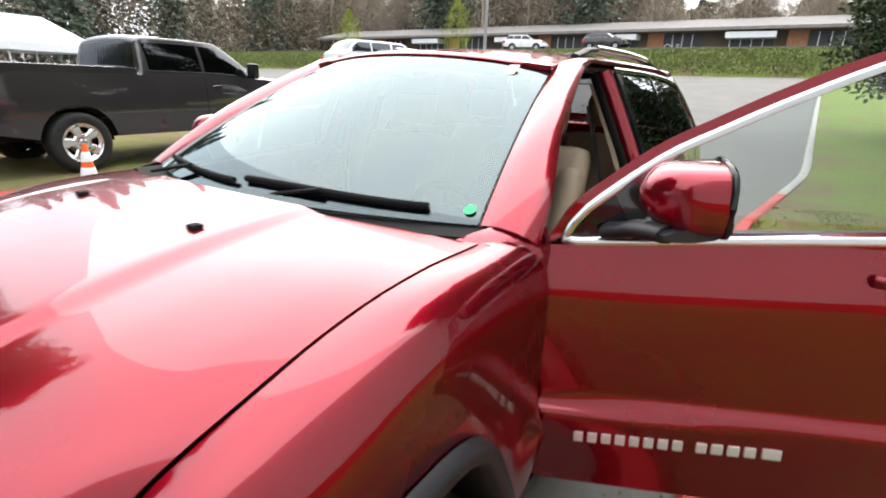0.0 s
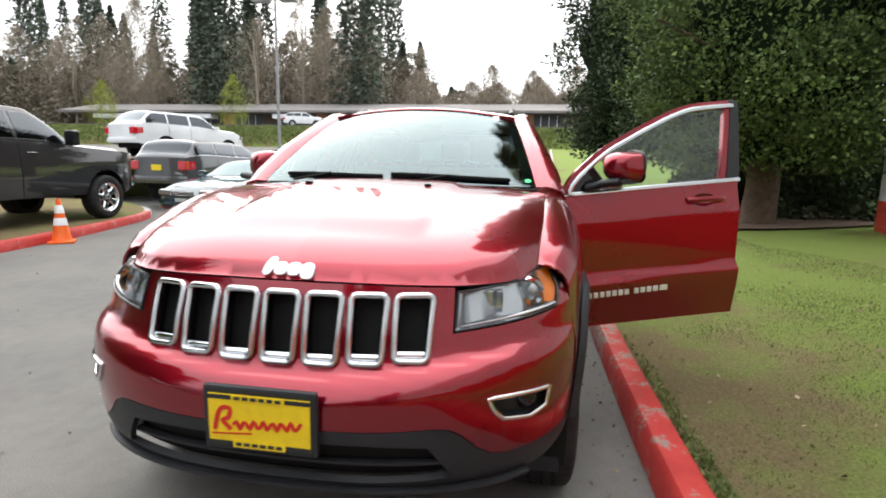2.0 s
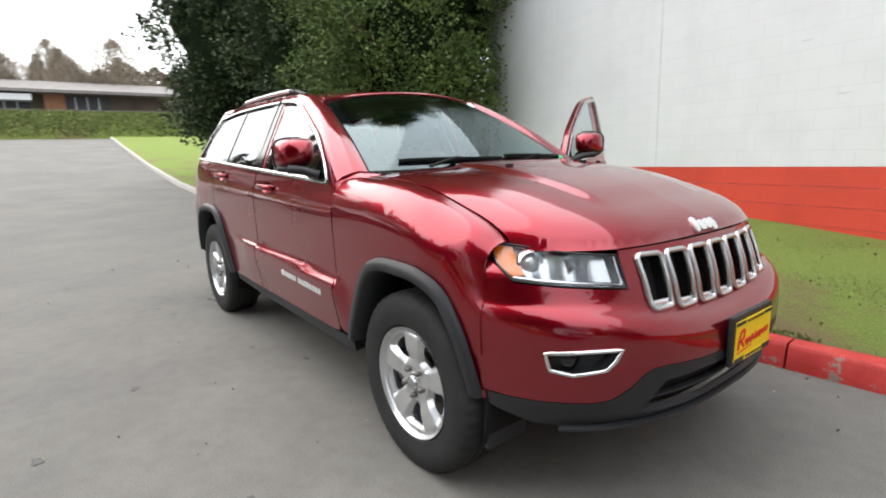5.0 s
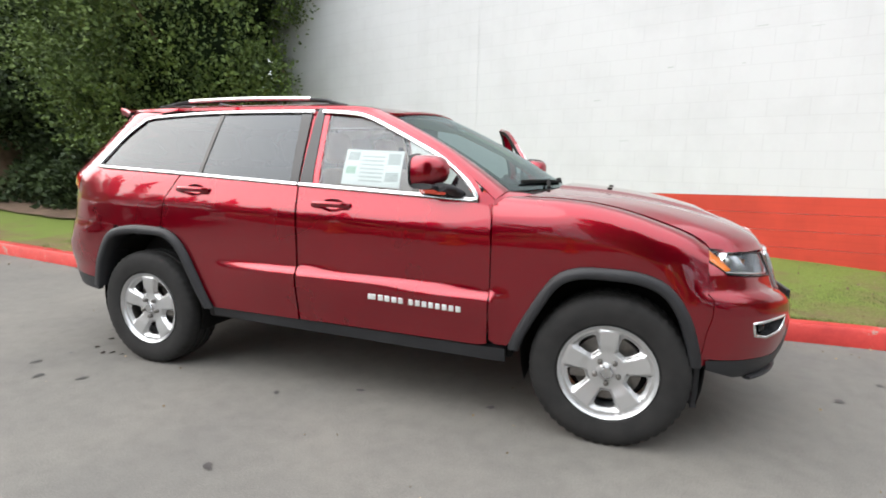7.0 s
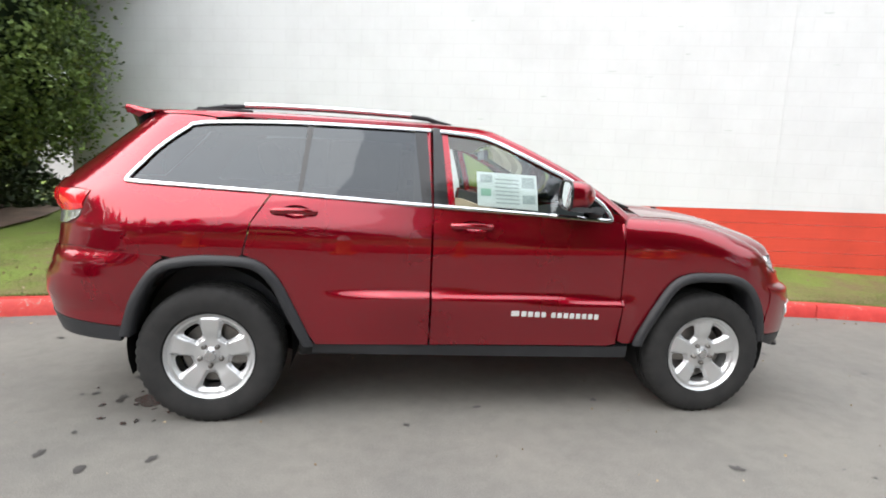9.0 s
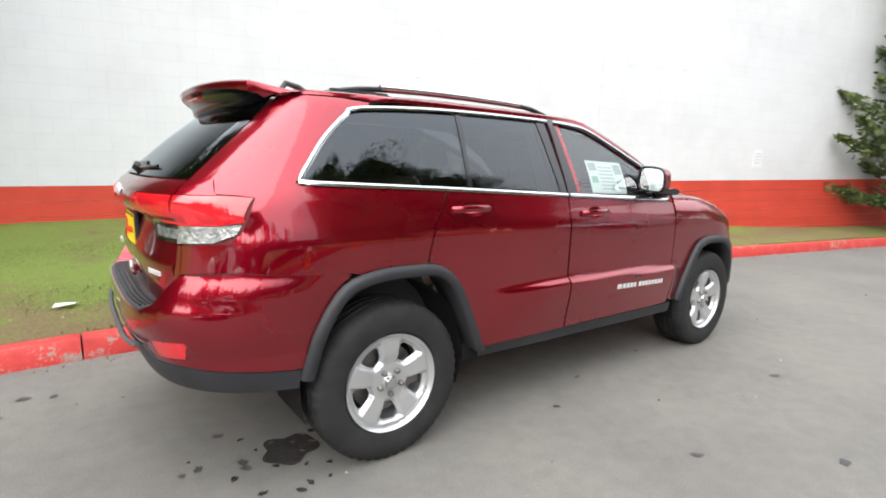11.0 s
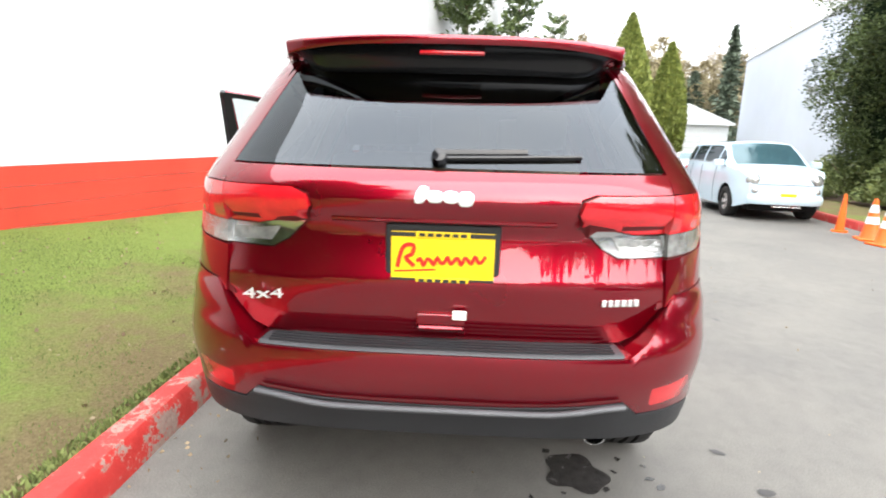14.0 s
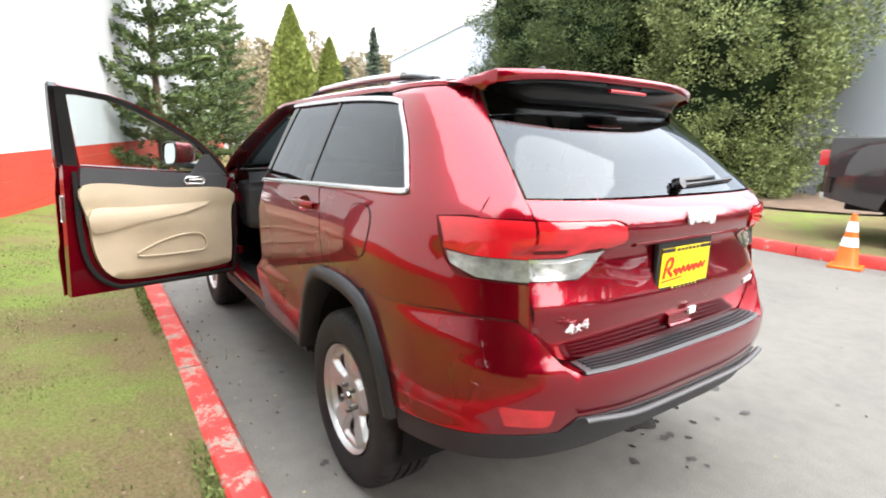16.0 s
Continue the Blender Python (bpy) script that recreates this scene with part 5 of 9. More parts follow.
# headlamps and fog lamps
for s in (1, -1):
    pts = LAMP if s > 0 else mirror_pts(LAMP)
    lamp = panel("headlamp", fp(pts), lambda a, z: lamp_pt(a, z, 0.002), LAMPGLASS, car, step=0.05, thick=0.0, label="clear headlamp with amber end")
    lamp.visible_shadow = False
    panel("lamp_housing", fp(pts), lambda a, z: lamp_pt(a, z, 0.06 + 0.012 * math.sin(30 * a)), SATIN, lamp, step=0.03, thick=0.005, inward=(1.0, 0, 0.8))
    ring = dense(np.array(fp(pts)), 0.03)
    loft("lamp_wall", [[lamp_pt(a, z, b) for a, z in ring] for b in (0.004, 0.07)], SATIN, lamp, closed=True)
    rim = [lamp_pt(a, z, -0.002) for a, z in dense(np.array(fp(pts)), 0.03)]
    bar("lamp_rim", rim, 0.007, 0.008, GLOSSBLACK, lamp, closed=True, flat=(1, 0, 0))
    under = fp([(s * 0.520, 0.950), (s * 0.522, 0.862), (s * 0.60, 0.871), (s * 0.72, 0.883), ("x", 1.955, 0.895, s)])
    bar("lamp_strip", [lamp_pt(a, z, 0.012) for a, z in dense(np.array(under), 0.03, False)], 0.014, 0.018, SATIN, lamp, "bright lamp strip", flat=(1, 0, 0))
    amber = fp([("x", 1.945, 0.985, s), ("x", 1.890, 0.990, s), ("x", 1.912, 0.935, s), ("x", 1.958, 0.895, s), ("x", 1.985, 0.905, s)])
    panel("side_marker", amber, lambda a, z: lamp_pt(a, z, 0.016), LENSAMBER, lamp, step=0.03, thick=0.01, inward=(1.0, 0, 0.8), label="amber side marker")
    # projector and reflector bowl
    c = Vector(lamp_pt(front_angle(0.928, y=s * 0.735), 0.928, 0.06))
    axis = Vector((0.92, s * 0.39, 0)).to_track_quat("Z", "Y").to_matrix().to_4x4()
    mm = Matrix.Translation(c) @ axis
    lathe("projector", [(0.0, 0.028), (0.016, 0.025), (0.028, 0.014), (0.033, 0.0)], LENSCLEAR, lamp, mm, 24)
    lathe("projector_ring", [(0.034, -0.02), (0.036, 0.006), (0.047, 0.010), (0.052, 0.0), (0.050, -0.03)], CHROME, lamp, mm, 28)
    c2 = Vector(lamp_pt(front_angle(0.912, y=s * 0.605), 0.914, 0.070))
    mm = Matrix.Translation(c2) @ Vector((0.97, s * 0.2, 0)).to_track_quat("Z", "Y").to_matrix().to_4x4()
    bm = bmesh.new()
    for k in range(3):
        box(bm, (-0.036, -0.040 + 0.030 * k, -0.02), (0.036, -0.016 + 0.030 * k, 0.012), 0.004, mm @ Matrix.Rotation(radians(90), 4, "Z"))
    part("reflector", bm, CHROME, lamp, "faceted bright reflector")
    fpts = FOG if s > 0 else mirror_pts(FOG)
    ring = [nose(a, z, -0.003) for a, z in dense(np.array(fp(fpts)), 0.03)]
    fog = bar("fog_lamp", ring, 0.015, 0.014, CHROME, car, "bright fog lamp bezel", closed=True, flat=(1, s * 0.6, 0))
    panel("fog_recess", fp(fpts), lambda a, z: nose(a, z, 0.045), BLACKPLASTIC, fog, step=0.05, thick=0.006, inward=(1.0, 0, 0.8))
    loft("fog_wall", [[nose(a, z, b) for a, z in dense(np.array(fp(fpts)), 0.03)] for b in (0.0, 0.05)], BLACKPLASTIC, fog, closed=True)
    c = Vector(nose(front_angle(0.64, y=s * 0.725), 0.640, 0.035))
    mm = Matrix.Translation(c) @ Vector((1, s * 0.25, 0)).to_track_quat("Z", "Y").to_matrix().to_4x4()
    lathe("fog_lens", [(0.0, 0.012), (0.02, 0.010), (0.034, 0.0), (0.038, -0.01)], GLOSSBLACK, fog, mm, 20)


def number_plate(name, x, z, turn, parent):
    """A yellow dealer plate in a black holder, with red script as bars."""
    m = Matrix.Translation((x, 0, z)) @ Matrix.Rotation(radians(90 if turn > 0 else -90), 4, "Z") @ Matrix.Rotation(radians(90), 4, "X")
    # plate space: a to the right as seen, b up, c towards the viewer
    def pb(nm, lo, hi, material, par, lab="", bev=0.002):
        bm = bmesh.new()
        box(bm, lo, hi, bev, m)
        return part(nm, bm, material, par, lab)
    holder = pb(name, (-0.168, -0.092, -0.020), (0.168, 0.098, 0.0), BLACKPLASTIC, parent, "black plate holder", 0.008)
    plate = pb("plate", (-0.150, -0.074, 0.0), (0.150, 0.076, 0.004), PLATEYELLOW, holder, "yellow dealer plate", 0.0)
    pb("plate_frame", (-0.078, 0.058, 0.004), (0.078, 0.078, 0.007), PLATEYELLOW, plate)
    pb("plate_frame", (-0.078, -0.079, 0.004), (0.078, -0.058, 0.007), PLATEYELLOW, plate)
    for a, b in ((-0.115, 0.068), (0.115, 0.068), (-0.115, -0.068), (0.115, -0.068)):
        pb("frame_bar", (a - 0.036, b - 0.006, 0.004), (a + 0.036, b + 0.006, 0.006), INKBLACK, plate, "black printed bar", 0.0)
    for k in range(6):
        a = -0.060 + 0.024 * k
        for b in (0.068, -0.068):
            pb("small_bar", (a - 0.009, b - 0.005, 0.007), (a + 0.009, b + 0.005, 0.008), INKBLACK, plate, "small black printing", 0.0)
    # the script, as a slanting run of red strokes
    script = [(-0.132, -0.030, 0.0), (-0.115, 0.030, 0.0), (-0.085, 0.036, 0.0), (-0.090, 0.008, 0.0), (-0.108, 0.000, 0.0), (-0.082, -0.026, 0.0)]
    def stroke(pts, w=0.007):
        q = [m @ Vector((a, b, 0.0055)) for a, b, _ in pts]
        bar("script_stroke", [tuple(v) for v in smooth_line([tuple(v) for v in q], 0.01)], w, 0.002, INKRED, plate, "red script as plain strokes", sides=4, flat=(1, 0, 0))
    stroke(script, 0.012)
    xs = np.linspace(-0.075, 0.125, 21)
    stroke([(a, -0.012 + 0.013 * math.sin(k * 2.3) + 0.05 * (a + 0.075), 0) for k, a in enumerate(xs)], 0.010)
    stroke([(-0.14, -0.042, 0), (-0.02, -0.034, 0)], 0.004)
    return holder


number_plate("front_plate", 2.392, 0.620, 1, car)

# ---- its tail ----
def rp(pts):
    out = []
    for p in pts:
        if p[0] == "x":
            out.append((p[3] * rear_angle(p[2], x=p[1]), p[2]))
        else:
            out.append((rear_angle(p[1], y=p[0]), p[1]))
    return out


gate_surf = lambda a, z: tail(a, z, 0.0, True)
half = [(0.0, 1.300), (0.40, 1.301), (0.674, 1.303), (0.680, 1.249), (0.660, 1.248), (0.43, 1.248), (0.39, 1.235), (0.378, 1.19), (0.40, 1.145), (0.47, 1.085), (0.52, 1.055), (0.678, 1.055), (0.674, 0.90), (0.60, 0.815), (0.55, 0.795), (0.0, 0.795)]
gate = panel("tailgate", rp(both(half)), gate_surf, RED, car, step=0.036, thick=0.012, label="cherry red tailgate", inward=(-1.0, 0, 0.9))
pane = panel("rear_window", rp(both([(0.0, 1.655), (0.30, 1.655), (0.558, 1.650), (0.582, 1.60), (0.614, 1.50), (0.648, 1.38), (0.668, 1.308), (0.40, 1.308), (0.0, 1.308)])), lambda a, z: tail(a, z, -0.002, True), TINTGLASS, gate, step=0.07, thick=0.0, label="tinted rear window")
pane.visible_shadow = False
# red corner pillars beside the rear window
for s in (1, -1):
    panel("tail_pillar", rp([(s * 0.673, 1.310), (s * 0.653, 1.38), (s * 0.619, 1.50), (s * 0.587, 1.603), (s * 0.564, 1.662), ("x", -1.842, 1.662, s), ("x", -1.911, 1.585, s), ("x", -2.000, 1.50, s), ("x", -2.086, 1.41, s), ("x", -2.154, 1.32, s), ("x", -2.163, 1.250, s), (s * 0.752, 1.250), (s * 0.684, 1.250)]), lambda a, z: tail(a, z), RED, car, step=0.04, thick=0.012, label="red rear roof pillar", inward=(-1.0, 0, 1.2))
    # tail lamp: red over clear, one part on the body, one on the gate
    body_l = rp([(s * 0.684, 1.246), ("x", -2.12, 1.2485, s), ("x", -2.040, 1.242, s), ("x", -2.075, 1.15, s), ("x", -2.16, 1.135, s), (s * 0.684, 1.128)])
    lamp = panel("tail_lamp", body_l, lambda a, z: tail(a, z, -0.005), LENSRED, car, step=0.035, thick=0.02, label="red and clear tail lamp", inward=(-1.0, 0, 0.9))
    panel("reversing_lens", rp([(s * 0.684, 1.126), ("x", -2.16, 1.132, s), ("x", -2.085, 1.142, s), ("x", -2.105, 1.105, s), ("x", -2.18, 1.070, s), (s * 0.684, 1.060)]), lambda a, z: tail(a, z, -0.004), LENSCLEAR, lamp, step=0.035, thick=0.02, inward=(-1.0, 0, 0.9), label="clear lens")
    gate_l = rp([(s * 0.679, 1.2455), (s * 0.44, 1.2455), (s * 0.40, 1.228), (s * 0.388, 1.19), (s * 0.408, 1.148), (s * 0.50, 1.142), (s * 0.57, 1.128), (s * 0.676, 1.128)])
    inner_l = panel("tail_lamp_inner", gate_l, lambda a, z: tail(a, z, -0.007, True), LENSRED, gate, step=0.035, thick=0.02, label="red tail lamp on the gate", inward=(-1.0, 0, 0.9))
    panel("reversing_lens", rp([(s * 0.676, 1.124), (s * 0.575, 1.124), (s * 0.50, 1.138), (s * 0.415, 1.143), (s * 0.475, 1.085), (s * 0.525, 1.060), (s * 0.676, 1.060)]), lambda a, z: tail(a, z, -0.005, True), SATIN, inner_l, step=0.035, thick=0.02, inward=(-1.0, 0, 0.9), label="clear lens with bright rim")
    panel("reversing_core", rp([(s * 0.665, 1.112), (s * 0.575, 1.112), (s * 0.50, 1.122), (s * 0.53, 1.078), (s * 0.665, 1.074)]), lambda a, z: tail(a, z, -0.009, True), LENSCLEAR, inner_l, step=0.03, thick=0.01, inward=(-1.0, 0, 0.9))
for s in (1, -1):
    panel("tail_corner", rp([(s * 0.683, 1.050), ("x", -2.17, 1.064, s), ("x", -2.17, 0.9565, s), ("x", -2.21, 0.954, s), (s * 0.722, 0.946), (s * 0.686, 0.908)]), lambda a, z: tail(a, z), RED, car, step=0.036, thick=0.012, label="red corner under the tail lamp", inward=(-1.0, 0, 0.9))
# backing added behind lamps and bumper joint, darkened red as shade seen in gaps
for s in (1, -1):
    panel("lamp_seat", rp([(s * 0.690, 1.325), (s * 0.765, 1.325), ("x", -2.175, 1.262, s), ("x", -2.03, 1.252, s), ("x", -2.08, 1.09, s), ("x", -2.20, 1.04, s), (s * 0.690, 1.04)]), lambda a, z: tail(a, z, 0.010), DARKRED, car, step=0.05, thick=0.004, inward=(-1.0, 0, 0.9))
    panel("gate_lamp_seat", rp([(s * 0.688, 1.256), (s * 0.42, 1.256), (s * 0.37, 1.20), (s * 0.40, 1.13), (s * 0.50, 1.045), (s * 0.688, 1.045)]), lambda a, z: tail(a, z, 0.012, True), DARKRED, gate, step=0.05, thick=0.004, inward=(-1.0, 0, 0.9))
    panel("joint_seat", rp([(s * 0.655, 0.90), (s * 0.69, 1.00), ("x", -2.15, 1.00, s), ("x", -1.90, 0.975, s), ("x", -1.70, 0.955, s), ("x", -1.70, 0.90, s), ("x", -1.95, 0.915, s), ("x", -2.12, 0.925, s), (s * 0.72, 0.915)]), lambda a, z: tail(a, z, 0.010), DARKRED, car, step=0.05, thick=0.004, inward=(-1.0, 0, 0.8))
# bumper
half = [(0.0, 0.780), (0.555, 0.780), (0.615, 0.815), (0.680, 0.900), (0.715, 0.940), ("x", -2.10, 0.955, 1), ("x", -1.95, 0.941, 1), ("x", -1.80, 0.932, 1), ("x", -1.675, 0.920, 1), ("x", -1.73, 0.872, 1), ("x", -1.79, 0.79, 1), ("x", -1.835, 0.71, 1), ("x", -1.87, 0.60, 1), ("x", -1.89, 0.545, 1), ("x", -2.05, 0.560, 1), (0.76, 0.585), (0.61, 0.588), (0.555, 0.640), (0.30, 0.622), (0.0, 0.615)]
refl = lambda s: [(s * 0.640, 0.676), (s * 0.775, 0.690), (s * 0.782, 0.680), (s * 0.765, 0.618), (s * 0.655, 0.612), (s * 0.645, 0.622)]


def bumper_pt(a, z, out=0.0):
    """The bumper skin: it swells below a sloping shoulder, and runs out towards the wheel."""
    x, y, zz = tail(a, z)
    k = (0.014 * ease(0.950, 0.875, z) + 0.002 - 0.022 * ease(0.74, 0.55, z) + out) * ease(-1.72, -2.05, x)
    return (x - k * max(0.25, math.cos(a)), y + math.copysign(k * abs(math.sin(a)), a), zz)


bump = panel("rear_bumper", rp(both(half)), bumper_pt, RED, car, holes=[rp(refl(1)), rp(refl(-1))], step=0.036, thick=0.014, label="cherry red rear bumper", inward=(-1.0, 0, 0.8))
for s in (1, -1):
    panel("reflector_lens", rp(refl(s)), bumper_pt, LENSRED, bump, step=0.03, thick=0.012, inward=(-1.0, 0, 0.8), label="red bumper reflector")
half = [(0.0, 0.612), (0.30, 0.619), (0.555, 0.636), (0.61, 0.584), (0.76, 0.581), ("x", -2.05, 0.555, 1), ("x", -1.893, 0.540, 1), ("x", -1.90, 0.46, 1), ("x", -2.05, 0.47, 1), (0.70, 0.485), (0.40, 0.495), (0.0, 0.495)]
panel("rear_lower_bumper", rp(both(half)), lambda a, z: bumper_pt(a, z, 0.006), BLACKPLASTIC, car, step=0.04, thick=0.03, label="black lower rear bumper", inward=(-1.0, 0, 0.8))
bar("lower_bumper_edge", [tail(rear_angle(0.62, y=y), 0.612 if abs(y) < 0.3 else 0.612 + 0.024 * ease(0.3, 0.555, abs(y)), -0.030) for y in np.linspace(-0.555, 0.555, 25)], 0.024, 0.018, GREYPLASTIC, bump)
# step pad
py = np.linspace(-0.54, 0.54, 17)
bx = lambda y: bumper_pt(rear_angle(0.785, y=y), 0.785)[0]
pad = loft("step_pad", [[(bx(y) + 0.006, y, 0.781) for y in py], [(bx(y) + 0.014, y, 0.789) for y in py], [(-2.34, y * 0.985, 0.793) for y in py]], STEPPAD, car, "dark ribbed step pad", thick=0.012, inward=(-2.3, 0, 0.6))
for k in range(4):
    bar("rib", [(bx(y) + 0.022 + 0.017 * k, y, 0.792 + 0.001 * k) for y in np.linspace(-0.51, 0.51, 11)], 0.008, 0.008, BLACKPLASTIC, pad, sides=4)
panel("bumper_shelf", [(-2.395, -0.57), (-2.425, -0.3), (-2.425, 0.3), (-2.395, 0.57), (-2.30, 0.62), (-2.30, -0.62)], lambda x, y: (x, y, 0.776), RED, car, step=0.1, thick=0.01)
for s in (1, -1):
    lip = [(0.545, 0.777), (0.585, 0.795), (0.615, 0.815), (0.650, 0.858), (0.680, 0.900), (0.718, 0.944)]
    loft("bumper_horn", [[(bumper_pt(rear_angle(z, y=s * y), z)[0] + d, s * (y - 0.02 * d / 0.1), z - 0.04 * d) for y, z in lip] for d in (0, 0.045, 0.11)], RED, bump, "inner side of the bumper corner")
# recess with the gate's grip, badges, wiper
bar("gate_grip", [(-2.376, y, 0.836) for y in (-0.065, 0.0, 0.065)], 0.022, 0.018, RED, gate)
box_part("gate_pocket", (-2.378, -0.072, 0.846), (-2.362, 0.072, 0.880), RED, gate, "painted grip", 0.004)
box_part("protective_tag", (-2.392, -0.075, 0.868), (-2.382, -0.035, 0.895), PAPER, gate, "small white protective tag", 0.002)
mark((lambda yy, zz: tail(rear_angle(zz, y=yy), zz, -0.006, True)[0], 0.0, 1.232), gate, 1)
for k in range(6):
    y = -0.480 - 0.020 * k
    p = tail(rear_angle(0.928, y=y), 0.928, 0, True)
    box_part("trim_badge_bar", (p[0] - 0.006, y - 0.007, 0.918), (p[0] + 0.004, y + 0.007, 0.938), BADGE, gate, "small bright lettering", 0.002)
fc = bpy.data.curves.new("drive_badge", "FONT")
fc.body, fc.size, fc.extrude = "4x4", 0.060, 0.004
fc.align_x, fc.align_y = "CENTER", "CENTER"
tmp = new("drive_badge_curve", fc)
bpy.context.view_layer.update()
me = bpy.data.meshes.new_from_object(tmp.evaluated_get(bpy.context.evaluated_depsgraph_get()))
bpy.data.objects.remove(tmp)
me.materials.clear()
me.materials.append(BADGE)
ob = new("drive_badge", me)
ob.parent = gate
tagged(ob, "bright raised letters reading 4x4")
p = tail(rear_angle(0.92, y=0.54), 0.92, 0, True)
ob.matrix_basis = Matrix.Translation((p[0] - 0.016, 0.54, 0.918)) @ Matrix.Rotation(radians(-90 + 8), 4, "Z") @ Matrix.Rotation(radians(90), 4, "X") @ Matrix.Diagonal((1.35, 0.75, 1, 1))
wip = bar("rear_wiper", [tail(rear_angle(1.345, y=y), 1.335 + 0.012 * (0.02 - y) / 0.4, -0.014, True) for y in np.linspace(0.03, -0.40, 9)], 0.012, 0.016, GLOSSBLACK, gate, "black rear wiper")
bar("wiper_arm", [tail(rear_angle(1.345, y=y), 1.345 + 0.010 * (0.02 - y) / 0.4, -0.018, True) for y in np.linspace(0.035, -0.24, 7)], 0.016, 0.034, GLOSSBLACK, wip)
lathe("wiper_pivot", [(0.0, 0.03), (0.02, 0.028), (0.026, 0.0)], GLOSSBLACK, wip, Matrix.Translation(tail(rear_angle(1.335, y=0.02), 1.335, -0.005, True)) @ Vector((-1, 0, 0.5)).to_track_quat("Z", "Y").to_matrix().to_4x4(), 16)
number_plate("rear_plate", -2.372, 1.05, -1, gate)
bar("plate_lip", [tail(a, 1.160, -0.004, True) for a in np.linspace(-0.16, 0.16, 11)], 0.03, 0.018, RED, gate)
# roof spoiler: its edge sweeps forward to the corners, the black underside falls to the glass
un = lambda y: min(1.0, abs(y) / 0.578)
ys = 0.578 * np.sin(np.linspace(-math.pi / 2, math.pi / 2, 41))
edge = lambda y: -2.095 + 0.120 * un(y) ** 2.6
crest = lambda y: 1.717 - 0.006 * un(y) ** 4
top_f = [(-1.78, y * 1.045, roof_z(-1.78, y * 1.045) + 0.003) for y in ys]
top_m = [((-1.78 + edge(y)) / 2, y * 1.022, (roof_z(-1.78, y * 1.045) + crest(y)) / 2 + 0.006) for y in ys]
top_r = [(edge(y) + 0.004, y, crest(y) + 0.002) for y in ys]
lip_r = [(edge(y) - 0.002, y * 1.003, crest(y) - 0.010) for y in ys]
low_r = [(edge(y) + 0.006, y * 0.998, crest(y) - 0.026 - 0.016 * un(y) ** 5) for y in ys]
foot_z = lambda y: 1.612 + 0.082 * (1 - math.sqrt(1 - min(0.999, max(0.0, (abs(y) - 0.415) / 0.164)) ** 2))
on_glass = lambda y, z, d: tail(rear_angle(z, y=y), z, d, True)
low_g = [on_glass(y * 0.965, foot_z(y), -0.022) for y in ys]
low_h = [on_glass(y * 0.965, foot_z(y) - 0.004, 0.006) for y in ys]
blend = lambda k, sag, dip: [tuple((1 - k) * np.array(p) + k * np.array(q) + np.array([dip * (1 - un(p[1]) ** 4), 0.0, sag])) for p, q in zip(low_r, low_g)]
spo = loft("roof_spoiler", [top_f, top_m, top_r, lip_r, low_r], RED, car, "cherry red roof spoiler")
loft("spoiler_underside", [low_r, blend(0.12, 0.006, 0.016), blend(0.4, 0.008, 0.022), blend(0.75, 0.004, 0.012), low_g, low_h], UNDERBLACK, spo, "black spoiler underside")
for s in (1, -1):
    k = 0 if s < 0 else -1
    tip = np.array([np.array(r[k]) for r in (top_f, top_m, top_r, lip_r, low_r)])
    foot = np.array([(-1.76, s * 0.645, 1.682), (-1.83, s * 0.630, 1.674), (-1.875, s * 0.600, 1.662), (-1.890, s * 0.592, 1.655), (-1.905, s * 0.584, 1.646)])
    loft("spoiler_cheek", [tip, (tip + foot) / 2 + np.array([0, s * 0.006, 0.004]), foot], RED, spo)
bar("brake_light", [(-2.062 - 0.003 * (1 - (y / 0.1) ** 2), y, 1.668) for y in np.linspace(-0.105, 0.105, 7)], 0.020, 0.016, LENSRED, spo, "high red brake light")
bar("aerial_fin", [(-1.47, 0, 1.752), (-1.53, 0, 1.785), (-1.60, 0, 1.800), (-1.64, 0, 1.745)], 0.035, 0.03, DASHGREY, car, "dark roof aerial fin")
# filler flap on the left quarter
flap = [(-1.600 + 0.098 * math.copysign(abs(math.cos(a)) ** 0.7, math.cos(a)), 1.135 + 0.098 * math.copysign(abs(math.sin(a)) ** 0.7, math.sin(a))) for a in np.linspace(0, 2 * math.pi, 32, endpoint=False)]
quarter = [o for o in car.children if o.name.startswith("rear_quarter") and o.data.vertices[0].co.y > 0][0]
fl = panel("filler_flap", flap, lambda x, z: side(x, z, 1, 0.0025), RED, quarter, step=0.03, thick=0.002, label="round fuel filler flap")
bar("flap_gap", [side(x, z, 1, 0.001) for x, z in flap], 0.005, 0.003, MATTBLACK, fl, closed=True, flat=(0, 1, 0), sides=4)
# tail pipe
lathe("tail_pipe", [(0.034, -0.3), (0.034, 0.0), (0.030, 0.0), (0.030, -0.3)], SATIN, car, Matrix.Translation((-2.33, -0.50, 0.475)) @ Vector((-1, 0, -0.25)).to_track_quat("Z", "Y").to_matrix().to_4x4(), 20)

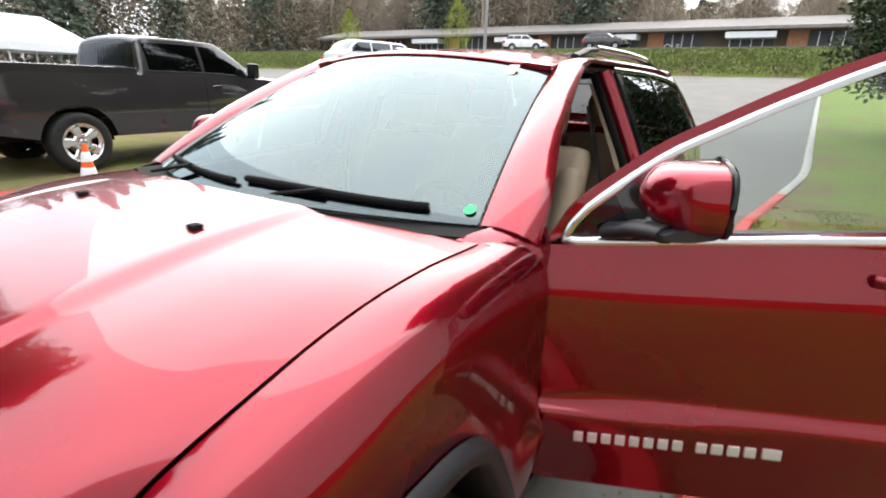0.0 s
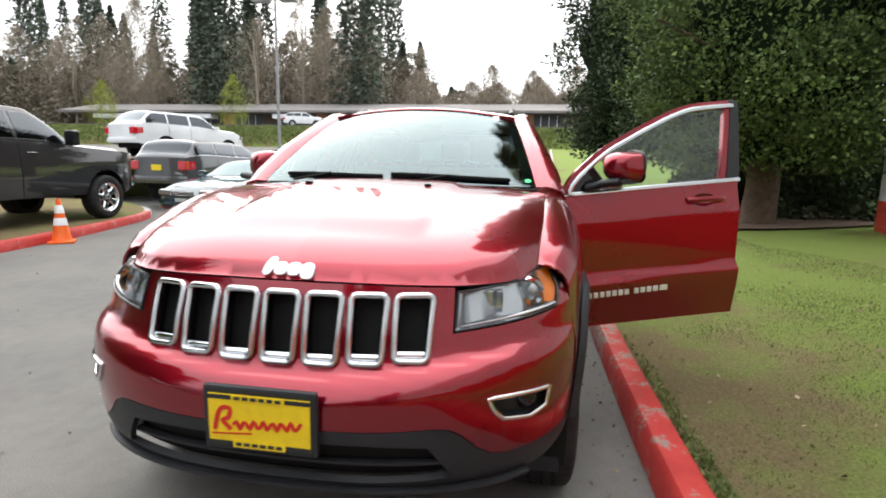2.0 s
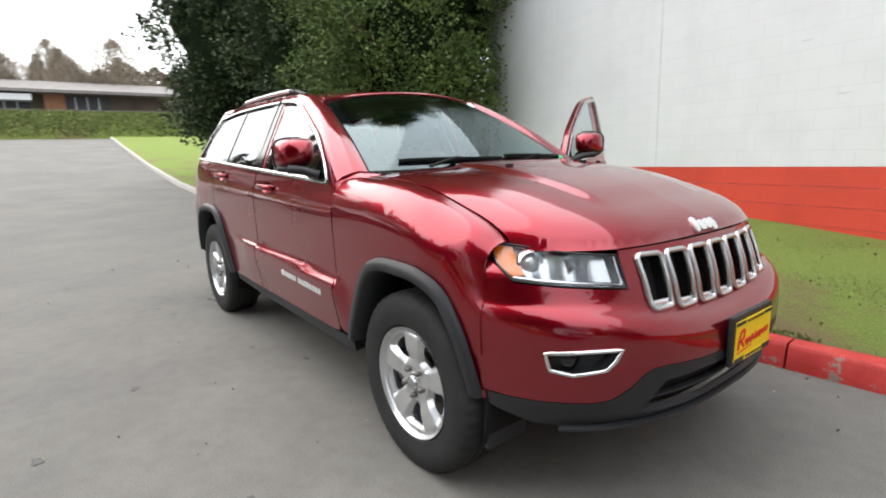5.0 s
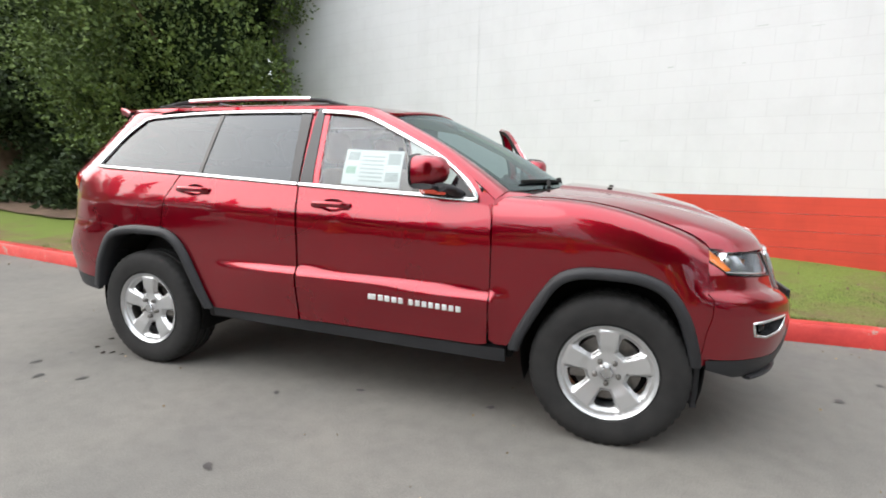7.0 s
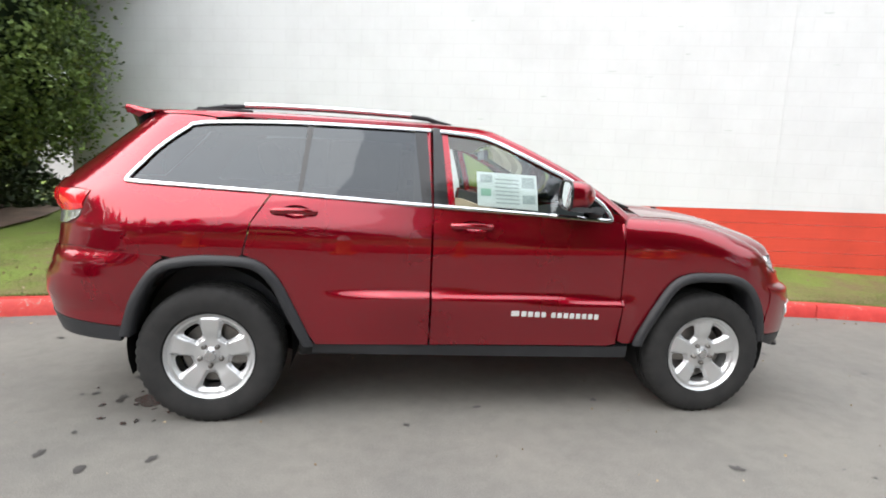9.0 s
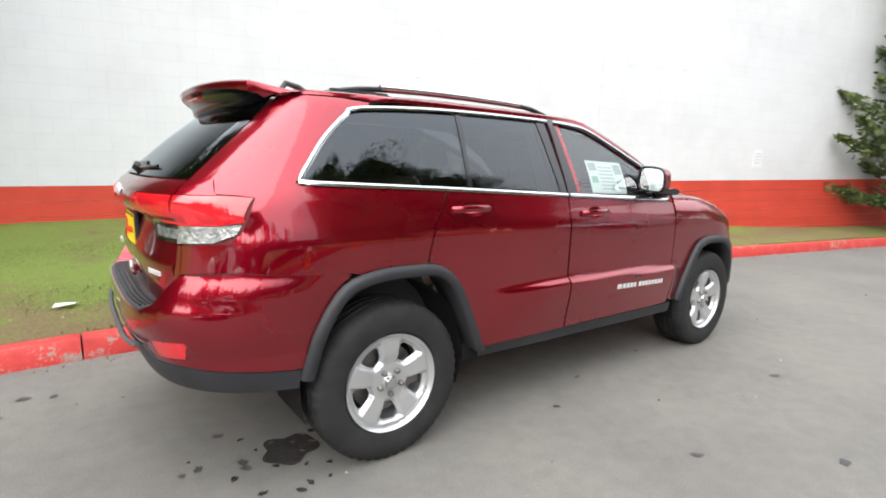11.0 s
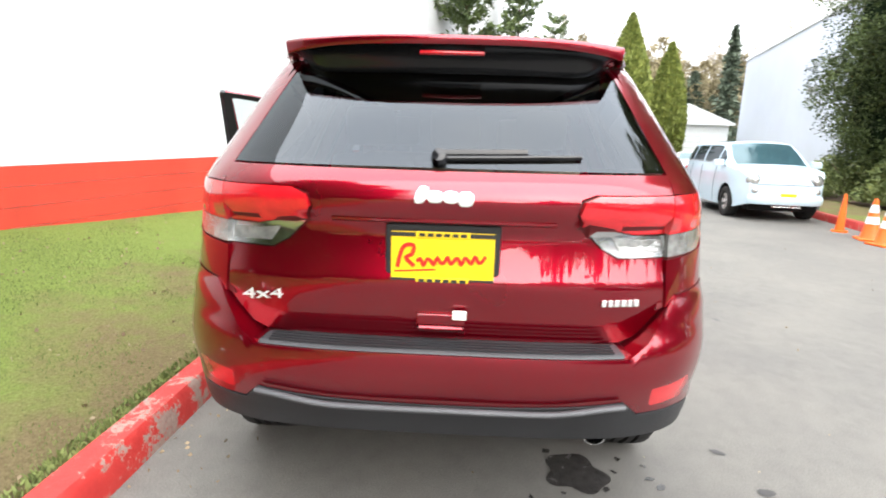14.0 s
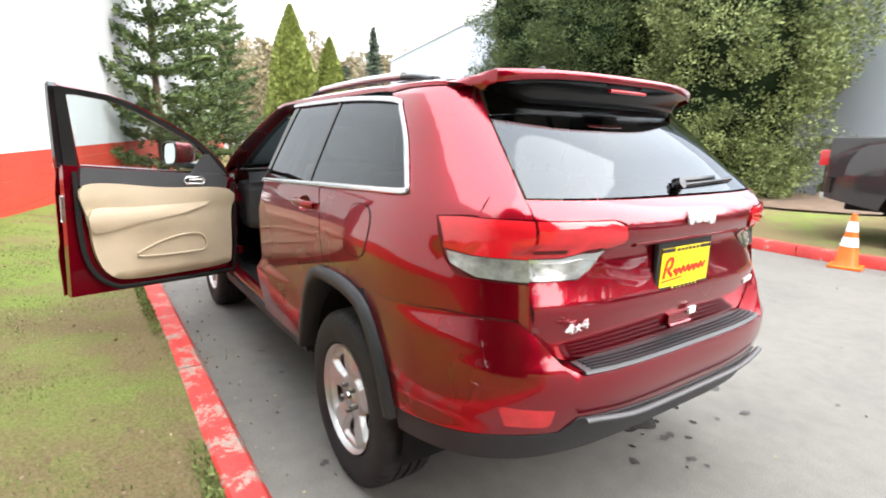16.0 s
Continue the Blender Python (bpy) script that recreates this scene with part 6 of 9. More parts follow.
for sd in (1, -1):
    panel("pillar_foot", [(0.775, 1.168), (0.866, 1.085), (0.866, 1.16), (0.875, 1.205), (0.84, 1.222), (0.79, 1.226)], lambda x, z: side(x, z, sd, -0.008), RED, car, step=0.03, thick=0.006)
    loft("cowl_side", [[(0.862, sd * 0.912, 1.165), (0.866, sd * 0.895, 1.195), (0.87, sd * 0.85, 1.222), (0.885, sd * 0.79, 1.232)], [(0.90, sd * 0.885, 1.16), (0.91, sd * 0.865, 1.19), (0.935, sd * 0.82, 1.215), (0.97, sd * 0.765, 1.226)], [(0.96, sd * 0.86, 1.14), (0.97, sd * 0.84, 1.17), (1.0, sd * 0.80, 1.200), (1.03, sd * 0.75, 1.218)]], RED, car)
    panel("wing_corner", [(1.78, 0.76), (1.895, 0.80), (1.895, 0.47), (1.862, 0.45), (1.845, 0.54), (1.80, 0.69)], lambda x, z: side(x, z, sd, -0.005), RED, car, step=0.03, thick=0.006)

# ---- roof rails ----
for s in (1, -1):
    zr = lambda x: roof_z(x, 0.57)
    pts = [(-0.15, zr(-0.15) + 0.008), (-0.24, zr(-0.24) + 0.022), (-0.36, zr(-0.36) + 0.036), (-0.9, zr(-0.9) + 0.040), (-1.34, zr(-1.34) + 0.038), (-1.5, zr(-1.5) + 0.028), (-1.62, zr(-1.62) + 0.006)]
    line = smooth_line([(x, s * 0.57, z) for x, z in pts], 0.05)
    rail = bar("roof_rail", line, 0.040, 0.026, BLACKPLASTIC, car, "roof rail with a bright middle")
    bar("rail_cap", [p + np.array([0, s * 0.004, 0.006]) for p in line if -1.40 < p[0] < -0.36], 0.040, 0.034, SATIN, rail, "bright rail cap")
    for x0, x1 in ((-0.17, -0.38), (-1.30, -1.60)):
        bm = bmesh.new()
        box(bm, (x1, s * 0.57 - 0.018, zr(x1) - 0.012), (x0, s * 0.57 + 0.018, zr(x0) + 0.020), 0.008)
        part("rail_foot", bm, BLACKPLASTIC, rail)

# ---- wheels ----
def tyre_mesh(R, w):
    """Tread with rib grooves and notched shoulders; about the y axis later."""
    seg = 144
    prof = []
    for r, h, notch in ((R - 0.150, -w * 0.42, 0), (R - 0.135, -w * 0.49, 0), (R - 0.09, -w * 0.53, 0), (R - 0.05, -w * 0.525, 0), (R - 0.022, -w * 0.49, 0.012), (R - 0.006, -w * 0.43, 0.014), (R, -w * 0.30, 0.012), (R, -w * 0.22, 0), (R - 0.010, -w * 0.21, 0), (R - 0.010, -w * 0.16, 0), (R + 0.001, -w * 0.15, 0.008), (R + 0.001, -0.012, 0), (R - 0.010, -0.010, 0), (R - 0.010, 0.010, 0), (R + 0.001, 0.012, 0), (R + 0.001, w * 0.15, 0.008), (R - 0.010, w * 0.16, 0), (R - 0.010, w * 0.21, 0), (R, w * 0.22, 0), (R, w * 0.30, 0.012), (R - 0.006, w * 0.43, 0.014), (R - 0.022, w * 0.49, 0.012), (R - 0.05, w * 0.525, 0), (R - 0.09, w * 0.53, 0), (R - 0.135, w * 0.49, 0), (R - 0.150, w * 0.42, 0)):
        prof.append((r, h, notch))
    v, f = [], []
    for r, h, k in prof:
        for j in range(seg):
            a = 2 * math.pi * j / seg
            rr = r - (0.5 * k if j % 3 == 0 else 0)
            v.append((rr * math.cos(a), rr * math.sin(a), h))
    m = len(prof)
    for i in range(m - 1):
        for j in range(seg):
            l = (j + 1) % seg
            f.append((i * seg + j, i * seg + l, (i + 1) * seg + l, (i + 1) * seg + j))
    return v, f


def wheel_face(R, spokes=5, phase=0.0):
    """A disc with window openings between broad flat spokes, chamfered into the windows; z towards the outside."""
    outer = [(R * math.cos(t), R * math.sin(t)) for t in np.linspace(0, 2 * math.pi, 72, endpoint=False)]
    wins = []
    for k in range(spokes):
        a = 2 * math.pi * k / spokes + phase
        w = []
        for r, d in ((0.47, -0.17), (0.455, 0.0), (0.47, 0.17), (0.53, 0.235), (0.68, 0.275), (0.76, 0.28), (0.80, 0.22), (0.81, 0.0), (0.80, -0.22), (0.76, -0.28), (0.68, -0.275), (0.53, -0.235)):
            w.append((r * R * math.cos(a + d), r * R * math.sin(a + d)))
        wins.append([tuple(p) for p in smooth_line(w, 0.02, True)])
    step = 2 * math.pi / spokes
    level = profile([0, 0.15, 0.19, 0.36, 0.6, 0.86, 0.92, 0.955, 1.0], [0.000, 0.000, -0.010, -0.012, 0.000, 0.004, -0.004, 0.003, 0.002])

    def dish(x, y):
        r = math.hypot(x, y) / R
        da = abs((math.atan2(y, x) - phase + step / 2) % step - step / 2)
        d = max(da / float(np.interp(r, [0.45, 0.80], [0.215, 0.285])), abs(r - 0.635) / 0.18)
        return (x, y, level(r) - 0.026 * ease(1.42, 1.02, d))

    return outer, wins, dish


def build_wheel(name, parent, R, w, rim_r, alloy, at, s, tyre_label="black tyre", steer=0.0, phase=0.0):
    """A wheel at its hub's middle, outside towards y * s."""
    out = Matrix.Rotation(radians(-90 * s), 4, "X")
    place = Matrix.Translation(at) @ Matrix.Rotation(radians(steer), 4, "Z") @ out
    o, wins, dish = wheel_face(rim_r, 5, phase)
    off = Matrix.Translation((0, 0, w * 0.5 - 0.022))
    rim = panel(name, o, dish, alloy, parent, holes=wins, step=0.010 if R < 0.40 and parent is car else 0.016, thick=0.022, inward=(0, 0, -5), label="five-spoke silver alloy wheel", m=off)
    rim.matrix_basis = place
    v, f = tyre_mesh(R, w)
    t = make("tyre", v, f, RUBBER, rim, tyre_label)
    sharp_by_angle(t, 35)
    lathe("rim_barrel", [(rim_r, w * 0.49), (rim_r - 0.006, w * 0.47), (rim_r - 0.018, w * 0.38), (rim_r - 0.024, 0.0), (rim_r - 0.02, -w * 0.4), (rim_r + 0.005, -w * 0.48)], alloy, rim, None, 64)
    lathe("hub_cap", [(0.0, w * 0.5 - 0.008), (0.026, w * 0.5 - 0.010), (0.032, w * 0.5 - 0.020), (0.033, w * 0.5 - 0.04)], SATIN, rim, None, 28)
    for k in range(5):
        a = 2 * math.pi * k / 5 + phase
        lathe("wheel_nut", [(0.0, 0.020), (0.008, 0.019), (0.0125, 0.012), (0.0135, -0.012)], STEEL, rim, Matrix.Translation((0.0585 * math.cos(a), 0.0585 * math.sin(a), w * 0.5 - 0.026)), 10)
    lathe("brake_disc", [(0.0, 0.02), (0.075, 0.02), (0.08, 0.0), (0.165, 0.0), (0.165, -0.028), (0.0, -0.028)], STEEL, rim, Matrix.Translation((0, 0, w * 0.12)), 40)
    # added black disc closes the hollow rim, standing for the shade behind the spokes
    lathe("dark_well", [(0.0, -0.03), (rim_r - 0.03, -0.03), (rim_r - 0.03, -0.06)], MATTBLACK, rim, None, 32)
    return rim


for cx, y in ((AXF, 1), (AXF, -1), (AXR, 1), (AXR, -1)):
    w = build_wheel("wheel", car, 0.383, 0.245, 0.236, ALLOY, (cx, y * 0.803, 0.376), y, phase=radians(90 * y))
    bm = bmesh.new()
    box(bm, (-0.05, -0.06, -0.03), (0.05, 0.06, 0.03), 0.012, Matrix.Translation((-0.135 if cx > 0 else 0.135, 0, 0.03)))
    part("brake_caliper", bm, STEEL, w)

# ---- underside and cabin ----
bm = bmesh.new()
box(bm, (-1.25, -0.52, 0.30), (1.25, 0.52, 0.44), 0.03)
box(bm, (-2.1, -0.50, 0.42), (2.15, 0.50, 0.52), 0.03)
box(bm, (-1.0, -0.86, 0.36), (0.98, 0.86, 0.46), 0.02)
box(bm, (-2.16, -0.66, 0.46), (-1.92, 0.66, 0.58), 0.02)
part("underbody", bm, MATTBLACK, car)
bm = bmesh.new()
box(bm, (1.0, -0.60, 0.44), (1.98, 0.60, 0.88), 0.02)
part("engine_bay", bm, MATTBLACK, car)
bm = bmesh.new()
box(bm, (-2.05, -0.62, 0.46), (-1.0, 0.62, 0.86), 0.02)
part("load_floor", bm, DASHGREY, car)
bm = bmesh.new()
box(bm, (0.62, -0.78, 0.78), (1.0, 0.78, 1.14), 0.06)
part("dashboard", bm, DASHGREY, car, "dark dashboard")
panel("dash_top", [(0.62, -0.76), (1.08, -0.66), (1.10, 0.0), (1.08, 0.66), (0.62, 0.76)], lambda x, y: (x, y, 1.155 + 0.06 * ease(0.62, 1.05, x) - 0.02 * y * y), DASHGREY, car, step=0.12, thick=0.02)
sw = Matrix.Translation((0.44, 0.38, 1.06)) @ Matrix.Rotation(radians(-66), 4, "Y")
ring = [tuple(sw @ Vector((0.185 * math.cos(a), 0.185 * math.sin(a), 0))) for a in np.linspace(0, 2 * math.pi, 32, endpoint=False)]
whl = bar("steering_wheel", ring, 0.032, 0.032, DASHGREY, car, "dark steering wheel", closed=True)
bm = bmesh.new()
box(bm, (-0.07, -0.07, -0.03), (0.07, 0.07, 0.03), 0.03, sw)
box(bm, (-0.02, -0.18, -0.012), (0.02, 0.18, 0.012), 0.006, sw)
part("steering_hub", bm, DASHGREY, whl)


def seat(x, y, back_x, width, parent, name, label):
    """A padded seat: cushion, back, head restraint."""
    def pad(nm, lo, hi, m, par, bev=0.05, mt=BEIGE):
        bm = bmesh.new()
        box(bm, lo, hi, bev, m)
        ob = part(nm, bm, mt, par, smooth=True)
        return ob
    root = pad(name, (-0.26, -width / 2, 0.62), (0.26, width / 2, 0.78), Matrix.Translation((x, y, 0)), parent)
    tagged(root, label)
    lean = Matrix.Translation((back_x, y, 0.72)) @ Matrix.Rotation(radians(-16), 4, "Y")
    pad("seat_back", (-0.08, -width / 2, 0.0), (0.07, width / 2, 0.62), lean, root, 0.055)
    for sgn in (1, -1):
        pad("side_bolster", (-0.05, sgn * width * 0.40 - 0.05, 0.05), (0.11, sgn * width * 0.40 + 0.05, 0.52), lean, root, 0.045)
    pad("head_restraint", (-0.05, -0.125, 0.665), (0.06, 0.125, 0.86), lean, root, 0.05)
    for sgn in (1, -1):
        bar("restraint_post", [tuple(lean @ Vector((0, sgn * 0.06, 0.58))), tuple(lean @ Vector((0, sgn * 0.06, 0.70)))], 0.012, 0.012, CHROME, root)
    return root


seat(0.12, 0.38, -0.12, 0.52, car, "driver_seat", "beige leather front seat")
seat(0.12, -0.38, -0.12, 0.52, car, "passenger_seat", "beige leather front seat")
for y in (0.42, 0.0, -0.42):
    seat(-0.78, y, -1.02, 0.42, car, "rear_seat", "beige leather rear seat")
for s in (1, -1):
    # body frame round the front door's opening
    jamb = smooth_line([(-0.30, 1.64), (-0.29, 1.2), (-0.285, 0.70), (-0.27, 0.52), (-0.15, 0.46), (0.60, 0.45), (0.80, 0.48), (0.86, 0.70), (0.87, 1.0), (0.87, 1.16)], 0.05)
    bar("door_frame", [(x, s * (half_width(z) - 0.055), z) for x, z in jamb], 0.075, 0.08, RED, car, "painted door opening frame", flat=(0, s, 0), sides=8)
    bar("frame_seal", [(x * 0.985 + 0.012, s * (half_width(z) - 0.085), z) for x, z in jamb], 0.05, 0.05, MATTBLACK, car, "black opening seal", flat=(0, s, 0))
    panel("pillar_trim", [(-0.40, 0.60), (-0.24, 0.60), (-0.25, 1.15), (-0.29, 1.60), (-0.37, 1.60)], lambda x, z: (x, s * (half_width(z) - 0.11), z), BEIGE, car, step=0.1, thick=0.02, label="beige centre pillar trim")
    bar("seat_belt", [(-0.30, s * 0.60, 1.50), (-0.28, s * 0.72, 1.1), (-0.24, s * 0.74, 0.62)], 0.045, 0.003, DASHGREY, car, flat=(0, s, 0), sides=4)
panel("headlining", [(0.22, -0.58), (0.22, 0.58), (-1.76, 0.58), (-1.76, -0.58)], lambda x, y: (x, y, roof_z(x, y) - 0.035), BEIGE, car, step=0.2, thick=0.008)
bm = bmesh.new()
box(bm, (0.17, -0.12, 1.53), (0.20, 0.12, 1.60), 0.012)
part("inside_mirror", bm, GLOSSBLACK, car, "dark inside mirror")
# screen wipers at the foot of the windscreen
for y0, y1 in ((0.62, 0.02), (-0.02, -0.60)):
    pts = [screen(y, 0.045 + 0.02 * math.sin(3 * (y - y0)) ** 2) for y in np.linspace(y0, y1, 9)]
    wp = bar("screen_wiper", [(x + 0.006, y, z + 0.010) for x, y, z in pts], 0.018, 0.022, MATTBLACK, car, "black windscreen wiper")
    bar("wiper_arm", [(1.10 - 0.02, y1 + 0.10, 1.247), (pts[4][0] + 0.014, pts[4][1], pts[4][2] + 0.018)], 0.022, 0.014, MATTBLACK, wp)
panel("cowl", [(1.168 - 0.17 * (y / 0.79) ** 2, y) for y in np.linspace(-0.76, 0.76, 15)] + [(1.09 - 0.20 * (y / 0.745) ** 2, y) for y in np.linspace(0.76, -0.76, 15)], lambda x, y: (x, y, 1.222), MATTBLACK, car, step=0.08, thick=0.01, label="black cowl grille")
bar("roof_header", [tuple(np.array(screen(y, 1.0)) + np.array([-0.012, 0, 0.006])) for y in np.linspace(-0.745, 0.745, 31)], 0.045, 0.016, RED, car, "front edge of the roof", flat=(0.3, 0, 1))
# inspection sticker and window sheet
p = screen(0.715, 0.055)
nrm = (Vector(screen(0.715, 0.155)) - Vector(p)).cross(Vector((0, 1, 0))).normalized()
if nrm.x < 0:
    nrm = -nrm
lathe("round_sticker", [(0.0, 0.0015), (0.018, 0.001)], GREENDOT, car, Matrix.Translation(Vector(p) + nrm * 0.004) @ nrm.to_track_quat("Z", "Y").to_matrix().to_4x4(), 20, "round green sticker")
box_part("screen_label", (-0.03, -0.02, 0), (0.03, 0.02, 0.001), PAPER, car, "white screen label", 0, Matrix.Translation(Vector(screen(0.60, 0.93)) + nrm * 0.004) @ nrm.to_track_quat("Z", "Y").to_matrix().to_4x4() @ Matrix.Rotation(radians(90), 4, "Z"))
rdoor = [o for o in car.children if o.name.startswith("front_door") and o.get("label", "").startswith("closed")][0]
sheet = panel("window_sheet", [(-0.02, 1.242), (0.335, 1.226), (0.335, 1.425), (-0.02, 1.435)], lambda x, z: side(x, z, -1, -0.016), PAPER, rdoor, step=0.1, thick=0.001, label="printed price sheet inside the window")
for x0, x1, z0, z1, mt in ((0.0, 0.07, 1.375, 1.42, PAPERGREY), (0.245, 0.32, 1.35, 1.41, PAPERGREY), (0.245, 0.32, 1.26, 1.31, PAPERGREY), (0.0, 0.06, 1.30, 1.34, PAPERGREEN)):
    panel("sheet_print", [(x0, z0), (x1, z0), (x1, z1), (x0, z1)], lambda x, z: side(x, z, -1, -0.0148), mt, sheet, step=0.1, thick=0.0008, label="printed block")
for k in range(7):
    z = 1.26 + 0.022 * k
    panel("print_line", [(0.085, z), (0.225, z - 0.004), (0.225, z + 0.003), (0.085, z + 0.007)], lambda x, zz: side(x, zz, -1, -0.0148), PAPERGREY, sheet, step=0.2, thick=0.0008, label="grey printed line")

# ---- other parked vehicles ----
def vehicle(name, label, at, turn, L, W, H, wb, front, R, color, sill, belt_z, hood_z0, tops, glass_pts, lamp="front", roofw=0.78, deck=None, group="", plate=None, tint=None, bed=None, z=0.0, rim=0.66):
    """A parked vehicle, nose to +x of its own frame, the middle of its wheels at the origin.
    tops: (x, z) along the shoulder from nose to tail; glass_pts: (x_foot, x_head) of screen and tail, and roof height."""
    root = thing(name, label, "pickup" if bed else "car", (*at, z), turn, group)
    tint = tint or TINTGLASS
    xf, xr = wb / 2 + front, wb / 2 + front - L
    w = W / 2
    tops = sorted(map(tuple, smooth_line(tops, 0.12)))
    tx, tz = [p[0] for p in tops], [p[1] for p in tops]
    shoulder = lambda x: float(np.interp(x, tx, tz))

    def yw(x, zz):
        e = max(0.0, (x - (xf - 0.75)) / 0.75) if x > 0 else max(0.0, ((xr + 0.6) - x) / 0.6)
        t = (zz - sill) / (belt_z - sill + 1e-6)
        return w * (1 - (0.24 if x > 0 else 0.16) * e**2.6) * (1 - 0.05 * (t - 0.45) ** 2 * 2 - 0.02 * max(0, t - 0.8) * 5 * 0.2)

    fx, hx, hx2, rx, zr = glass_pts
    line = [(xf, shoulder(xf) + 0.01), (xf - 0.25, shoulder(xf - 0.25) + 0.045), ((fx + xf) / 2, shoulder((fx + xf) / 2) + 0.07), (fx, shoulder(fx) + 0.07)]
    za, zb = shoulder(fx) + 0.07, shoulder(rx) + 0.05
    line += [(fx + (hx - fx) * k, za + (zr - 0.05 - za) * k) for k in (0.12, 0.5, 0.88)] + [(hx - 0.12, zr - 0.015), ((hx + hx2) / 2, zr), (hx2 + 0.10, zr - 0.02)]
    line += [(rx + (hx2 - rx) * k, zb + (zr - 0.06 - zb) * k) for k in (0.9, 0.5, 0.1)] + [(rx - 0.05, zb)]
    if not bed and rx - xr > 0.25:
        line += [((rx + xr) / 2, shoulder((rx + xr) / 2) + 0.05), (xr + 0.08, shoulder(xr + 0.08) + 0.035)]
    line = sorted(line + [(rx - 0.06, zb - 0.01) if bed else (xr, shoulder(xr) + 0.005)])
    line = [p for k, p in enumerate(line) if k == 0 or p[0] - line[k - 1][0] > 0.008]
    top_at = profile([p[0] for p in line], [p[1] for p in line])

    def upper(x, v, s, proud=0.0):
        """All above the shoulder: v from the shoulder, over the edge of the roof at one half, to the middle line at one."""
        zs, zt = shoulder(x), top_at(x)
        h = max(0.005, zt - zs)
        k = ease(0.08, 0.36, h)
        ys = yw(x, zs)
        ye = ys * (0.90 * (1 - k) + k * (1 - (1 - roofw) * min(1.0, h / (zr - belt_z))))
        ze = zt - (0.055 * k + 0.40 * h * (1 - k))
        if v < 0.5:
            q = v / 0.5
            return (x, s * (ys + (ye - ys) * q + 0.018 * k * math.sin(math.pi * q) + proud), zs + (ze - zs) * q + 0.3 * proud)
        q = (v - 0.5) / 0.5
        return (x + (0.4 * proud if x > 0 else -0.4 * proud), s * ye * (1 - q), ze + (zt - ze) * (1 - (1 - q) ** 2.4) + proud)

    xs = np.unique(np.concatenate([np.linspace(rx - 0.06 if bed else xr, xf, 44), [p[0] for p in line]]))
    vs = [0.0, 0.06, 0.15, 0.25, 0.35, 0.44, 0.48, 0.5, 0.53, 0.58, 0.66, 0.76, 0.88, 1.0]
    loft("upper_body", [[upper(x, v, 1) for v in vs] + [upper(x, v, -1) for v in vs[-2::-1]] for x in xs], color, root, "bonnet, pillars and roof in one skin")
    if bed:
        loft("cab_back", [[upper(rx - 0.06, v, 1) for v in vs] + [upper(rx - 0.06, v, -1) for v in vs[-2::-1]], [(rx - 0.055, y, 1.15) for y in np.linspace(w - 0.06, -w + 0.06, 2 * len(vs) - 1)]], color, root)
    for s in (1, -1):
        poly = [(xf, sill + 0.12)]
        for cx in (wb / 2, -wb / 2):
            ra = R + (0.075 if not bed else 0.11)
            poly += [(cx + ra * math.cos(t), max(sill, R + ra * math.sin(t))) for t in np.linspace(-0.25, math.pi + 0.25, 15)]
        poly += [(xr, sill + 0.14)] + [(x, shoulder(x)) for x in np.linspace(xr, xf, 40)]
        panel("body_side", poly, lambda x, zz, s=s: (x, s * yw(x, zz), zz), color, root, step=0.11, thick=0.02, inward=(0, 0, 0.7))
        for cx in (wb / 2, -wb / 2):
            a = np.linspace(0, math.pi, 12)
            loft("wheel_housing", [[(cx + (R + 0.06) * math.cos(t), s * y, R + (R + 0.06) * math.sin(t)) for t in a] for y in (w - 0.06, w - 0.32)] + [[(cx, s * (w - 0.32), R)] * 12], MATTBLACK, root)
            wl = wheel_set(root, R, rim, (cx, s * (w - 0.13), R), s)
        # side panes and door gaps
        x0, x1 = fx - 0.10, rx + 0.10
        for a, b in PANES[name]:
            fa, fb = x0 + (x1 - x0) * a, x0 + (x1 - x0) * b
            pn = panel("side_pane", [(fa, 0.07), (fa, 0.43), (fb, 0.43), (fb, 0.07)], lambda x, v, s=s: upper(x, v, s, 0.006), tint, root, step=0.12, thick=0.0, inward=(0, 0, 0.8))
            pn.visible_shadow = False
            if a > 0.1:
                xa = fa + 0.03
                bar("door_gap", [(xa, s * (yw(xa, zz) + 0.002), zz) for zz in np.linspace(sill + 0.05, shoulder(xa) - 0.02, 5)], 0.012, 0.006, MATTBLACK, root, sides=4)
                hxx = xa + 0.14
                bar("door_handle", [(hxx, s * (yw(hxx, belt_z - 0.1) + 0.008), belt_z - 0.12), (hxx + 0.16, s * (yw(hxx, belt_z - 0.1) + 0.026), belt_z - 0.115)], 0.03, 0.02, CHROME if bed else color, root)
        bar("window_line", [upper(x, 0.055, s, 0.006) for x in np.linspace(x0, x1, 14)], 0.02, 0.014, GLOSSBLACK if bed else SATIN, root, flat=(0, s, 0))
        # door mirror
        mx = fx - 0.28
        bm = bmesh.new()
        box(bm, (mx - 0.06, s * (w + 0.10) - 0.10, belt_z + 0.03), (mx + 0.08, s * (w + 0.10) + 0.10, belt_z + (0.30 if bed else 0.17)), 0.03)
        part("door_mirror", bm, GLOSSBLACK if bed else color, root)
        # lamps
        fl = (xf - 0.30, xf - 0.02, hood_z0 - 0.20, hood_z0 - 0.04) if bed or H > 1.6 else (xf - 0.34, xf - 0.02, hood_z0 - 0.19, hood_z0 - 0.075)
        lampc = lambda x, zz: (x, s * (yw(x, zz) + 0.004), zz)
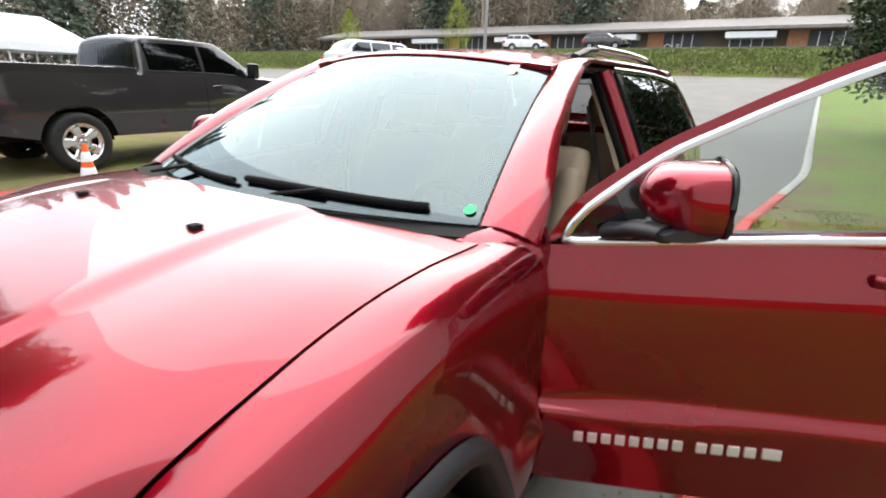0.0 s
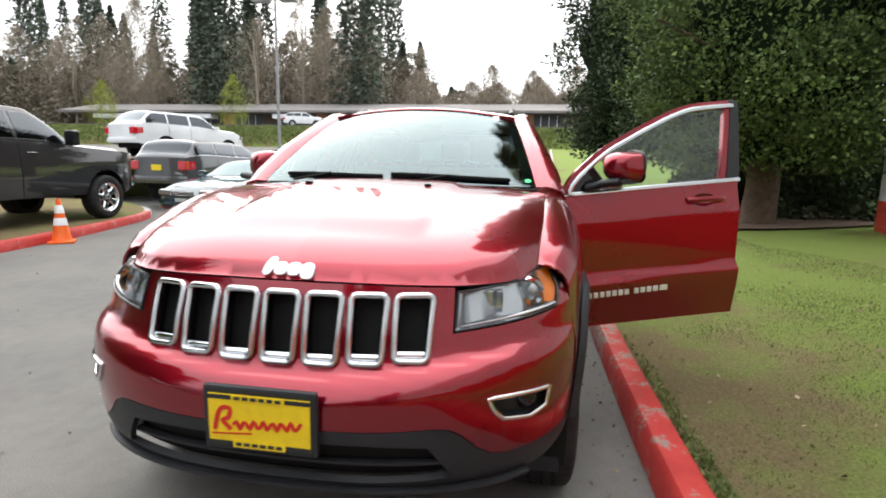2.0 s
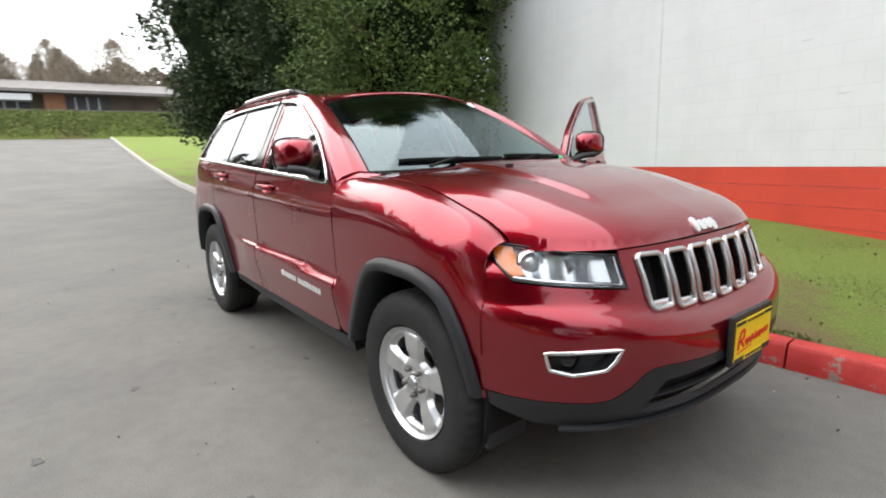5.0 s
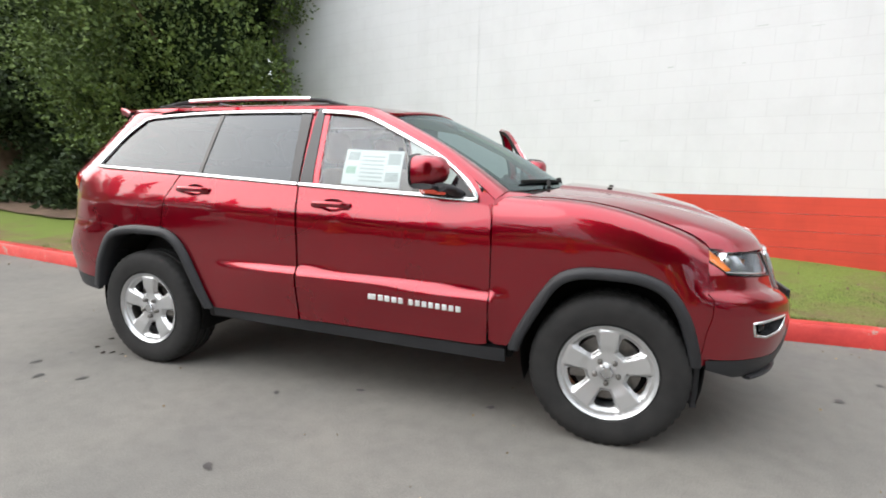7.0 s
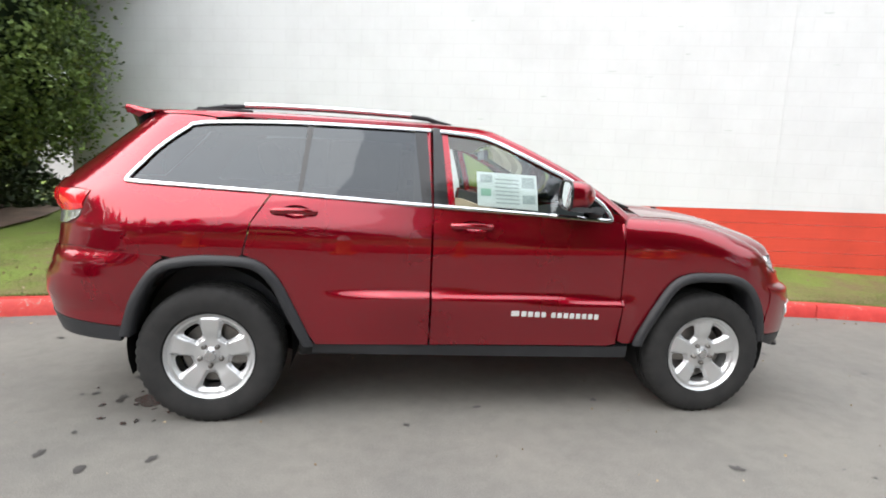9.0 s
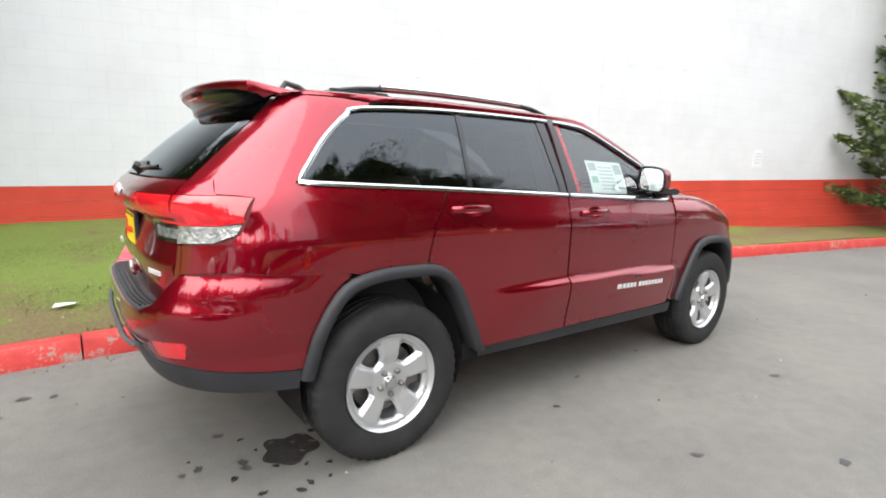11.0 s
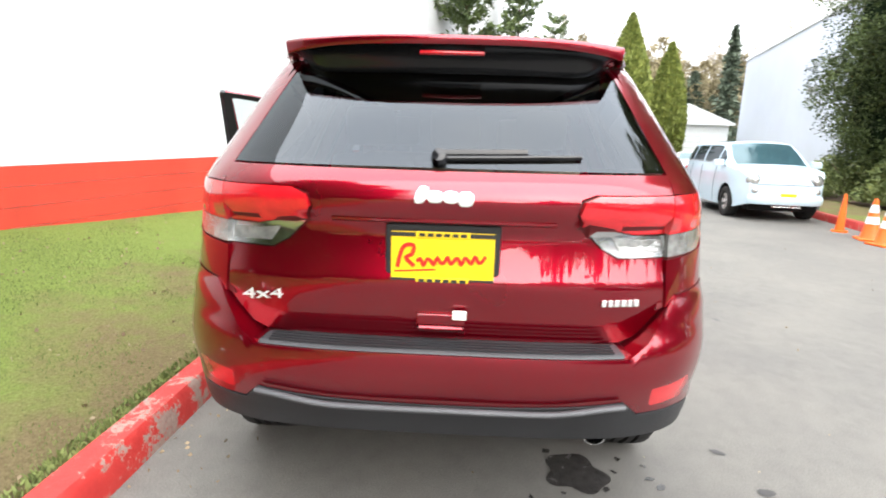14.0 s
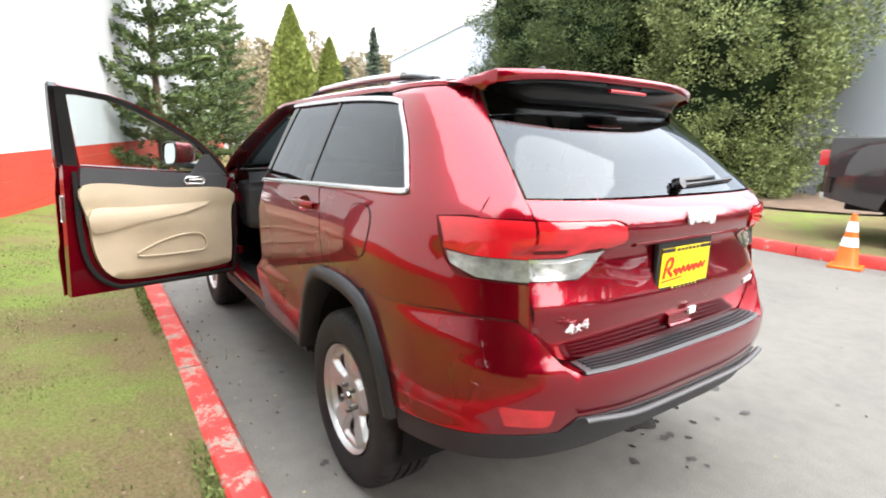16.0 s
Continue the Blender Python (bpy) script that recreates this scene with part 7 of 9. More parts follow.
        if lamp == "round":
            for zz, r, yy in ((hood_z0 - 0.14, 0.115, 0.70), (hood_z0 - 0.36, 0.065, 0.66)):
                xx = xf - 0.03 if zz > 0.8 else xf + 0.04
                lathe("headlamp", [(0.0, 0.03), (r * 0.6, 0.025), (r, 0.0), (r * 1.12, -0.02), (r * 1.15, -0.12)], LENSCLEAR, root, Matrix.Translation((xx, s * w * yy, zz)) @ Vector((0.85, s * 0.35, 0.25)).to_track_quat("Z", "Y").to_matrix().to_4x4(), 24, "round clear headlamp")
        else:
            panel("headlamp", [(fl[0], fl[2] + 0.03), (fl[1], fl[2]), (fl[1], fl[3]), (fl[0], fl[3])], lampc, LENSCLEAR, root, step=0.08, thick=0.01, inward=(0, 0, 0.7))
        if lamp != "round":
            box_part("headlamp_front", (xf - 0.02, s * w * 0.58 - 0.15, fl[2]), (xf + 0.085, s * w * 0.58 + 0.15, fl[3]), LENSCLEAR, root, "clear headlamp", 0.035)
        if lamp != "round":
            box_part("turn_lamp", (xf - 0.07, s * w * 0.70 - 0.04 + s * 0.03, fl[2] + 0.01), (xf + 0.004, s * w * 0.70 + 0.04 + s * 0.03, fl[3] - 0.03), LENSAMBER, root, "amber turn lamp", 0.01)
        tl = (xr + 0.02, xr + 0.22, belt_z - 0.28, belt_z - 0.05)
        panel("tail_lamp_side", [(tl[0], tl[2]), (tl[1], tl[2] + 0.04), (tl[1], tl[3]), (tl[0], tl[3])], lampc, LENSRED, root, step=0.08, thick=0.01, inward=(0, 0, 0.7))
        box_part("tail_lamp", (xr - 0.10, s * w * 0.74 - 0.14, tl[2]), (xr + 0.06, s * w * 0.74 + 0.10, tl[3]), LENSRED, root, "red tail lamp", 0.02)
    # nose and tail faces, upper decks
    for x_end, sg in ((xf, 1), (xr, -1)):
        ring = [(y, zz) for y, zz in [(-1, sill + 0.12), (1, sill + 0.12), (1, shoulder(x_end)), (-1, shoulder(x_end))]]
        panel("end_face", ring, lambda u, zz, x_end=x_end, sg=sg: (x_end + sg * (0.13 * (1 - u**4) - 0.004), u * yw(x_end, zz), zz), color, root, step=0.16, thick=0.02, inward=(0, 0, 0.7))
        bar("bumper", [(x_end + sg * (0.15 * (1 - u**4) + 0.0), u * (yw(x_end, sill + 0.25) + 0.01), sill + 0.22) for u in np.linspace(-1, 1, 13)], 0.20 if not bed else 0.24, 0.08, CHROME if bed else color, root, "bumper", flat=(1, 0, 0))
    if plate:
        px = xf + 0.165 if plate == "front" else xr - 0.14
        pz = sill + 0.28 if plate == "front" else belt_z - 0.22
        box_part("number_plate", (px - 0.01, -0.15, pz - 0.075), (px + 0.01, 0.15, pz + 0.075), PLATEYELLOW if plate_yellow.get(name) else PAPERGREY, root, "number plate", 0.004)
    gr = ((hood_z0 - 0.24, hood_z0 - 0.05) if bed or H > 1.6 else (hood_z0 - 0.20, hood_z0 - 0.10)) if lamp != "round" else (sill + 0.06, sill + 0.18)
    panel("grille", [(-0.42, gr[0]), (0.42, gr[0]), (0.42, gr[1]), (-0.42, gr[1])], lambda u, zz: (xf + 0.13 * (1 - u**4) + 0.004, u * yw(xf, zz), zz), GLOSSBLACK, root, step=0.12, thick=0.01, inward=(0, 0, 0.7))
    for k in range(3):
        zz = gr[0] + (gr[1] - gr[0]) * (k + 0.5) / 3
        bar("grille_bar", [(xf + 0.13 * (1 - u**4) + 0.014, u * yw(xf, zz), zz) for u in np.linspace(-0.42, 0.42, 9)], 0.010, 0.012, CHROME, root)
    if bed:
        b0, b1, bt = bed
        for s in (1, -1):
            bm = bmesh.new()
            box(bm, (b0, s * (w - 0.10) - 0.06, belt_z - 0.45), (b1, s * (w - 0.10) + 0.06, bt + 0.02), 0.02)
            part("bed_rail", bm, color, root)
        bm = bmesh.new()
        box(bm, (b0, -w + 0.12, sill + 0.20), (b1, w - 0.12, sill + 0.26), 0.0)
        part("bed_floor", bm, MATTBLACK, root)
        bm = bmesh.new()
        box(bm, (b0 - 0.02, -w + 0.06, sill + 0.20), (b0 + 0.05, w - 0.06, bt + 0.01), 0.015)
        part("tailgate", bm, color, root)
    for xa, xb, nm in ((fx - 0.02, hx + 0.0, "windscreen"), (rx + 0.02, hx2 + 0.0, "rear_screen")):
        pn = panel(nm, [(xa, -0.90), (xa, 0.90), (xb, 0.90), (xb, -0.90)], lambda x, u: upper(x, 1 - 0.5 * abs(u), 1 if u >= 0 else -1, 0.007), SCREENGLASS if nm == "windscreen" else tint, root, step=0.09, thick=0.0, inward=(0, 0, 0.8))
        pn.visible_shadow = False
    bm = bmesh.new()
    box(bm, (xr + 0.25, -w + 0.32, sill - 0.04), (xf - 0.25, w - 0.32, belt_z - 0.15), 0.02)
    part("inner_body", bm, MATTBLACK, root)
    return root


WHEELS = {}


def wheel_set(root, R, rim, at, s):
    """One small wheel built once for each size, then copied."""
    key = (R, s)
    if key not in WHEELS:
        wl = build_wheel("wheel", root, R, 0.22 if R < 0.38 else 0.28, R * rim, CHROME if R > 0.40 else ALLOY, at, s)
        WHEELS[key] = wl
        return wl
    src = WHEELS[key]
    for o in (src, *src.children):
        c = bpy.data.objects.new(o.name, o.data)
        scene.collection.objects.link(c)
        if o is src:
            top = c
            c.parent = root
            c.matrix_basis = Matrix.Translation(at) @ Matrix.Rotation(radians(-90 * s), 4, "X")
            tagged(c, o.get("label", ""))
        else:
            c.parent = top
            c.matrix_basis = o.matrix_basis
    return top


FARLOT = 5.55
PANES = {"pickup_truck": [(0.04, 0.50), (0.53, 0.97)], "dark_saloon": [(0.06, 0.46), (0.49, 0.80), (0.82, 0.95)], "silver_saloon": [(0.06, 0.46), (0.49, 0.80), (0.82, 0.95)], "dark_estate": [(0.06, 0.38), (0.41, 0.68), (0.70, 0.96)], "white_estate": [(0.06, 0.38), (0.41, 0.68), (0.70, 0.96)], "small_blue_car": [(0.08, 0.20), (0.22, 0.52), (0.55, 0.80), (0.82, 0.96)], "parked_white_car": [(0.06, 0.46), (0.49, 0.80), (0.82, 0.95)]}
plate_yellow = {"dark_estate": True, "small_blue_car": True}

vehicle("pickup_truck", "graphite grey crew cab pickup parked on the grass", (-3.42, -8.48), 184.6, 6.40, 2.02, 2.08, 4.10, 1.05, 0.43, DARKPAINT, 0.50, 1.38, 1.36,
    [(3.10, 1.22), (2.8, 1.32), (1.7, 1.38), (1.1, 1.40), (-3.30, 1.42)], (1.40, 0.62, -0.92, -1.02, 2.06), bed=(-3.25, -1.06, 1.50), z=0.155)
vehicle("dark_saloon", "dark teal saloon parked on the asphalt", (-8.45, -6.05), -7.0, 4.76, 1.78, 1.41, 2.67, 0.98, 0.315, TEALPAINT, 0.20, 0.93, 0.80,
    [(2.315, 0.60), (2.1, 0.72), (1.3, 0.88), (0.9, 0.93), (-1.5, 0.96), (-2.1, 0.95), (-2.445, 0.86)], (0.95, 0.25, -0.95, -1.50, 1.39), plate="front")
vehicle("silver_saloon", "silver white saloon parked behind the dark one", (-15.2, -6.05), -6.0, 4.86, 1.84, 1.46, 2.88, 0.90, 0.335, SILVERPAINT, 0.22, 0.96, 0.88,
    [(2.34, 0.66), (2.1, 0.80), (1.3, 0.93), (0.9, 0.97), (-1.5, 1.02), (-2.52, 0.98)], (0.95, 0.20, -1.05, -1.65, 1.44), z=gz(-15.2))
vehicle("dark_estate", "dark grey sport utility car seen from behind", (-11.3, -8.95), 178.0, 4.80, 1.94, 1.78, 2.91, 0.92, 0.38, GREYPAINT, 0.40, 1.16, 1.08,
    [(2.375, 0.98), (2.0, 1.08), (1.3, 1.17), (-2.3, 1.24), (-2.425, 1.20)], (1.05, 0.30, -2.0, -2.35, 1.72), plate="rear", z=0.20)
vehicle("white_estate", "white sport utility car on the upper lot", (-15.4, -13.0), 163.0, 4.80, 1.92, 1.75, 2.80, 0.92, 0.37, WHITEPAINT, 0.38, 1.10, 1.02,
    [(2.32, 0.90), (2.0, 1.02), (1.3, 1.12), (-2.3, 1.20), (-2.48, 1.16)], (1.0, 0.30, -1.9, -2.35, 1.72), z=1.42)
vehicle("small_blue_car", "pale blue small car facing along the kerb", (9.0, -6.85), 173.0, 4.15, 1.79, 1.68, 2.61, 0.76, 0.33, BLUEPAINT, 0.24, 1.06, 1.0,
    [(2.065, 0.76), (2.02, 0.88), (1.92, 0.97), (1.7, 1.03), (1.4, 1.07), (-1.9, 1.12), (-2.0, 1.08), (-2.085, 1.0)], (1.30, 0.55, -1.65, -1.95, 1.67), plate="front", lamp="round")
vehicle("parked_white_car", "white saloon parked farther down the lane", (22.5, -11.3), 163.0, 4.6, 1.78, 1.42, 2.66, 0.92, 0.315, WHITEPAINT, 0.20, 0.93, 0.80,
    [(2.25, 0.60), (2.05, 0.72), (1.3, 0.88), (0.9, 0.93), (-1.5, 0.96), (-2.35, 0.90)], (0.95, 0.25, -0.95, -1.50, 1.39))

vehicle("white_estate", "white sport utility car parked by the shops", (-56.0, -25.8), 100.0, 4.80, 1.92, 1.75, 2.80, 0.92, 0.37, WHITEPAINT, 0.38, 1.10, 1.02,
    [(2.32, 0.90), (2.0, 1.02), (1.3, 1.12), (-2.3, 1.20), (-2.48, 1.16)], (1.0, 0.30, -1.9, -2.35, 1.72), z=FARLOT)
vehicle("dark_estate", "dark sport utility car parked by the shops", (-56.0, -16.5), 80.0, 4.80, 1.94, 1.75, 2.91, 0.92, 0.38, DARKPAINT, 0.40, 1.16, 1.08,
    [(2.375, 0.98), (2.0, 1.08), (1.3, 1.17), (-2.3, 1.24), (-2.425, 1.20)], (1.05, 0.30, -2.0, -2.35, 1.72), z=FARLOT)

# ---- traffic cones ----
def cone(at, lean=0.0):
    """An orange cone with two white sleeves on a square foot."""
    root = thing("traffic_cone", "orange traffic cone with white sleeves standing by the kerb", "cone", at, lean, "cones along the far kerb")
    bm = bmesh.new()
    box(bm, (-0.18, -0.18, 0.0), (0.18, 0.18, 0.035), 0.012)
    part("foot", bm, ORANGE, root)
    r = lambda z: 0.135 - (0.135 - 0.028) * (z - 0.03) / 0.67
    lathe("shell", [(r(0.03) + 0.015, 0.03), (r(0.06), 0.06), (r(0.35), 0.35), (r(0.66), 0.66), (0.024, 0.70), (0.015, 0.695)], ORANGE, root, None, 28)
    for z0, z1 in ((0.28, 0.40), (0.47, 0.60)):
        lathe("sleeve", [(r(z0) + 0.001, z0), (r(z0) + 0.004, z0 + 0.005), (r(z1) + 0.004, z1 - 0.005), (r(z1) + 0.001, z1)], CONEWHITE, root, None, 28)
    return root


first = cone((-1.0, -6.18, 0.0), 12)
for x, y, a in ((-3.40, -6.60, 40), (4.42, -6.72, 5), (4.95, -6.88, 70)):
    copy_thing(first, pose(x, y, 0, 0, 0, a))
slim = thing("slim_cone", "slim plain orange cone without sleeves", "cone", (0.85, -6.2, 0.0))
lathe("shell", [(0.13, 0.0), (0.13, 0.03), (0.075, 0.035), (0.03, 0.62), (0.022, 0.70), (0.0, 0.70)], ORANGE, slim, None, 24)
copy_thing(slim, pose(5.85, -7.02, 0, 0, 0, 30))

# ---- trees ----
rng = np.random.default_rng(7)


def cards(name, pos, out, size, aspect, material, parent, droop=0.0, jitter=0.6, kind=""):
    """Many small leaf sprays as folded quads; out: the way each one points."""
    n = len(pos)
    d = out + jitter * rng.normal(size=(n, 3))
    d[:, 2] -= droop
    d /= np.linalg.norm(d, axis=1, keepdims=True) + 1e-9
    r = rng.normal(size=(n, 3))
    s = np.cross(d, r)
    s /= np.linalg.norm(s, axis=1, keepdims=True) + 1e-9
    L = (size * (0.6 + 0.8 * rng.random(n)))[:, None]
    wd = L * aspect
    base, tip = pos - d * L * 0.4, pos + d * L * 0.6
    mid = pos + np.cross(s, d) * wd * 0.35
    v = np.stack([base, mid - s * wd, tip, mid + s * wd], 1).reshape(-1, 3)
    me = bpy.data.meshes.new(name)
    me.vertices.add(4 * n)
    me.vertices.foreach_set("co", v.astype(np.float32).ravel())
    me.loops.add(4 * n)
    me.loops.foreach_set("vertex_index", np.arange(4 * n, dtype=np.int32))
    me.polygons.add(n)
    me.polygons.foreach_set("loop_start", np.arange(0, 4 * n, 4, dtype=np.int32))
    me.polygons.foreach_set("loop_total", np.full(n, 4, dtype=np.int32))
    me.materials.append(material)
    me.update(calc_edges=True)
    me.validate()
    ob = new(name, me)
    if parent is not None:
        ob.parent = parent
    return ob


def trunk_part(root, pts, r0, r1, name="trunk"):
    p = smooth_line(pts, 0.4)
    n = len(p)
    v, f, k = [], [], 10
    for i, q in enumerate(p):
        r = r0 + (r1 - r0) * i / (n - 1)
        for j in range(k):
            a = 2 * math.pi * j / k
            rr = r * (1 + 0.15 * noise.noise((q[2] * 2, j, r0)))
            v.append((q[0] + rr * math.cos(a), q[1] + rr * math.sin(a), q[2]))
    for i in range(n - 1):
        for j in range(k):
            l = (j + 1) % k
            f.append((i * k + j, i * k + l, (i + 1) * k + l, (i + 1) * k + j))
    return make(name, v, f, BARK, root)


def dense_conifer(name, label, at, radius, height, skirt, material, count, clump=0.42, size=0.17, top=0.25, seed=1):
    """A broad evergreen: clumps of sprays over a lumpy cone, with gaps and a dark-painted core."""
    g = np.random.default_rng(seed)
    root = thing(name, label, "tree", at)
    trunk_part(root, [(0, 0, -0.1), (0.05, 0.0, height * 0.3), (0, 0.05, height * 0.85)], radius * 0.11, 0.05)
    m = max(20, count // 165)
    z = skirt + (height - skirt) * g.random(m) ** 1.15
    t = (z - skirt) / (height - skirt)
    a = g.random(m) * 2 * np.pi
    env = radius * (1 - (1 - top) * t**1.4) * np.clip(0.55 + 2.2 * t, 0, 1)
    env *= 1 + 0.16 * np.sin(3 * a + 2.1 * z + seed) + 0.10 * np.sin(7 * a - 3 * z)
    rr = env * (0.52 + 0.50 * np.sqrt(g.random(m)))
    c = np.stack([rr * np.cos(a), rr * np.sin(a), z], 1)
    # added lumpy core painted dark as inner shade; it keeps the sky from showing
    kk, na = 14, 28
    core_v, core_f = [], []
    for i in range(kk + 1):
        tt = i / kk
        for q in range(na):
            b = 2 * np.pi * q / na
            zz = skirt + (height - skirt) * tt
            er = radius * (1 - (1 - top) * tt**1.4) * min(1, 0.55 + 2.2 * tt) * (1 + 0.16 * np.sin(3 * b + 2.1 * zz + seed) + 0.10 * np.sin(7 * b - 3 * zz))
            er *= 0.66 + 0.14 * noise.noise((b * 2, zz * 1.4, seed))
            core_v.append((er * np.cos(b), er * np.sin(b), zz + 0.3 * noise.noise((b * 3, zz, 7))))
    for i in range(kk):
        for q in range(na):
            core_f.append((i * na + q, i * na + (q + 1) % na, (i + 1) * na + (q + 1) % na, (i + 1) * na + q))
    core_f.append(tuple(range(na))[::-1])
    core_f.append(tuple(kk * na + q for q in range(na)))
    make("inner_foliage", core_v, core_f, CORESHADE, root, "added solid core, painted dark as the crown's inner shade")
    # limbs to a share of the clumps
    for k in range(0, m, max(1, m // 26)):
        e = c[k]
        bar("limb", [(0, 0, max(0.5, e[2] - 0.35 * rr[k])), (e[0] * 0.5, e[1] * 0.5, e[2] - 0.12 * rr[k]), tuple(e)], 0.06, 0.06, BARK, root, sides=5)
    idx = g.integers(0, m, count)
    grow = clump * (0.7 + 0.9 * g.random(m))
    off = g.normal(size=(count, 3))
    off /= np.linalg.norm(off, axis=1, keepdims=True)
    off *= (0.45 + 0.65 * g.random(count) ** 0.6)[:, None] * np.array([1, 1, 0.80])
    pos = c[idx] + off * grow[idx][:, None]
    out = 0.35 * np.stack([np.cos(a[idx]), np.sin(a[idx]), 0.9 + 0 * a[idx]], 1) + off
    cards("crown", pos, out, size, 0.34, material, root)
    return root


dense_conifer("cypress_tree", "broad bright green cypress beside the white wall", (-7.25, 5.2, 0.35), 2.85, 13.5, 1.20, LEAFCYPRESS, 190000, 0.40, 0.075, 0.42, seed=3)
dense_conifer("dark_cypress_tree", "tall dark cypress standing in mulch on the lawn", (-13.6, 5.7, gz(-13.6) + 0.2), 3.1, 22.0, 1.6, LEAFDARK, 80000, 0.55, 0.12, 0.35, seed=5)
dense_conifer("dark_cypress_tree", "tall dark cypress standing in mulch on the lawn", (-18.5, 4.3, gz(-18.5) + 0.15), 2.4, 21.0, 1.5, LEAFDARK, 60000, 0.55, 0.13, 0.35, seed=8)
dense_conifer("dark_cypress_tree", "tall dark cypress standing in mulch on the lawn", (-16.5, 9.0, gz(-16) + 0.2), 3.6, 20.0, 1.0, LEAFDARK, 60000, 0.6, 0.14, 0.4, seed=9)
dense_conifer("roadside_cedar", "broad dark green cedar over the far kerb", (11.4, -12.4, 0.2), 2.25, 13.0, 0.5, LEAFCEDAR, 120000, 0.38, 0.072, 0.7, seed=11)
dense_conifer("roadside_cedar", "broad dark green cedar over the far kerb", (7.7, -12.1, 0.2), 2.5, 14.0, 1.6, LEAFCEDAR, 150000, 0.38, 0.072, 0.7, seed=12)
dense_conifer("roadside_cedar", "broad green cedar with foliage to the ground", (3.75, -12.3, 0.2), 2.4, 14.0, 0.2, LEAFHEDGE, 165000, 0.38, 0.072, 0.7, seed=13)


def spruce(at, height, radius, seed, tilt=0.0):
    """An open spruce: whorls of upswept branches, sparse, the trunk showing between."""
    g = np.random.default_rng(seed)
    root = thing("spruce_tree", "open-grown spruce against the white wall", "tree", at, 0, "spruces along the wall")
    trunk_part(root, [(0, 0, -0.1), (0.06, 0.03, height * 0.4), (0.0, 0.0, height)], 0.12, 0.02)
    pos, out = [], []
    z = 0.55
    while z < height - 0.15:
        t = z / height
        n = 5
        a0 = g.random() * 6.3
        for k in range(n):
            a = a0 + 2 * np.pi * k / n + 0.3 * g.normal()
            L = radius * (1 - t) ** 0.6 * (0.30 + 1.0 * g.random()) + 0.20
            rise = 0.10 + 0.34 * t + 0.12 * g.normal()
            s = np.linspace(0.12, 1, max(4, int(L / 0.07)))
            p = np.stack([L * s * np.cos(a), L * s * np.sin(a), z + L * (rise * s + 0.18 * s**2)], 1)
            if k % 2 == 0:
                bar("branch", [tuple(p[0]), tuple(p[len(p) // 2]), tuple(p[-1])], 0.022, 0.022, BARK, root, sides=5)
            for q, w in zip(p, s):
                m = int(11 + 7 * g.random())
                pos.append(q + g.normal(size=(m, 3)) * np.array([1, 1, 0.55]) * (0.05 + 0.13 * (1 - abs(2 * w - 1))))
                d = np.array([np.cos(a), np.sin(a), rise + 0.25])
                out.append(np.tile(d, (m, 1)))
        z += 0.46 + 0.26 * g.random()
    cards("crown", np.vstack(pos), np.vstack(out), 0.15, 0.22, LEAFSPRUCE, root, jitter=0.6)
    return root


spruce((12.6, 0.05, 0.15), 9.0, 1.9, 21)
spruce((18.8, -2.05, 0.15), 8.2, 1.8, 22)
spruce((27.5, -4.9, 0.15), 8.6, 2.0, 23)


def thuja(at, height, radius, seed):
    g = np.random.default_rng(seed)
    root = thing("thuja", "tall clipped thuja column at the lane's end", "tree", at, 0, "thuja columns")
    trunk_part(root, [(0, 0, -0.1), (0, 0, height * 0.7)], 0.2, 0.05)
    n = 16000
    t = g.random(n)
    a = g.random(n) * 2 * np.pi
    r = radius * np.clip(0.80 + 0.9 * t, 0, 1) * np.clip(1.03 - t**2.4, 0.02, 1) * (0.85 + 0.2 * g.random(n)) * (1 + 0.08 * np.sin(5 * a + 9 * t))
    pos = np.stack([r * np.cos(a), r * np.sin(a), 0.1 + t * height], 1)
    cards("crown", pos, np.stack([0.5 * np.cos(a), 0.5 * np.sin(a), np.ones(n)], 1), 0.34, 0.34, LEAFTHUJA, root, jitter=0.35)


thuja((44.0, -14.0, 0.1), 12.6, 2.3, 31)
thuja((44.5, -17.8, 0.1), 10.4, 1.75, 32)

# ---- the far slope: green bank, low shops, woods ----
bank = []
ny = 60
for j in range(ny + 1):
    y = -75 + 95 * j / ny
    x0 = -43 - 0.0 * y
    row = []
    for k, (dx, dz) in enumerate(((0, 0.0), (-0.6, 0.5), (-1.8, 1.3), (-3.2, 1.9), (-5.0, 2.2), (-9.0, 2.3))):
        row.append((x0 + dx, y, gz(x0) + dz + 0.22 * noise.noise((y * 0.7, k * 1.3, 2)) * min(1, k)))
    bank.append(row)
tagged(loft("grass_bank", bank, LAWNDRY), "overgrown bright green bank behind the lot", "bank", kind="structure")
n = 45000
yy, kk = rng.random(n) * 95 - 75, rng.random(n)
pos = np.stack([-43 - 4.2 * kk, yy, gz(-43) + 2.1 * kk**0.6 + 0.15], 1)
tagged(cards("bank_brush", pos, np.tile([0.3, 0, 1.0], (n, 1)), 0.24, 0.25, BLADE, None), "low green brush on the bank", "brush", kind="stuff")

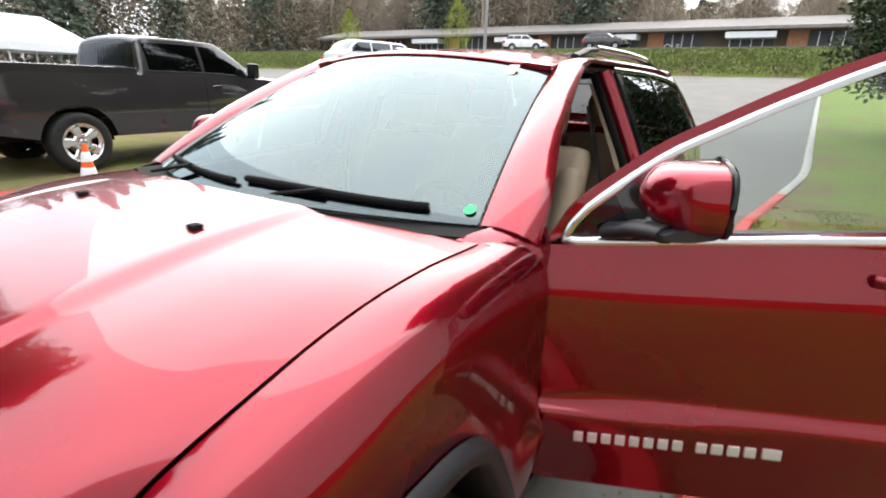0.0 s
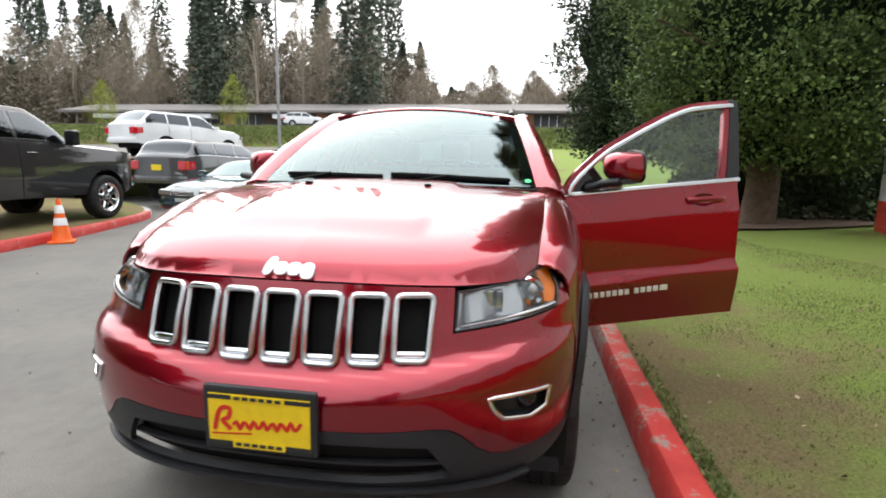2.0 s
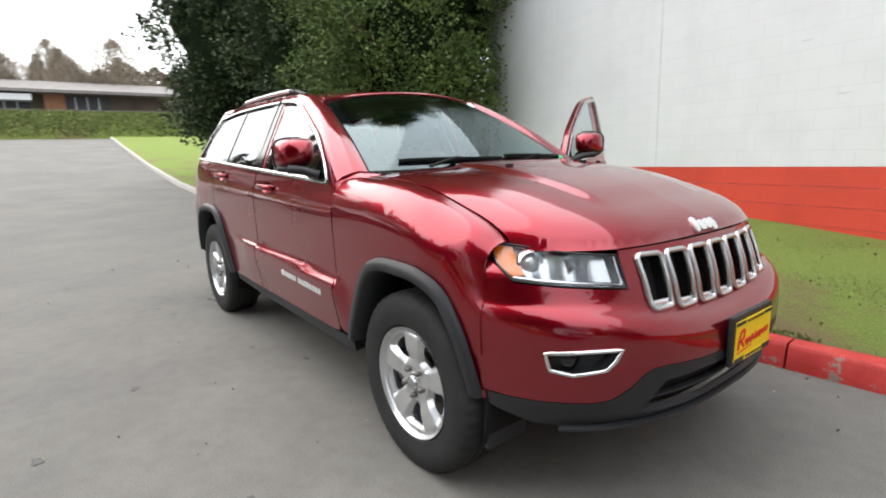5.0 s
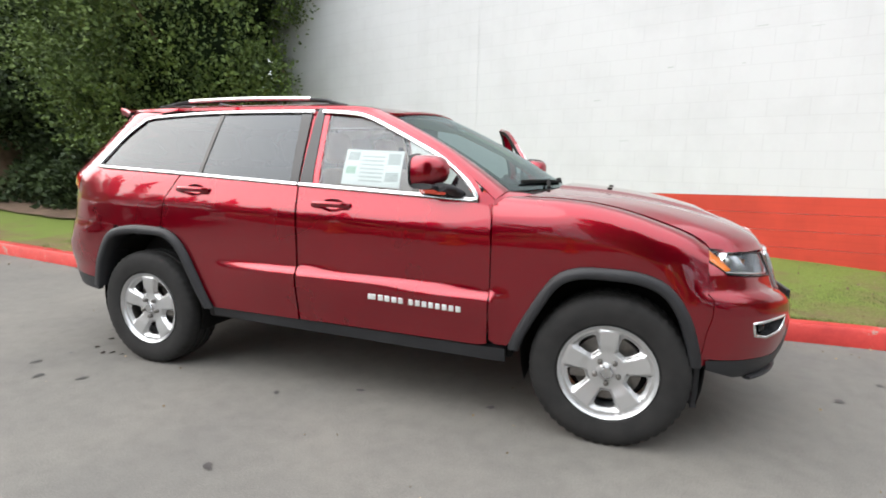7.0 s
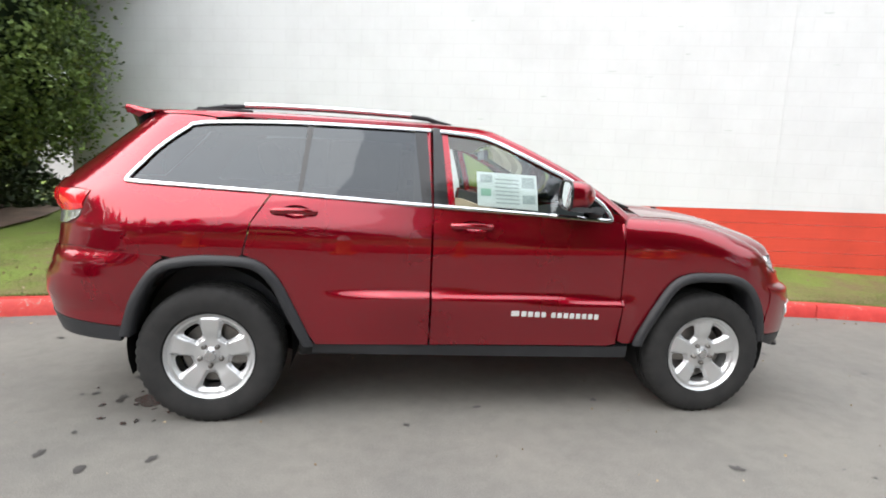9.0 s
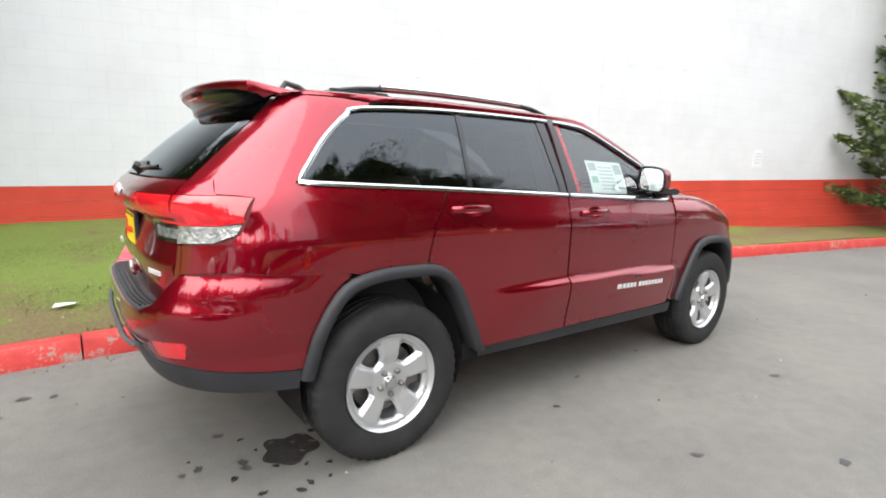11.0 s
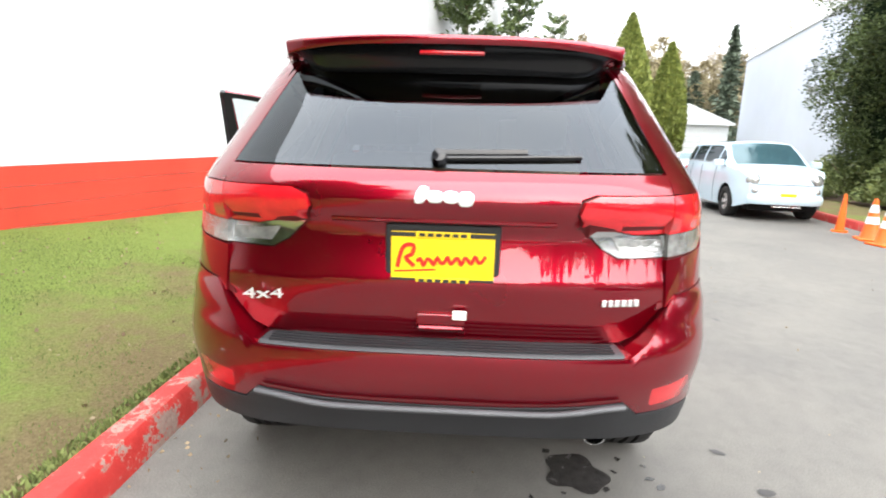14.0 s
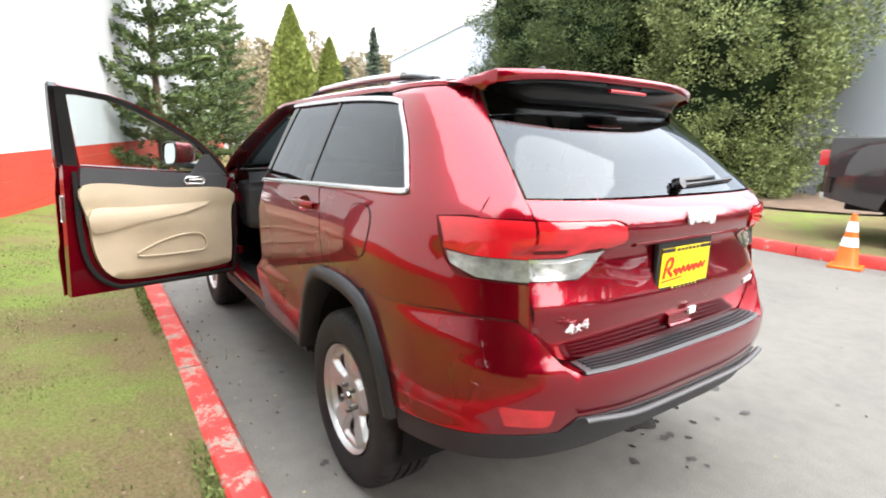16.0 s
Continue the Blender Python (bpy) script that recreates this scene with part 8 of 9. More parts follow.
edge = smooth_line([(-9.8, -70), (-10.0, -30), (-10.6, -17), (-13.0, -12.4), (-17, -11.5), (-21, -12.2), (-23.5, -15), (-24.2, -22), (-24.5, -70)], 0.7)
inn = side_offset(edge, 1.0)
rows = []
for d, h in ((0.0, 0.02), (-0.5, 0.5), (-1.3, 0.95), (-2.2, 1.20), (-3.0, 1.28)):
    ln = side_offset(edge, d)
    rows.append([(x, y, gz(x0) + h + 0.06 * noise.noise((x * 0.6, y * 0.6, d))) for (x, y), (x0, y0) in zip(ln, edge)])
tagged(loft("upper_bank", rows, LAWNDRY), "low green bank up to the upper parking lot", "bank", kind="structure")
last = np.array(rows[-1])
poly = last[:, :2]
pv, pf = fill(poly, step=3.0)
tagged(make("upper_lot", [(x, y, float(np.interp(x, last[::6, 0][np.argsort(last[::6, 0])], last[::6, 2][np.argsort(last[::6, 0])])) + 0.02) for x, y in pv], pf, ASPHALT), "worn asphalt of the upper parking lot", "ground", kind="structure")
tagged(make("far_lot", [(-51, -75, 5.45), (-51, 20, 5.45), (-68, 20, 5.55), (-68, -75, 5.55), (-51, -75, 4.2), (-51, 20, 4.2)], [(0, 1, 2, 3), (0, 4, 5, 1)], ASPHALT, smooth=False), "asphalt lot before the low shops", "ground", kind="structure")
shops = thing("low_shop_row", "long low brick shop row with a grey roof", "building", (-66, 0, 0))
zb = 5.6
box_part("wall", (-8, -66, zb - 3), (0, 10, zb + 3.0), BRICKWALL, shops, bevel=0)
# dark sheet on the wall paints in the shadow under the awnings
box_part("shaded_front", (0.0, -66, zb - 1.0), (0.05, 10, zb + 2.6), SHOPSHADE, shops, "shop front sheet painted dark as shade under the awnings", 0)
make("roof", [(2.2, -68, zb + 2.8), (2.2, 12, zb + 2.8), (-5, 12, zb + 4.4), (-5, -68, zb + 4.4), (2.2, -68, zb + 2.5), (2.2, 12, zb + 2.5), (-12, 12, zb + 2.8), (-12, -68, zb + 2.8)], [(0, 1, 2, 3), (0, 4, 5, 1), (3, 2, 6, 7), (4, 7, 6, 5)], ROOFGREY, shops, "grey shingle roof", smooth=False)
for k, y in enumerate(np.arange(-62, 8, 7.0)):
    win = box_part("shop_window", (0.05, y, zb + 0.2), (0.14, y + 4.2, zb + 2.3), FARDARK, shops, "dark shop window", 0)
    for q in range(4):
        box_part("mullion", (0.14, y + 1.05 * q, zb + 0.2), (0.2, y + 1.05 * q + 0.1, zb + 2.3), FARWHITE, win, bevel=0)
    if k % 2 == 0:
        box_part("awning", (0.0, y - 0.3, zb + 1.7), (2.0, y + 4.4, zb + 2.3), FARWHITE, shops, "white awning", 0)
    else:
        box_part("brick_pier", (0.0, y - 1.6, zb - 1), (0.5, y + 0.2, zb + 2.5), BRICKWALL, shops, "orange brick pier", 0)
fcur = bpy.data.curves.new("shop_sign", "FONT")
fcur.body, fcur.size, fcur.extrude = "GOLF", 1.0, 0.02
tmp = new("sign_curve", fcur)
bpy.context.view_layer.update()
me = bpy.data.meshes.new_from_object(tmp.evaluated_get(bpy.context.evaluated_depsgraph_get()))
bpy.data.objects.remove(tmp)
me.materials.clear()
me.materials.append(FARWHITE)
sg = new("shop_sign", me)
sg.parent = shops
tagged(sg, "white letters reading GOLF")
sg.matrix_basis = Matrix.Translation((0.25, -13.5, zb + 0.6)) @ Matrix.Rotation(radians(90), 4, "Z") @ Matrix.Rotation(radians(90), 4, "X")


def far_woods(name, label, spots, material, kind, seed, size, per):
    """Distant trees as one mass: firs as cones of sprays, bare trees as hazy twig domes."""
    g = np.random.default_rng(seed)
    P, O = [], []
    for x, y, z, h, r in spots:
        n = int(per * (0.7 + 0.6 * g.random()))
        t, a = g.random(n), g.random(n) * 2 * np.pi
        if kind == "fir":
            rr = r * (1 - t) ** 0.8 * (0.35 + 0.75 * g.random(n)) * (0.75 + 0.35 * np.sin(t * 40 + 3 * a))
            pos = np.stack([rr * np.cos(a), rr * np.sin(a), h * (0.12 + 0.9 * t)], 1)
            out = np.stack([np.cos(a), np.sin(a), -0.15 + 0 * a], 1)
        elif kind == "crown":
            lump = 1 + 0.25 * np.sin(4 * a + 9 * t + x) + 0.18 * np.sin(7 * a - 13 * t + y)
            rr = r * np.sqrt(np.clip(1 - (2 * t - 0.9) ** 2, 0.02, 1)) * (0.55 + 0.5 * g.random(n)) * lump
            pos = np.stack([rr * np.cos(a), rr * np.sin(a), h * (0.10 + 0.9 * t)], 1)
            out = np.stack([np.cos(a), np.sin(a), 0.6 + 0 * a], 1)
        else:
            rr = r * np.sqrt(g.random(n)) * np.sin(np.pi * np.clip(t * 0.8 + 0.18, 0, 1)) * (1 + 0.35 * np.sin(3 * a + 5 * t + x))
            pos = np.stack([rr * np.cos(a), rr * np.sin(a), h * (0.15 + 0.85 * t)], 1)
            out = np.stack([0.4 * np.cos(a), 0.4 * np.sin(a), np.ones(n)], 1)
        P.append(pos + np.array([x, y, z]))
        O.append(out)
    ob = cards(name, np.vstack(P), np.vstack(O), size, {"fir": 0.24, "crown": 0.16}.get(kind, 0.030), material, None, jitter=0.45 if kind == "fir" else 0.9)
    return tagged(ob, label, "woods", kind="stuff")


g = np.random.default_rng(5)
firs = [(-95 - 30 * g.random(), y + 3 * g.normal(), 9, 12 + 8 * g.random(), 2.6 + g.random()) for y in np.arange(-26, 44, 1.7)]
firs += [(-84 - 26 * g.random(), y + 2 * g.normal(), 8, 22 + 12 * g.random(), 3.4 + 1.2 * g.random()) for y in np.arange(-105, -24, 2.9)]
firs += [(-70 - 4 * g.random(), y, 7, 24 + 5 * g.random(), 3.6) for y in (-44, -47, -50.5, -26, -23)]
low = lambda trees: [(x, y, z, h if y < -18 else 0.45 * h, r if y < -18 else 0.7 * r) for x, y, z, h, r in trees]
firs = low(firs)
far_woods("far_fir_woods", "distant dark fir woods on the slope", firs, LEAFFAR, "fir", 41, 0.75, 2200)
bare = [(-70 - 26 * g.random(), y + 2 * g.normal(), 7.5, 9 + 11 * g.random(), 3.6 + 2.4 * g.random()) for y in np.arange(-125, 12, 1.4)]
bare = low(bare)
far_woods("far_bare_woods", "distant brown leafless woods", bare, TWIGFAR, "bare", 42, 0.95, 2100)
trunks = []
for x, y, z, h, r in bare[::2]:
    lean = 0.06 * h * g.normal(size=2)
    for p, q, w in (((x, y, z - 3), (x + lean[0], y + lean[1], z + 0.8 * h), 0.20), ((x, y, z + 0.3 * h), (x + lean[0] + 1.6, y + lean[1] + 1.3, z + 0.75 * h), 0.11), ((x, y, z + 0.35 * h), (x + lean[0] - 1.2, y + lean[1] - 1.7, z + 0.8 * h), 0.11)):
        trunks.append((p, q, w))
tv, tf = [], []
for p, q, w in trunks:
    k = len(tv)
    for c, ww in ((p, w), (q, w * 0.3)):
        tv += [(c[0] - ww, c[1] - ww, c[2]), (c[0] + ww, c[1] - ww, c[2]), (c[0] + ww, c[1] + ww, c[2]), (c[0] - ww, c[1] + ww, c[2])]
    tf += [(k + a, k + (a + 1) % 4, k + 4 + (a + 1) % 4, k + 4 + a) for a in range(4)]
tagged(make("far_bare_trunks", tv, tf, TWIGFAR), "grey brown trunks of the distant woods", "woods", kind="stuff")
brown = [(-76 - 22 * g.random(), y + 2 * g.normal(), 6.5, 10 + 7 * g.random(), 3.6 + 2 * g.random()) for y in np.arange(-130, 14, 1.9)]
brown = low(brown)
far_woods("far_brown_woods", "distant brown spring woods behind the shops", brown, BROWNFAR, "crown", 47, 0.62, 1500)
south = [(x + 3 * g.normal(), -74 - 18 * g.random(), 1.5, 11 + 7 * g.random(), 3.8 + 2 * g.random()) for x in np.arange(-78, 40, 2.6)]
far_woods("far_brown_woods_south", "distant brown spring woods beyond the far lot", south, BROWNFAR, "crown", 48, 0.7, 1300)
sfir = [(x + 3 * g.normal(), -78 - 16 * g.random(), 1.5, 15 + 9 * g.random(), 3.2 + g.random()) for x in np.arange(-76, 36, 6.5)] + [(-21, -60, 1.0, 19, 3.4), (-24, -62, 1.0, 16, 3.0)]
far_woods("far_fir_woods_south", "distant dark firs beyond the far lot", sfir, LEAFFAR, "fir", 49, 0.75, 1800)
bud = [(-52 - 5 * g.random(), y, 4.0, 6 + 2 * g.random(), 1.9) for y in (-52, -33)]
far_woods("young_leaf_trees", "small trees in yellow spring leaf", bud, BUDFAR, "bare", 43, 0.7, 1300)
east = [(x, y + 1.5 * g.normal(), gz(x), 10 + 6 * g.random(), 3.4 + 2 * g.random()) for x in (74, 86, 100, 116) for y in np.arange(-80, 14, 4.0)]
far_woods("far_brown_woods_east", "distant brown and olive spring woods beyond the lane", east, OLIVEFAR, "crown", 44, 0.75, 1300)
far_woods("far_bare_woods_east", "distant leafless tree tops beyond the lane", [(x + 4, y + 2, z + 1, h + 3, r) for x, y, z, h, r in east[::2]], TWIGFAR, "bare", 46, 0.9, 1000)
efir = [(72 + 34 * g.random(), y + 2 * g.normal(), 3, 9 + 6 * g.random(), 2.6 + g.random()) for y in np.arange(-72, 6, 8.0)] + [(70, -35.2, 0, 17.5, 2.6), (72, -31.4, 0, 12, 3.6)]
far_woods("far_fir_woods_east", "distant dark firs beyond the lane", efir, LEAFFAR, "fir", 45, 0.8, 1500)

# ---- the pale clad building over the road, with a sloping eaves line ----
shed = thing("clad_hall", "pale blue metal-clad hall behind the trees", "building")
p0, p1 = np.array([46.0, -25.1]), np.array([1.2, -14.8])
dirn = (p1 - p0) / np.linalg.norm(p1 - p0)
nrm2 = np.array([dirn[1], -dirn[0]])
if nrm2[1] > 0:
    nrm2 = -nrm2
v = []
for q, h in ((p0, 9.6), (p1, 9.6), (p1 + nrm2 * 15, 9.6), (p0 + nrm2 * 15, 9.6)):
    v += [(*q, 0.0), (*q, h)]
make("cladding", v, [(0, 2, 3, 1), (2, 4, 5, 3), (4, 6, 7, 5), (6, 0, 1, 7), (1, 3, 5, 7)], CLADDING, shed, smooth=False)
q = p0 + dirn * 16.5 - nrm2 * 0.12
box_part("wall_lamp", (q[0] - 0.35, q[1] - 0.2, 5.2), (q[0] + 0.35, q[1] + 0.2, 5.5), POLEGREY, shed, "grey wall lamp", 0.06)
bar("eaves_trim", [(*(p0 - nrm2 * 0.05), 9.62), (*(p1 - nrm2 * 0.05), 9.62)], 0.16, 0.2, FARWHITE, shed, sides=4)

# lamp post on the lot, utility pole
def post(at, h, r, head):
    root = thing("lamp_post", "tall grey lamp post on the parking lot", "lamp post", at)
    lathe("post", [(r * 1.6, 0.0), (r * 1.6, 0.5), (r, 0.55), (r * 0.7, h)], POLEGREY, root, None, 14)
    for s in (1, -1):
        box_part("lamp_head", (-0.25, s * 0.75 - 0.45, h - 0.1), (0.25, s * 0.75 + 0.45, h + 0.2), POLEGREY, root, "flat lamp head", 0.04)
    bar("cross_arm", [(0, -0.9, h), (0, 0.9, h)], 0.08, 0.08, POLEGREY, root)


post((-23.0, -12.7, gz(-23.0)), 9.0, 0.09, True)

# dark undergrowth beside and under the trees, bark mulch
def shrub(name, label, at, radius, height, material, count, seed, size=0.09):
    q = np.random.default_rng(seed)
    root = thing(name, label, "shrub", at, 0, "dark undergrowth")
    a, t = q.random(count) * 2 * np.pi, q.random(count)
    r = radius * np.sqrt(1 - 0.75 * t**2) * (0.55 + 0.5 * q.random(count)) * (1 + 0.18 * np.sin(4 * a + 5 * t + seed))
    pos = np.stack([r * np.cos(a), r * np.sin(a), 0.05 + t * height * (0.85 + 0.2 * np.sin(3 * a + seed))], 1)
    cards("foliage", pos, np.stack([np.cos(a), np.sin(a), 0.6 + 0 * a], 1), size, 0.36, material, root)
    for k in range(5):
        b = k * 1.26 + seed
        bar("stem", [(0, 0, -0.05), (0.3 * radius * math.cos(b), 0.3 * radius * math.sin(b), 0.5 * height), (0.6 * radius * math.cos(b), 0.6 * radius * math.sin(b), 0.85 * height)], 0.03, 0.03, BARK, root, sides=5)
    return root


for k, (x, y, rr, h) in enumerate(((-8.6, 7.4, 1.7, 2.0), (-10.8, 8.2, 1.9, 2.2), (-13.2, 9.0, 2.0, 2.2), (-9.6, 5.2, 1.1, 1.3), (-11.4, 5.8, 1.3, 1.5))):
    shrub("shrub", "dark green shrub under the cypress trees", (x, y, gz(x) + 0.25), rr, h, LEAFDARK, 9000, 50 + k, 0.12)
for k, (x, y, rr, h) in enumerate(((7.9, -11.0, 1.0, 0.9), (9.2, -10.9, 1.0, 1.0), (11.6, -11.3, 1.2, 1.1), (4.6, -11.6, 1.0, 0.8))):
    shrub("shrub", "green shrub beside the far kerb", (x, y, 0.2), rr, h, LEAFHEDGE, 7000, 60 + k, 0.09)


def mulch(name, ring, zf, label):
    v, f = fill(smooth_line(ring, 0.5, True), step=0.4)
    tagged(make(name, [(x, y, zf(x, y) + 0.012 + 0.012 * noise.noise((x * 3, y * 3, 1))) for x, y in v], f, DIRT), label, "mulch", kind="structure")


mulch("mulch_far", [(0.2, -10.6), (4, -9.9), (9, -10.1), (13, -10.9), (13.5, -14), (6, -14.6), (-0.5, -14.4)], lambda x, y: 0.14 + 0.10 * ease(0.0, 3.0, -7.4 - y if x < 8 else 0) + 0.03, "brown bark mulch under the cedars")
mulch("mulch_near", [(-6.2, 4.2), (-8.5, 3.4), (-12, 3.9), (-15.5, 4.3), (-16, 7.5), (-11, 9.5), (-7, 8.0)], lambda x, y: (lawn_z(x, y) if x > -9 else gz(x) + 0.135 + (lawn_z(x, y) - 0.135) * ease(-16, -9, x)) + 0.03, "dark bark mulch under the cypress trees")

# small white garage at the lane's end
garage = thing("garage", "small white garage with a grey door at the lane's end", "building", (48.5, -21.3, 0))
box_part("wall", (0, -4.2, -0.1), (8, 4.2, 4.2), FARWHITE, garage, bevel=0)
make("roof", [(-0.4, -4.6, 4.15), (-0.4, 0, 5.9), (-0.4, 4.6, 4.15), (8.3, -4.6, 4.15), (8.3, 0, 5.9), (8.3, 4.6, 4.15), (-0.4, -4.6, 3.95), (-0.4, 4.6, 3.95)], [(0, 1, 4, 3), (1, 2, 5, 4), (0, 6, 7, 2, 1)], FARWHITE, garage, "pale gable roof", smooth=False)
door = box_part("garage_door", (-0.08, -1.6, 0.0), (0.0, 1.6, 2.9), PAPERGREY, garage, "pale grey roller door", 0)
for k in range(5):
    box_part("door_panel", (-0.11, -1.55, 0.06 + 0.57 * k), (-0.08, 1.55, 0.56 + 0.57 * k), FARWHITE, door, bevel=0.01)

# ---- small things: marks on the wall, stains, litter, grass tufts ----
g = np.random.default_rng(77)


def blot(name, at, size, material, label, seed, z=0.004, stretch=1.0, turn=0.0):
    """A ragged flat stain, a few millimetres over the asphalt."""
    q = np.random.default_rng(seed)
    n = 40
    ph, am = q.random(5) * 6.28, q.random(5)
    ring = []
    for a in np.linspace(0, 2 * math.pi, n, endpoint=False):
        r = size * (1 + sum(0.16 * am[k] * math.sin((k + 2) * a + ph[k]) for k in range(5)))
        x, y = r * math.cos(a) * stretch, r * math.sin(a)
        ring.append((at[0] + x * math.cos(turn) - y * math.sin(turn), at[1] + x * math.sin(turn) + y * math.cos(turn)))
    v, f = fill(ring, step=size * 0.4)
    return tagged(make(name, [(x, y, gz(x) + z) for x, y in v], f, material, smooth=False), label, "stain", kind="structure")


blot("wet_stain", (-1.83, -0.58), 0.13, WETSTAIN, "wet dark stain under the tail pipe", 3, 0.004)
for k in range(16):
    x, y = -4.6 + 8.5 * g.random(), -1.4 - 2.6 * g.random()
    blot("oil_spot", (x, y), 0.005 + 0.009 * g.random(), OILSPOT, "small dark oil spot on the asphalt", 100 + k, 0.004, 1 + 1.5 * g.random(), g.random() * 3)
for x, y in ((-1.9, -1.35), (-2.15, -1.20), (-1.62, -1.28), (-0.2, -1.75), (1.25, -1.55), (0.35, -2.2), (3.15, 0.5), (3.3, -0.35), (2.8, 0.12)):
    blot("oil_spot", (x, y), 0.014 + 0.010 * g.random(), OILSPOT, "small dark oil spot on the asphalt", int(900 + 97 * x + 31 * y), 0.004, 1.6, g.random() * 3)

for k in range(16):
    r, q = 0.10 + 0.26 * g.random(), 6.28 * g.random()
    blot("wet_drop", (-1.86 + 1.2 * r * math.cos(q), -0.58 + r * math.sin(q)), 0.006 + 0.011 * g.random(), WETSTAIN, "wet splash beside the stain", 400 + k, 0.0045, 1 + g.random(), 3 * g.random())
for x, y, w in ((-2.05, -0.575, 0.035), (-2.23, -0.52, 0.03), (-2.30, -0.53, 0.02), (-2.09, -0.27, 0.03), (-0.387, -1.01, 0.025), (0.06, -0.80, 0.028), (-2.89, 0.75, 0.04), (-2.75, 0.70, 0.03), (-3.0, 0.55, 0.035), (0.85, -0.73, 0.028), (-2.1, -1.0, 0.02), (0.13, 0.866, 0.03), (-0.28, 0.85, 0.025), (-1.32, 0.97, 0.03), (-2.05, -0.63, 0.03)):
    blot("oil_spot", (x, y), 0.6 * w, OILSPOT, "small dark oil spot on the asphalt", int(700 + 53 * x + 17 * y), 0.0042, 1.5, 3 * g.random())

# the tail pipe's water, leaves and crumbs
n = 900
xs, ys = -9 + 20 * g.random(n), -6.2 + 7.3 * g.random(n)
edge_bias = g.random(n) < 0.55
ky = np.interp(xs, KERB[:, 0], KERB[:, 1])
ys = np.where(edge_bias, ky - 0.03 - 0.35 * g.random(n) ** 2, ys)
pos = np.stack([xs, ys, np.array([gz(x) for x in xs]) + 0.006], 1)
flat_dir = np.stack([np.cos(xs * 9), np.sin(ys * 7), 0.1 + 0 * xs], 1)
tagged(cards("road_litter", pos, flat_dir, 0.018, 0.4, LITTER, None, jitter=0.2), "dry leaf crumbs and grit on the asphalt", "litter", kind="stuff")

# grass blades on the lawn close to the kerb, and over the near lawn
def tufts(name, count, x0, x1, depth, size, seed, label):
    q = np.random.default_rng(seed)
    xs = x0 + (x1 - x0) * q.random(count)
    ky = np.interp(xs, KERB[:, 0], KERB[:, 1]) + 0.165
    ys = ky + depth * q.random(count) ** 1.3
    keep = np.array([0.5 + 0.5 * noise.noise((x * 1.1, y * 1.1, 4)) for x, y in zip(xs, ys)]) > 0.40 + 0.25 * q.random(count) + 0.16 * np.exp(-(((ys - ky) / 0.7) ** 2)) * (depth > 1)
    xs, ys = xs[keep], ys[keep]
    pos = np.stack([xs, ys, [lawn_z(x, y) + size * 0.3 for x, y in zip(xs, ys)]], 1)
    return tagged(cards(name, pos, np.tile([0, 0, 1.0], (len(xs), 1)), size, 0.16, BLADE, None, jitter=0.5), label, "grass", kind="stuff")


tufts("lawn_grass_blades", 110000, -6.3, 6.5, 2.8, 0.017, 5, "short grass blades and clover on the lawn")
tufts("lawn_edge_grass", 12000, -6.0, 12.0, 0.07, 0.035, 6, "longer grass leaning over the kerb")
n = 900
xs = -6 + 14 * g.random(n)
ys = np.interp(xs, KERB[:, 0], KERB[:, 1]) + 0.2 + 2.6 * g.random(n)
pos = np.stack([xs, ys, [lawn_z(x, y) + 0.012 for x, y in zip(xs, ys)]], 1)
tagged(cards("lawn_litter", pos, np.stack([np.cos(xs * 5), np.sin(xs * 3), 0.15 + 0 * xs], 1), 0.022, 0.5, LITTER, None, jitter=0.3), "dry leaves and bark crumbs on the lawn", "litter", kind="stuff")
paper = make("paper_scrap", [(-2.75 + a, 2.05 + b, lawn_z(-2.75, 2.05) + 0.03 + c) for a, b, c in ((0, 0, 0), (0.16, 0.02, 0.012), (0.15, 0.09, 0.0), (0.02, 0.07, 0.015))], [(0, 1, 2), (0, 2, 3)], PAPER, None, smooth=False)
tagged(paper, "small white paper scrap lying on the lawn", "litter")

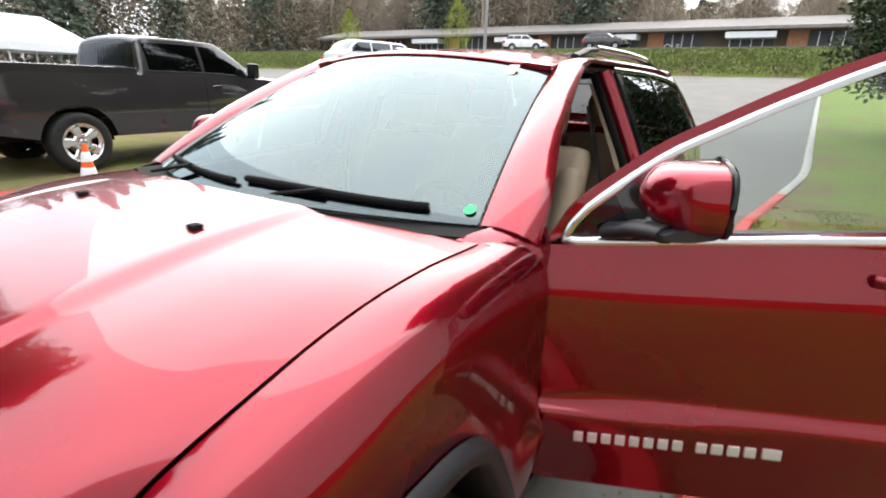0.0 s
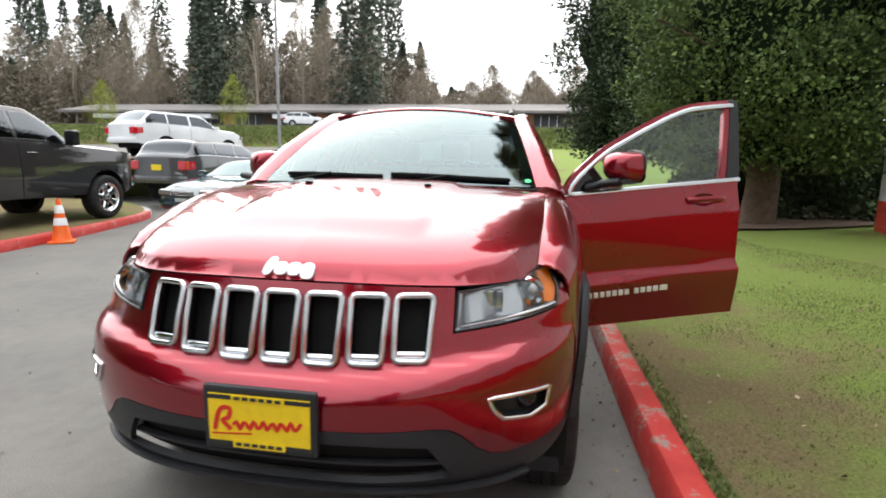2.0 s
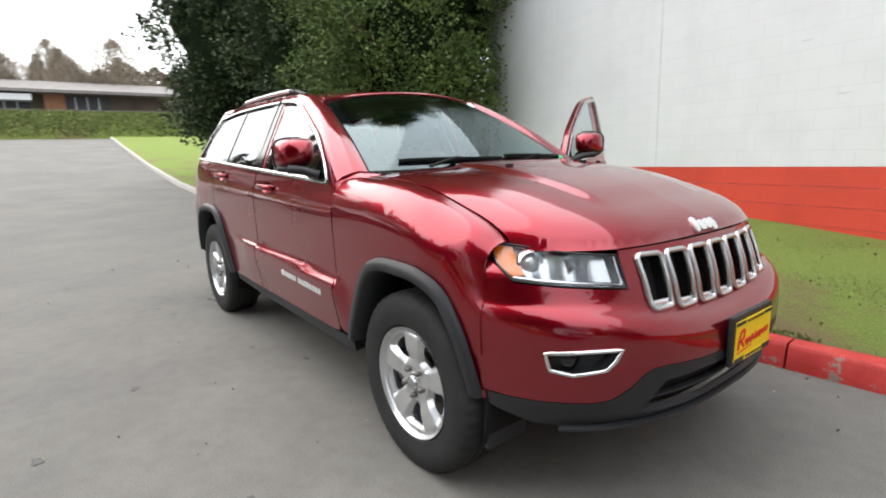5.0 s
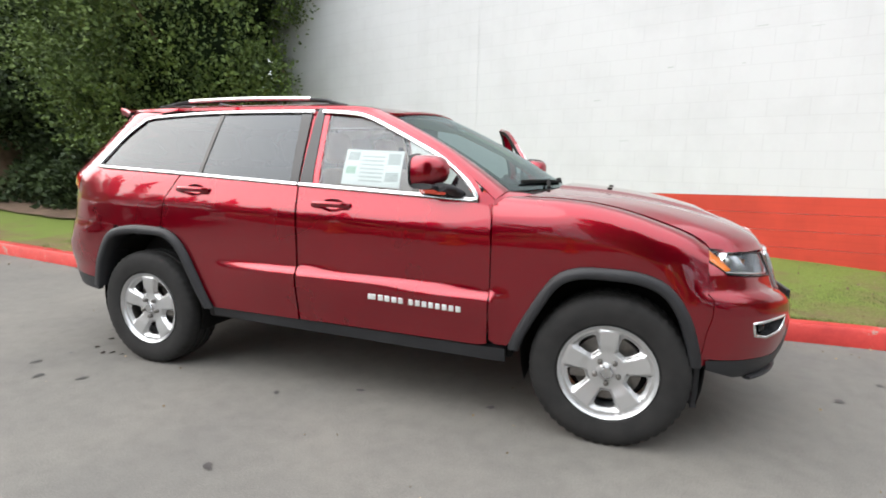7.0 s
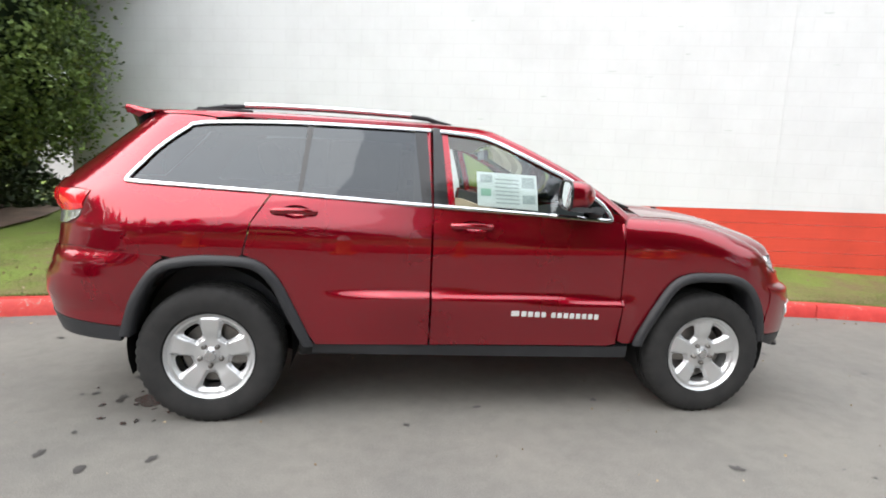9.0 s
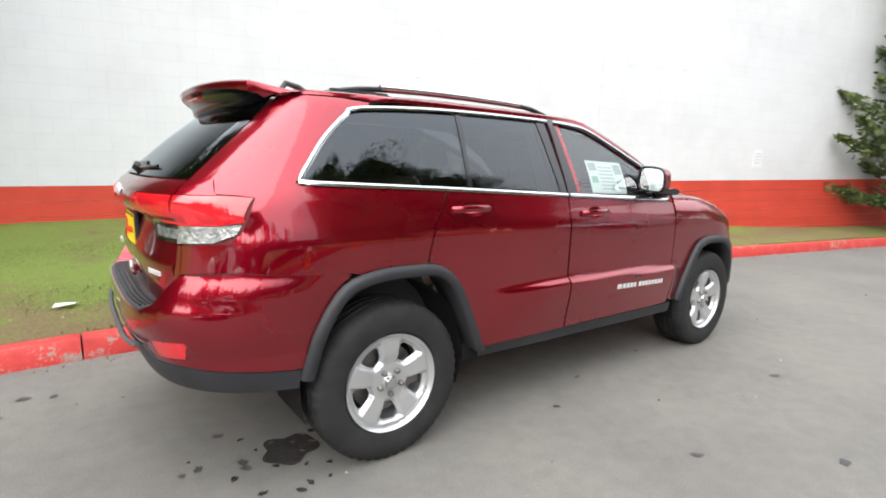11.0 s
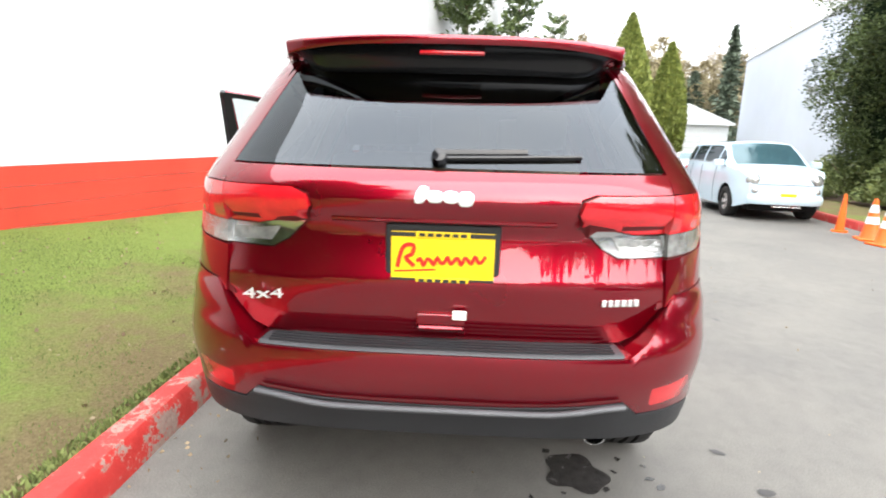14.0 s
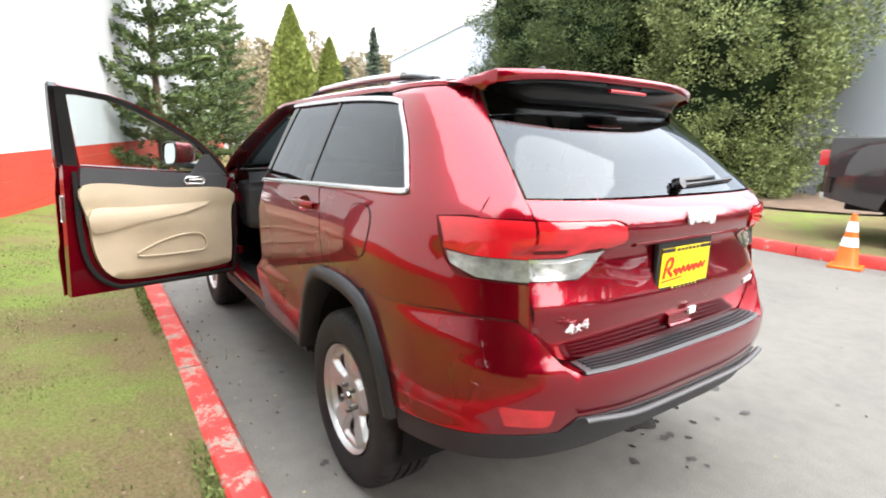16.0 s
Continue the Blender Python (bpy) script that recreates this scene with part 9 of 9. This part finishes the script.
# chips, seams and fittings on the white wall
for k in range(14):
    x, z = -1.5 + 9.5 * g.random(), 1.7 + 2.6 * g.random()
    w, h = 0.04 + 0.10 * g.random(), 0.006 + 0.012 * g.random()
    v = [wall_point(x + a, z + b, 0.0045) for a, b in ((0, 0), (w * 0.5, -h * 0.4), (w, 0.2 * h), (w * 0.9, h), (w * 0.4, h * 0.7), (0.05 * w, h * 0.9))]
    make("paint_chip", v, [tuple(range(6))], PAPERGREY, wall, "grey chip in the paint", smooth=False)
for x in (-0.85, 5.25, 11.35):
    v = [wall_point(x + a, z, o) for a in (0, 0.012) for z in (band(x), WH) for o in (0.001, 0.006)]
    make("wall_seam", v, [(0, 2, 3, 1), (4, 5, 7, 6), (1, 3, 7, 5), (0, 1, 5, 4), (2, 6, 7, 3), (0, 4, 6, 2)], WALLWHITE, wall, "vertical joint in the wall", smooth=False)

v = [wall_point(9.1 + a, 1.67 + b, o) for o in (0.02, 0.003) for a, b in ((-0.11, -0.18), (0.11, -0.18), (0.11, 0.18), (-0.11, 0.18))]
make("wall_plate", v, [(0, 1, 2, 3), (0, 4, 5, 1), (1, 5, 6, 2), (2, 6, 7, 3), (3, 7, 4, 0)], FARWHITE, wall, "small pale notice plate", smooth=False)
for b in (0.08, 0.02, -0.04, -0.10):
    make("notice_line", [wall_point(9.1 + a, 1.67 + b + c, 0.0225) for a, c in ((-0.08, 0), (0.08, 0), (0.08, 0.022), (-0.08, 0.022))], [(0, 1, 2, 3)], PAPERGREY, wall, "grey notice line", smooth=False)

# white canopy on the far lot behind the pickup
tent = thing("canopy_tent", "white canopy tent on the far lot", "tent", (-5.6, -25.0, gz(-5.6)), 8)
for a in (-3, 0, 3):
    for b in (-2, 2):
        lathe("tent_pole", [(0.04, 0.0), (0.04, 2.7), (0.0, 2.7)], FARWHITE, tent, Matrix.Translation((a, b, 0)), 10)
make("canopy", [(-3.2, -2.2, 2.6), (3.2, -2.2, 2.6), (3.2, 2.2, 2.6), (-3.2, 2.2, 2.6), (-2.4, 0, 3.7), (2.4, 0, 3.7), (-3.2, -2.2, 2.3), (3.2, -2.2, 2.3), (3.2, 2.2, 2.3), (-3.2, 2.2, 2.3)], [(0, 1, 5, 4), (1, 2, 5), (2, 3, 4, 5), (3, 0, 4), (0, 6, 7, 1), (1, 7, 8, 2), (2, 8, 9, 3), (3, 9, 6, 0)], FARWHITE, tent, "white canopy cloth", smooth=False)
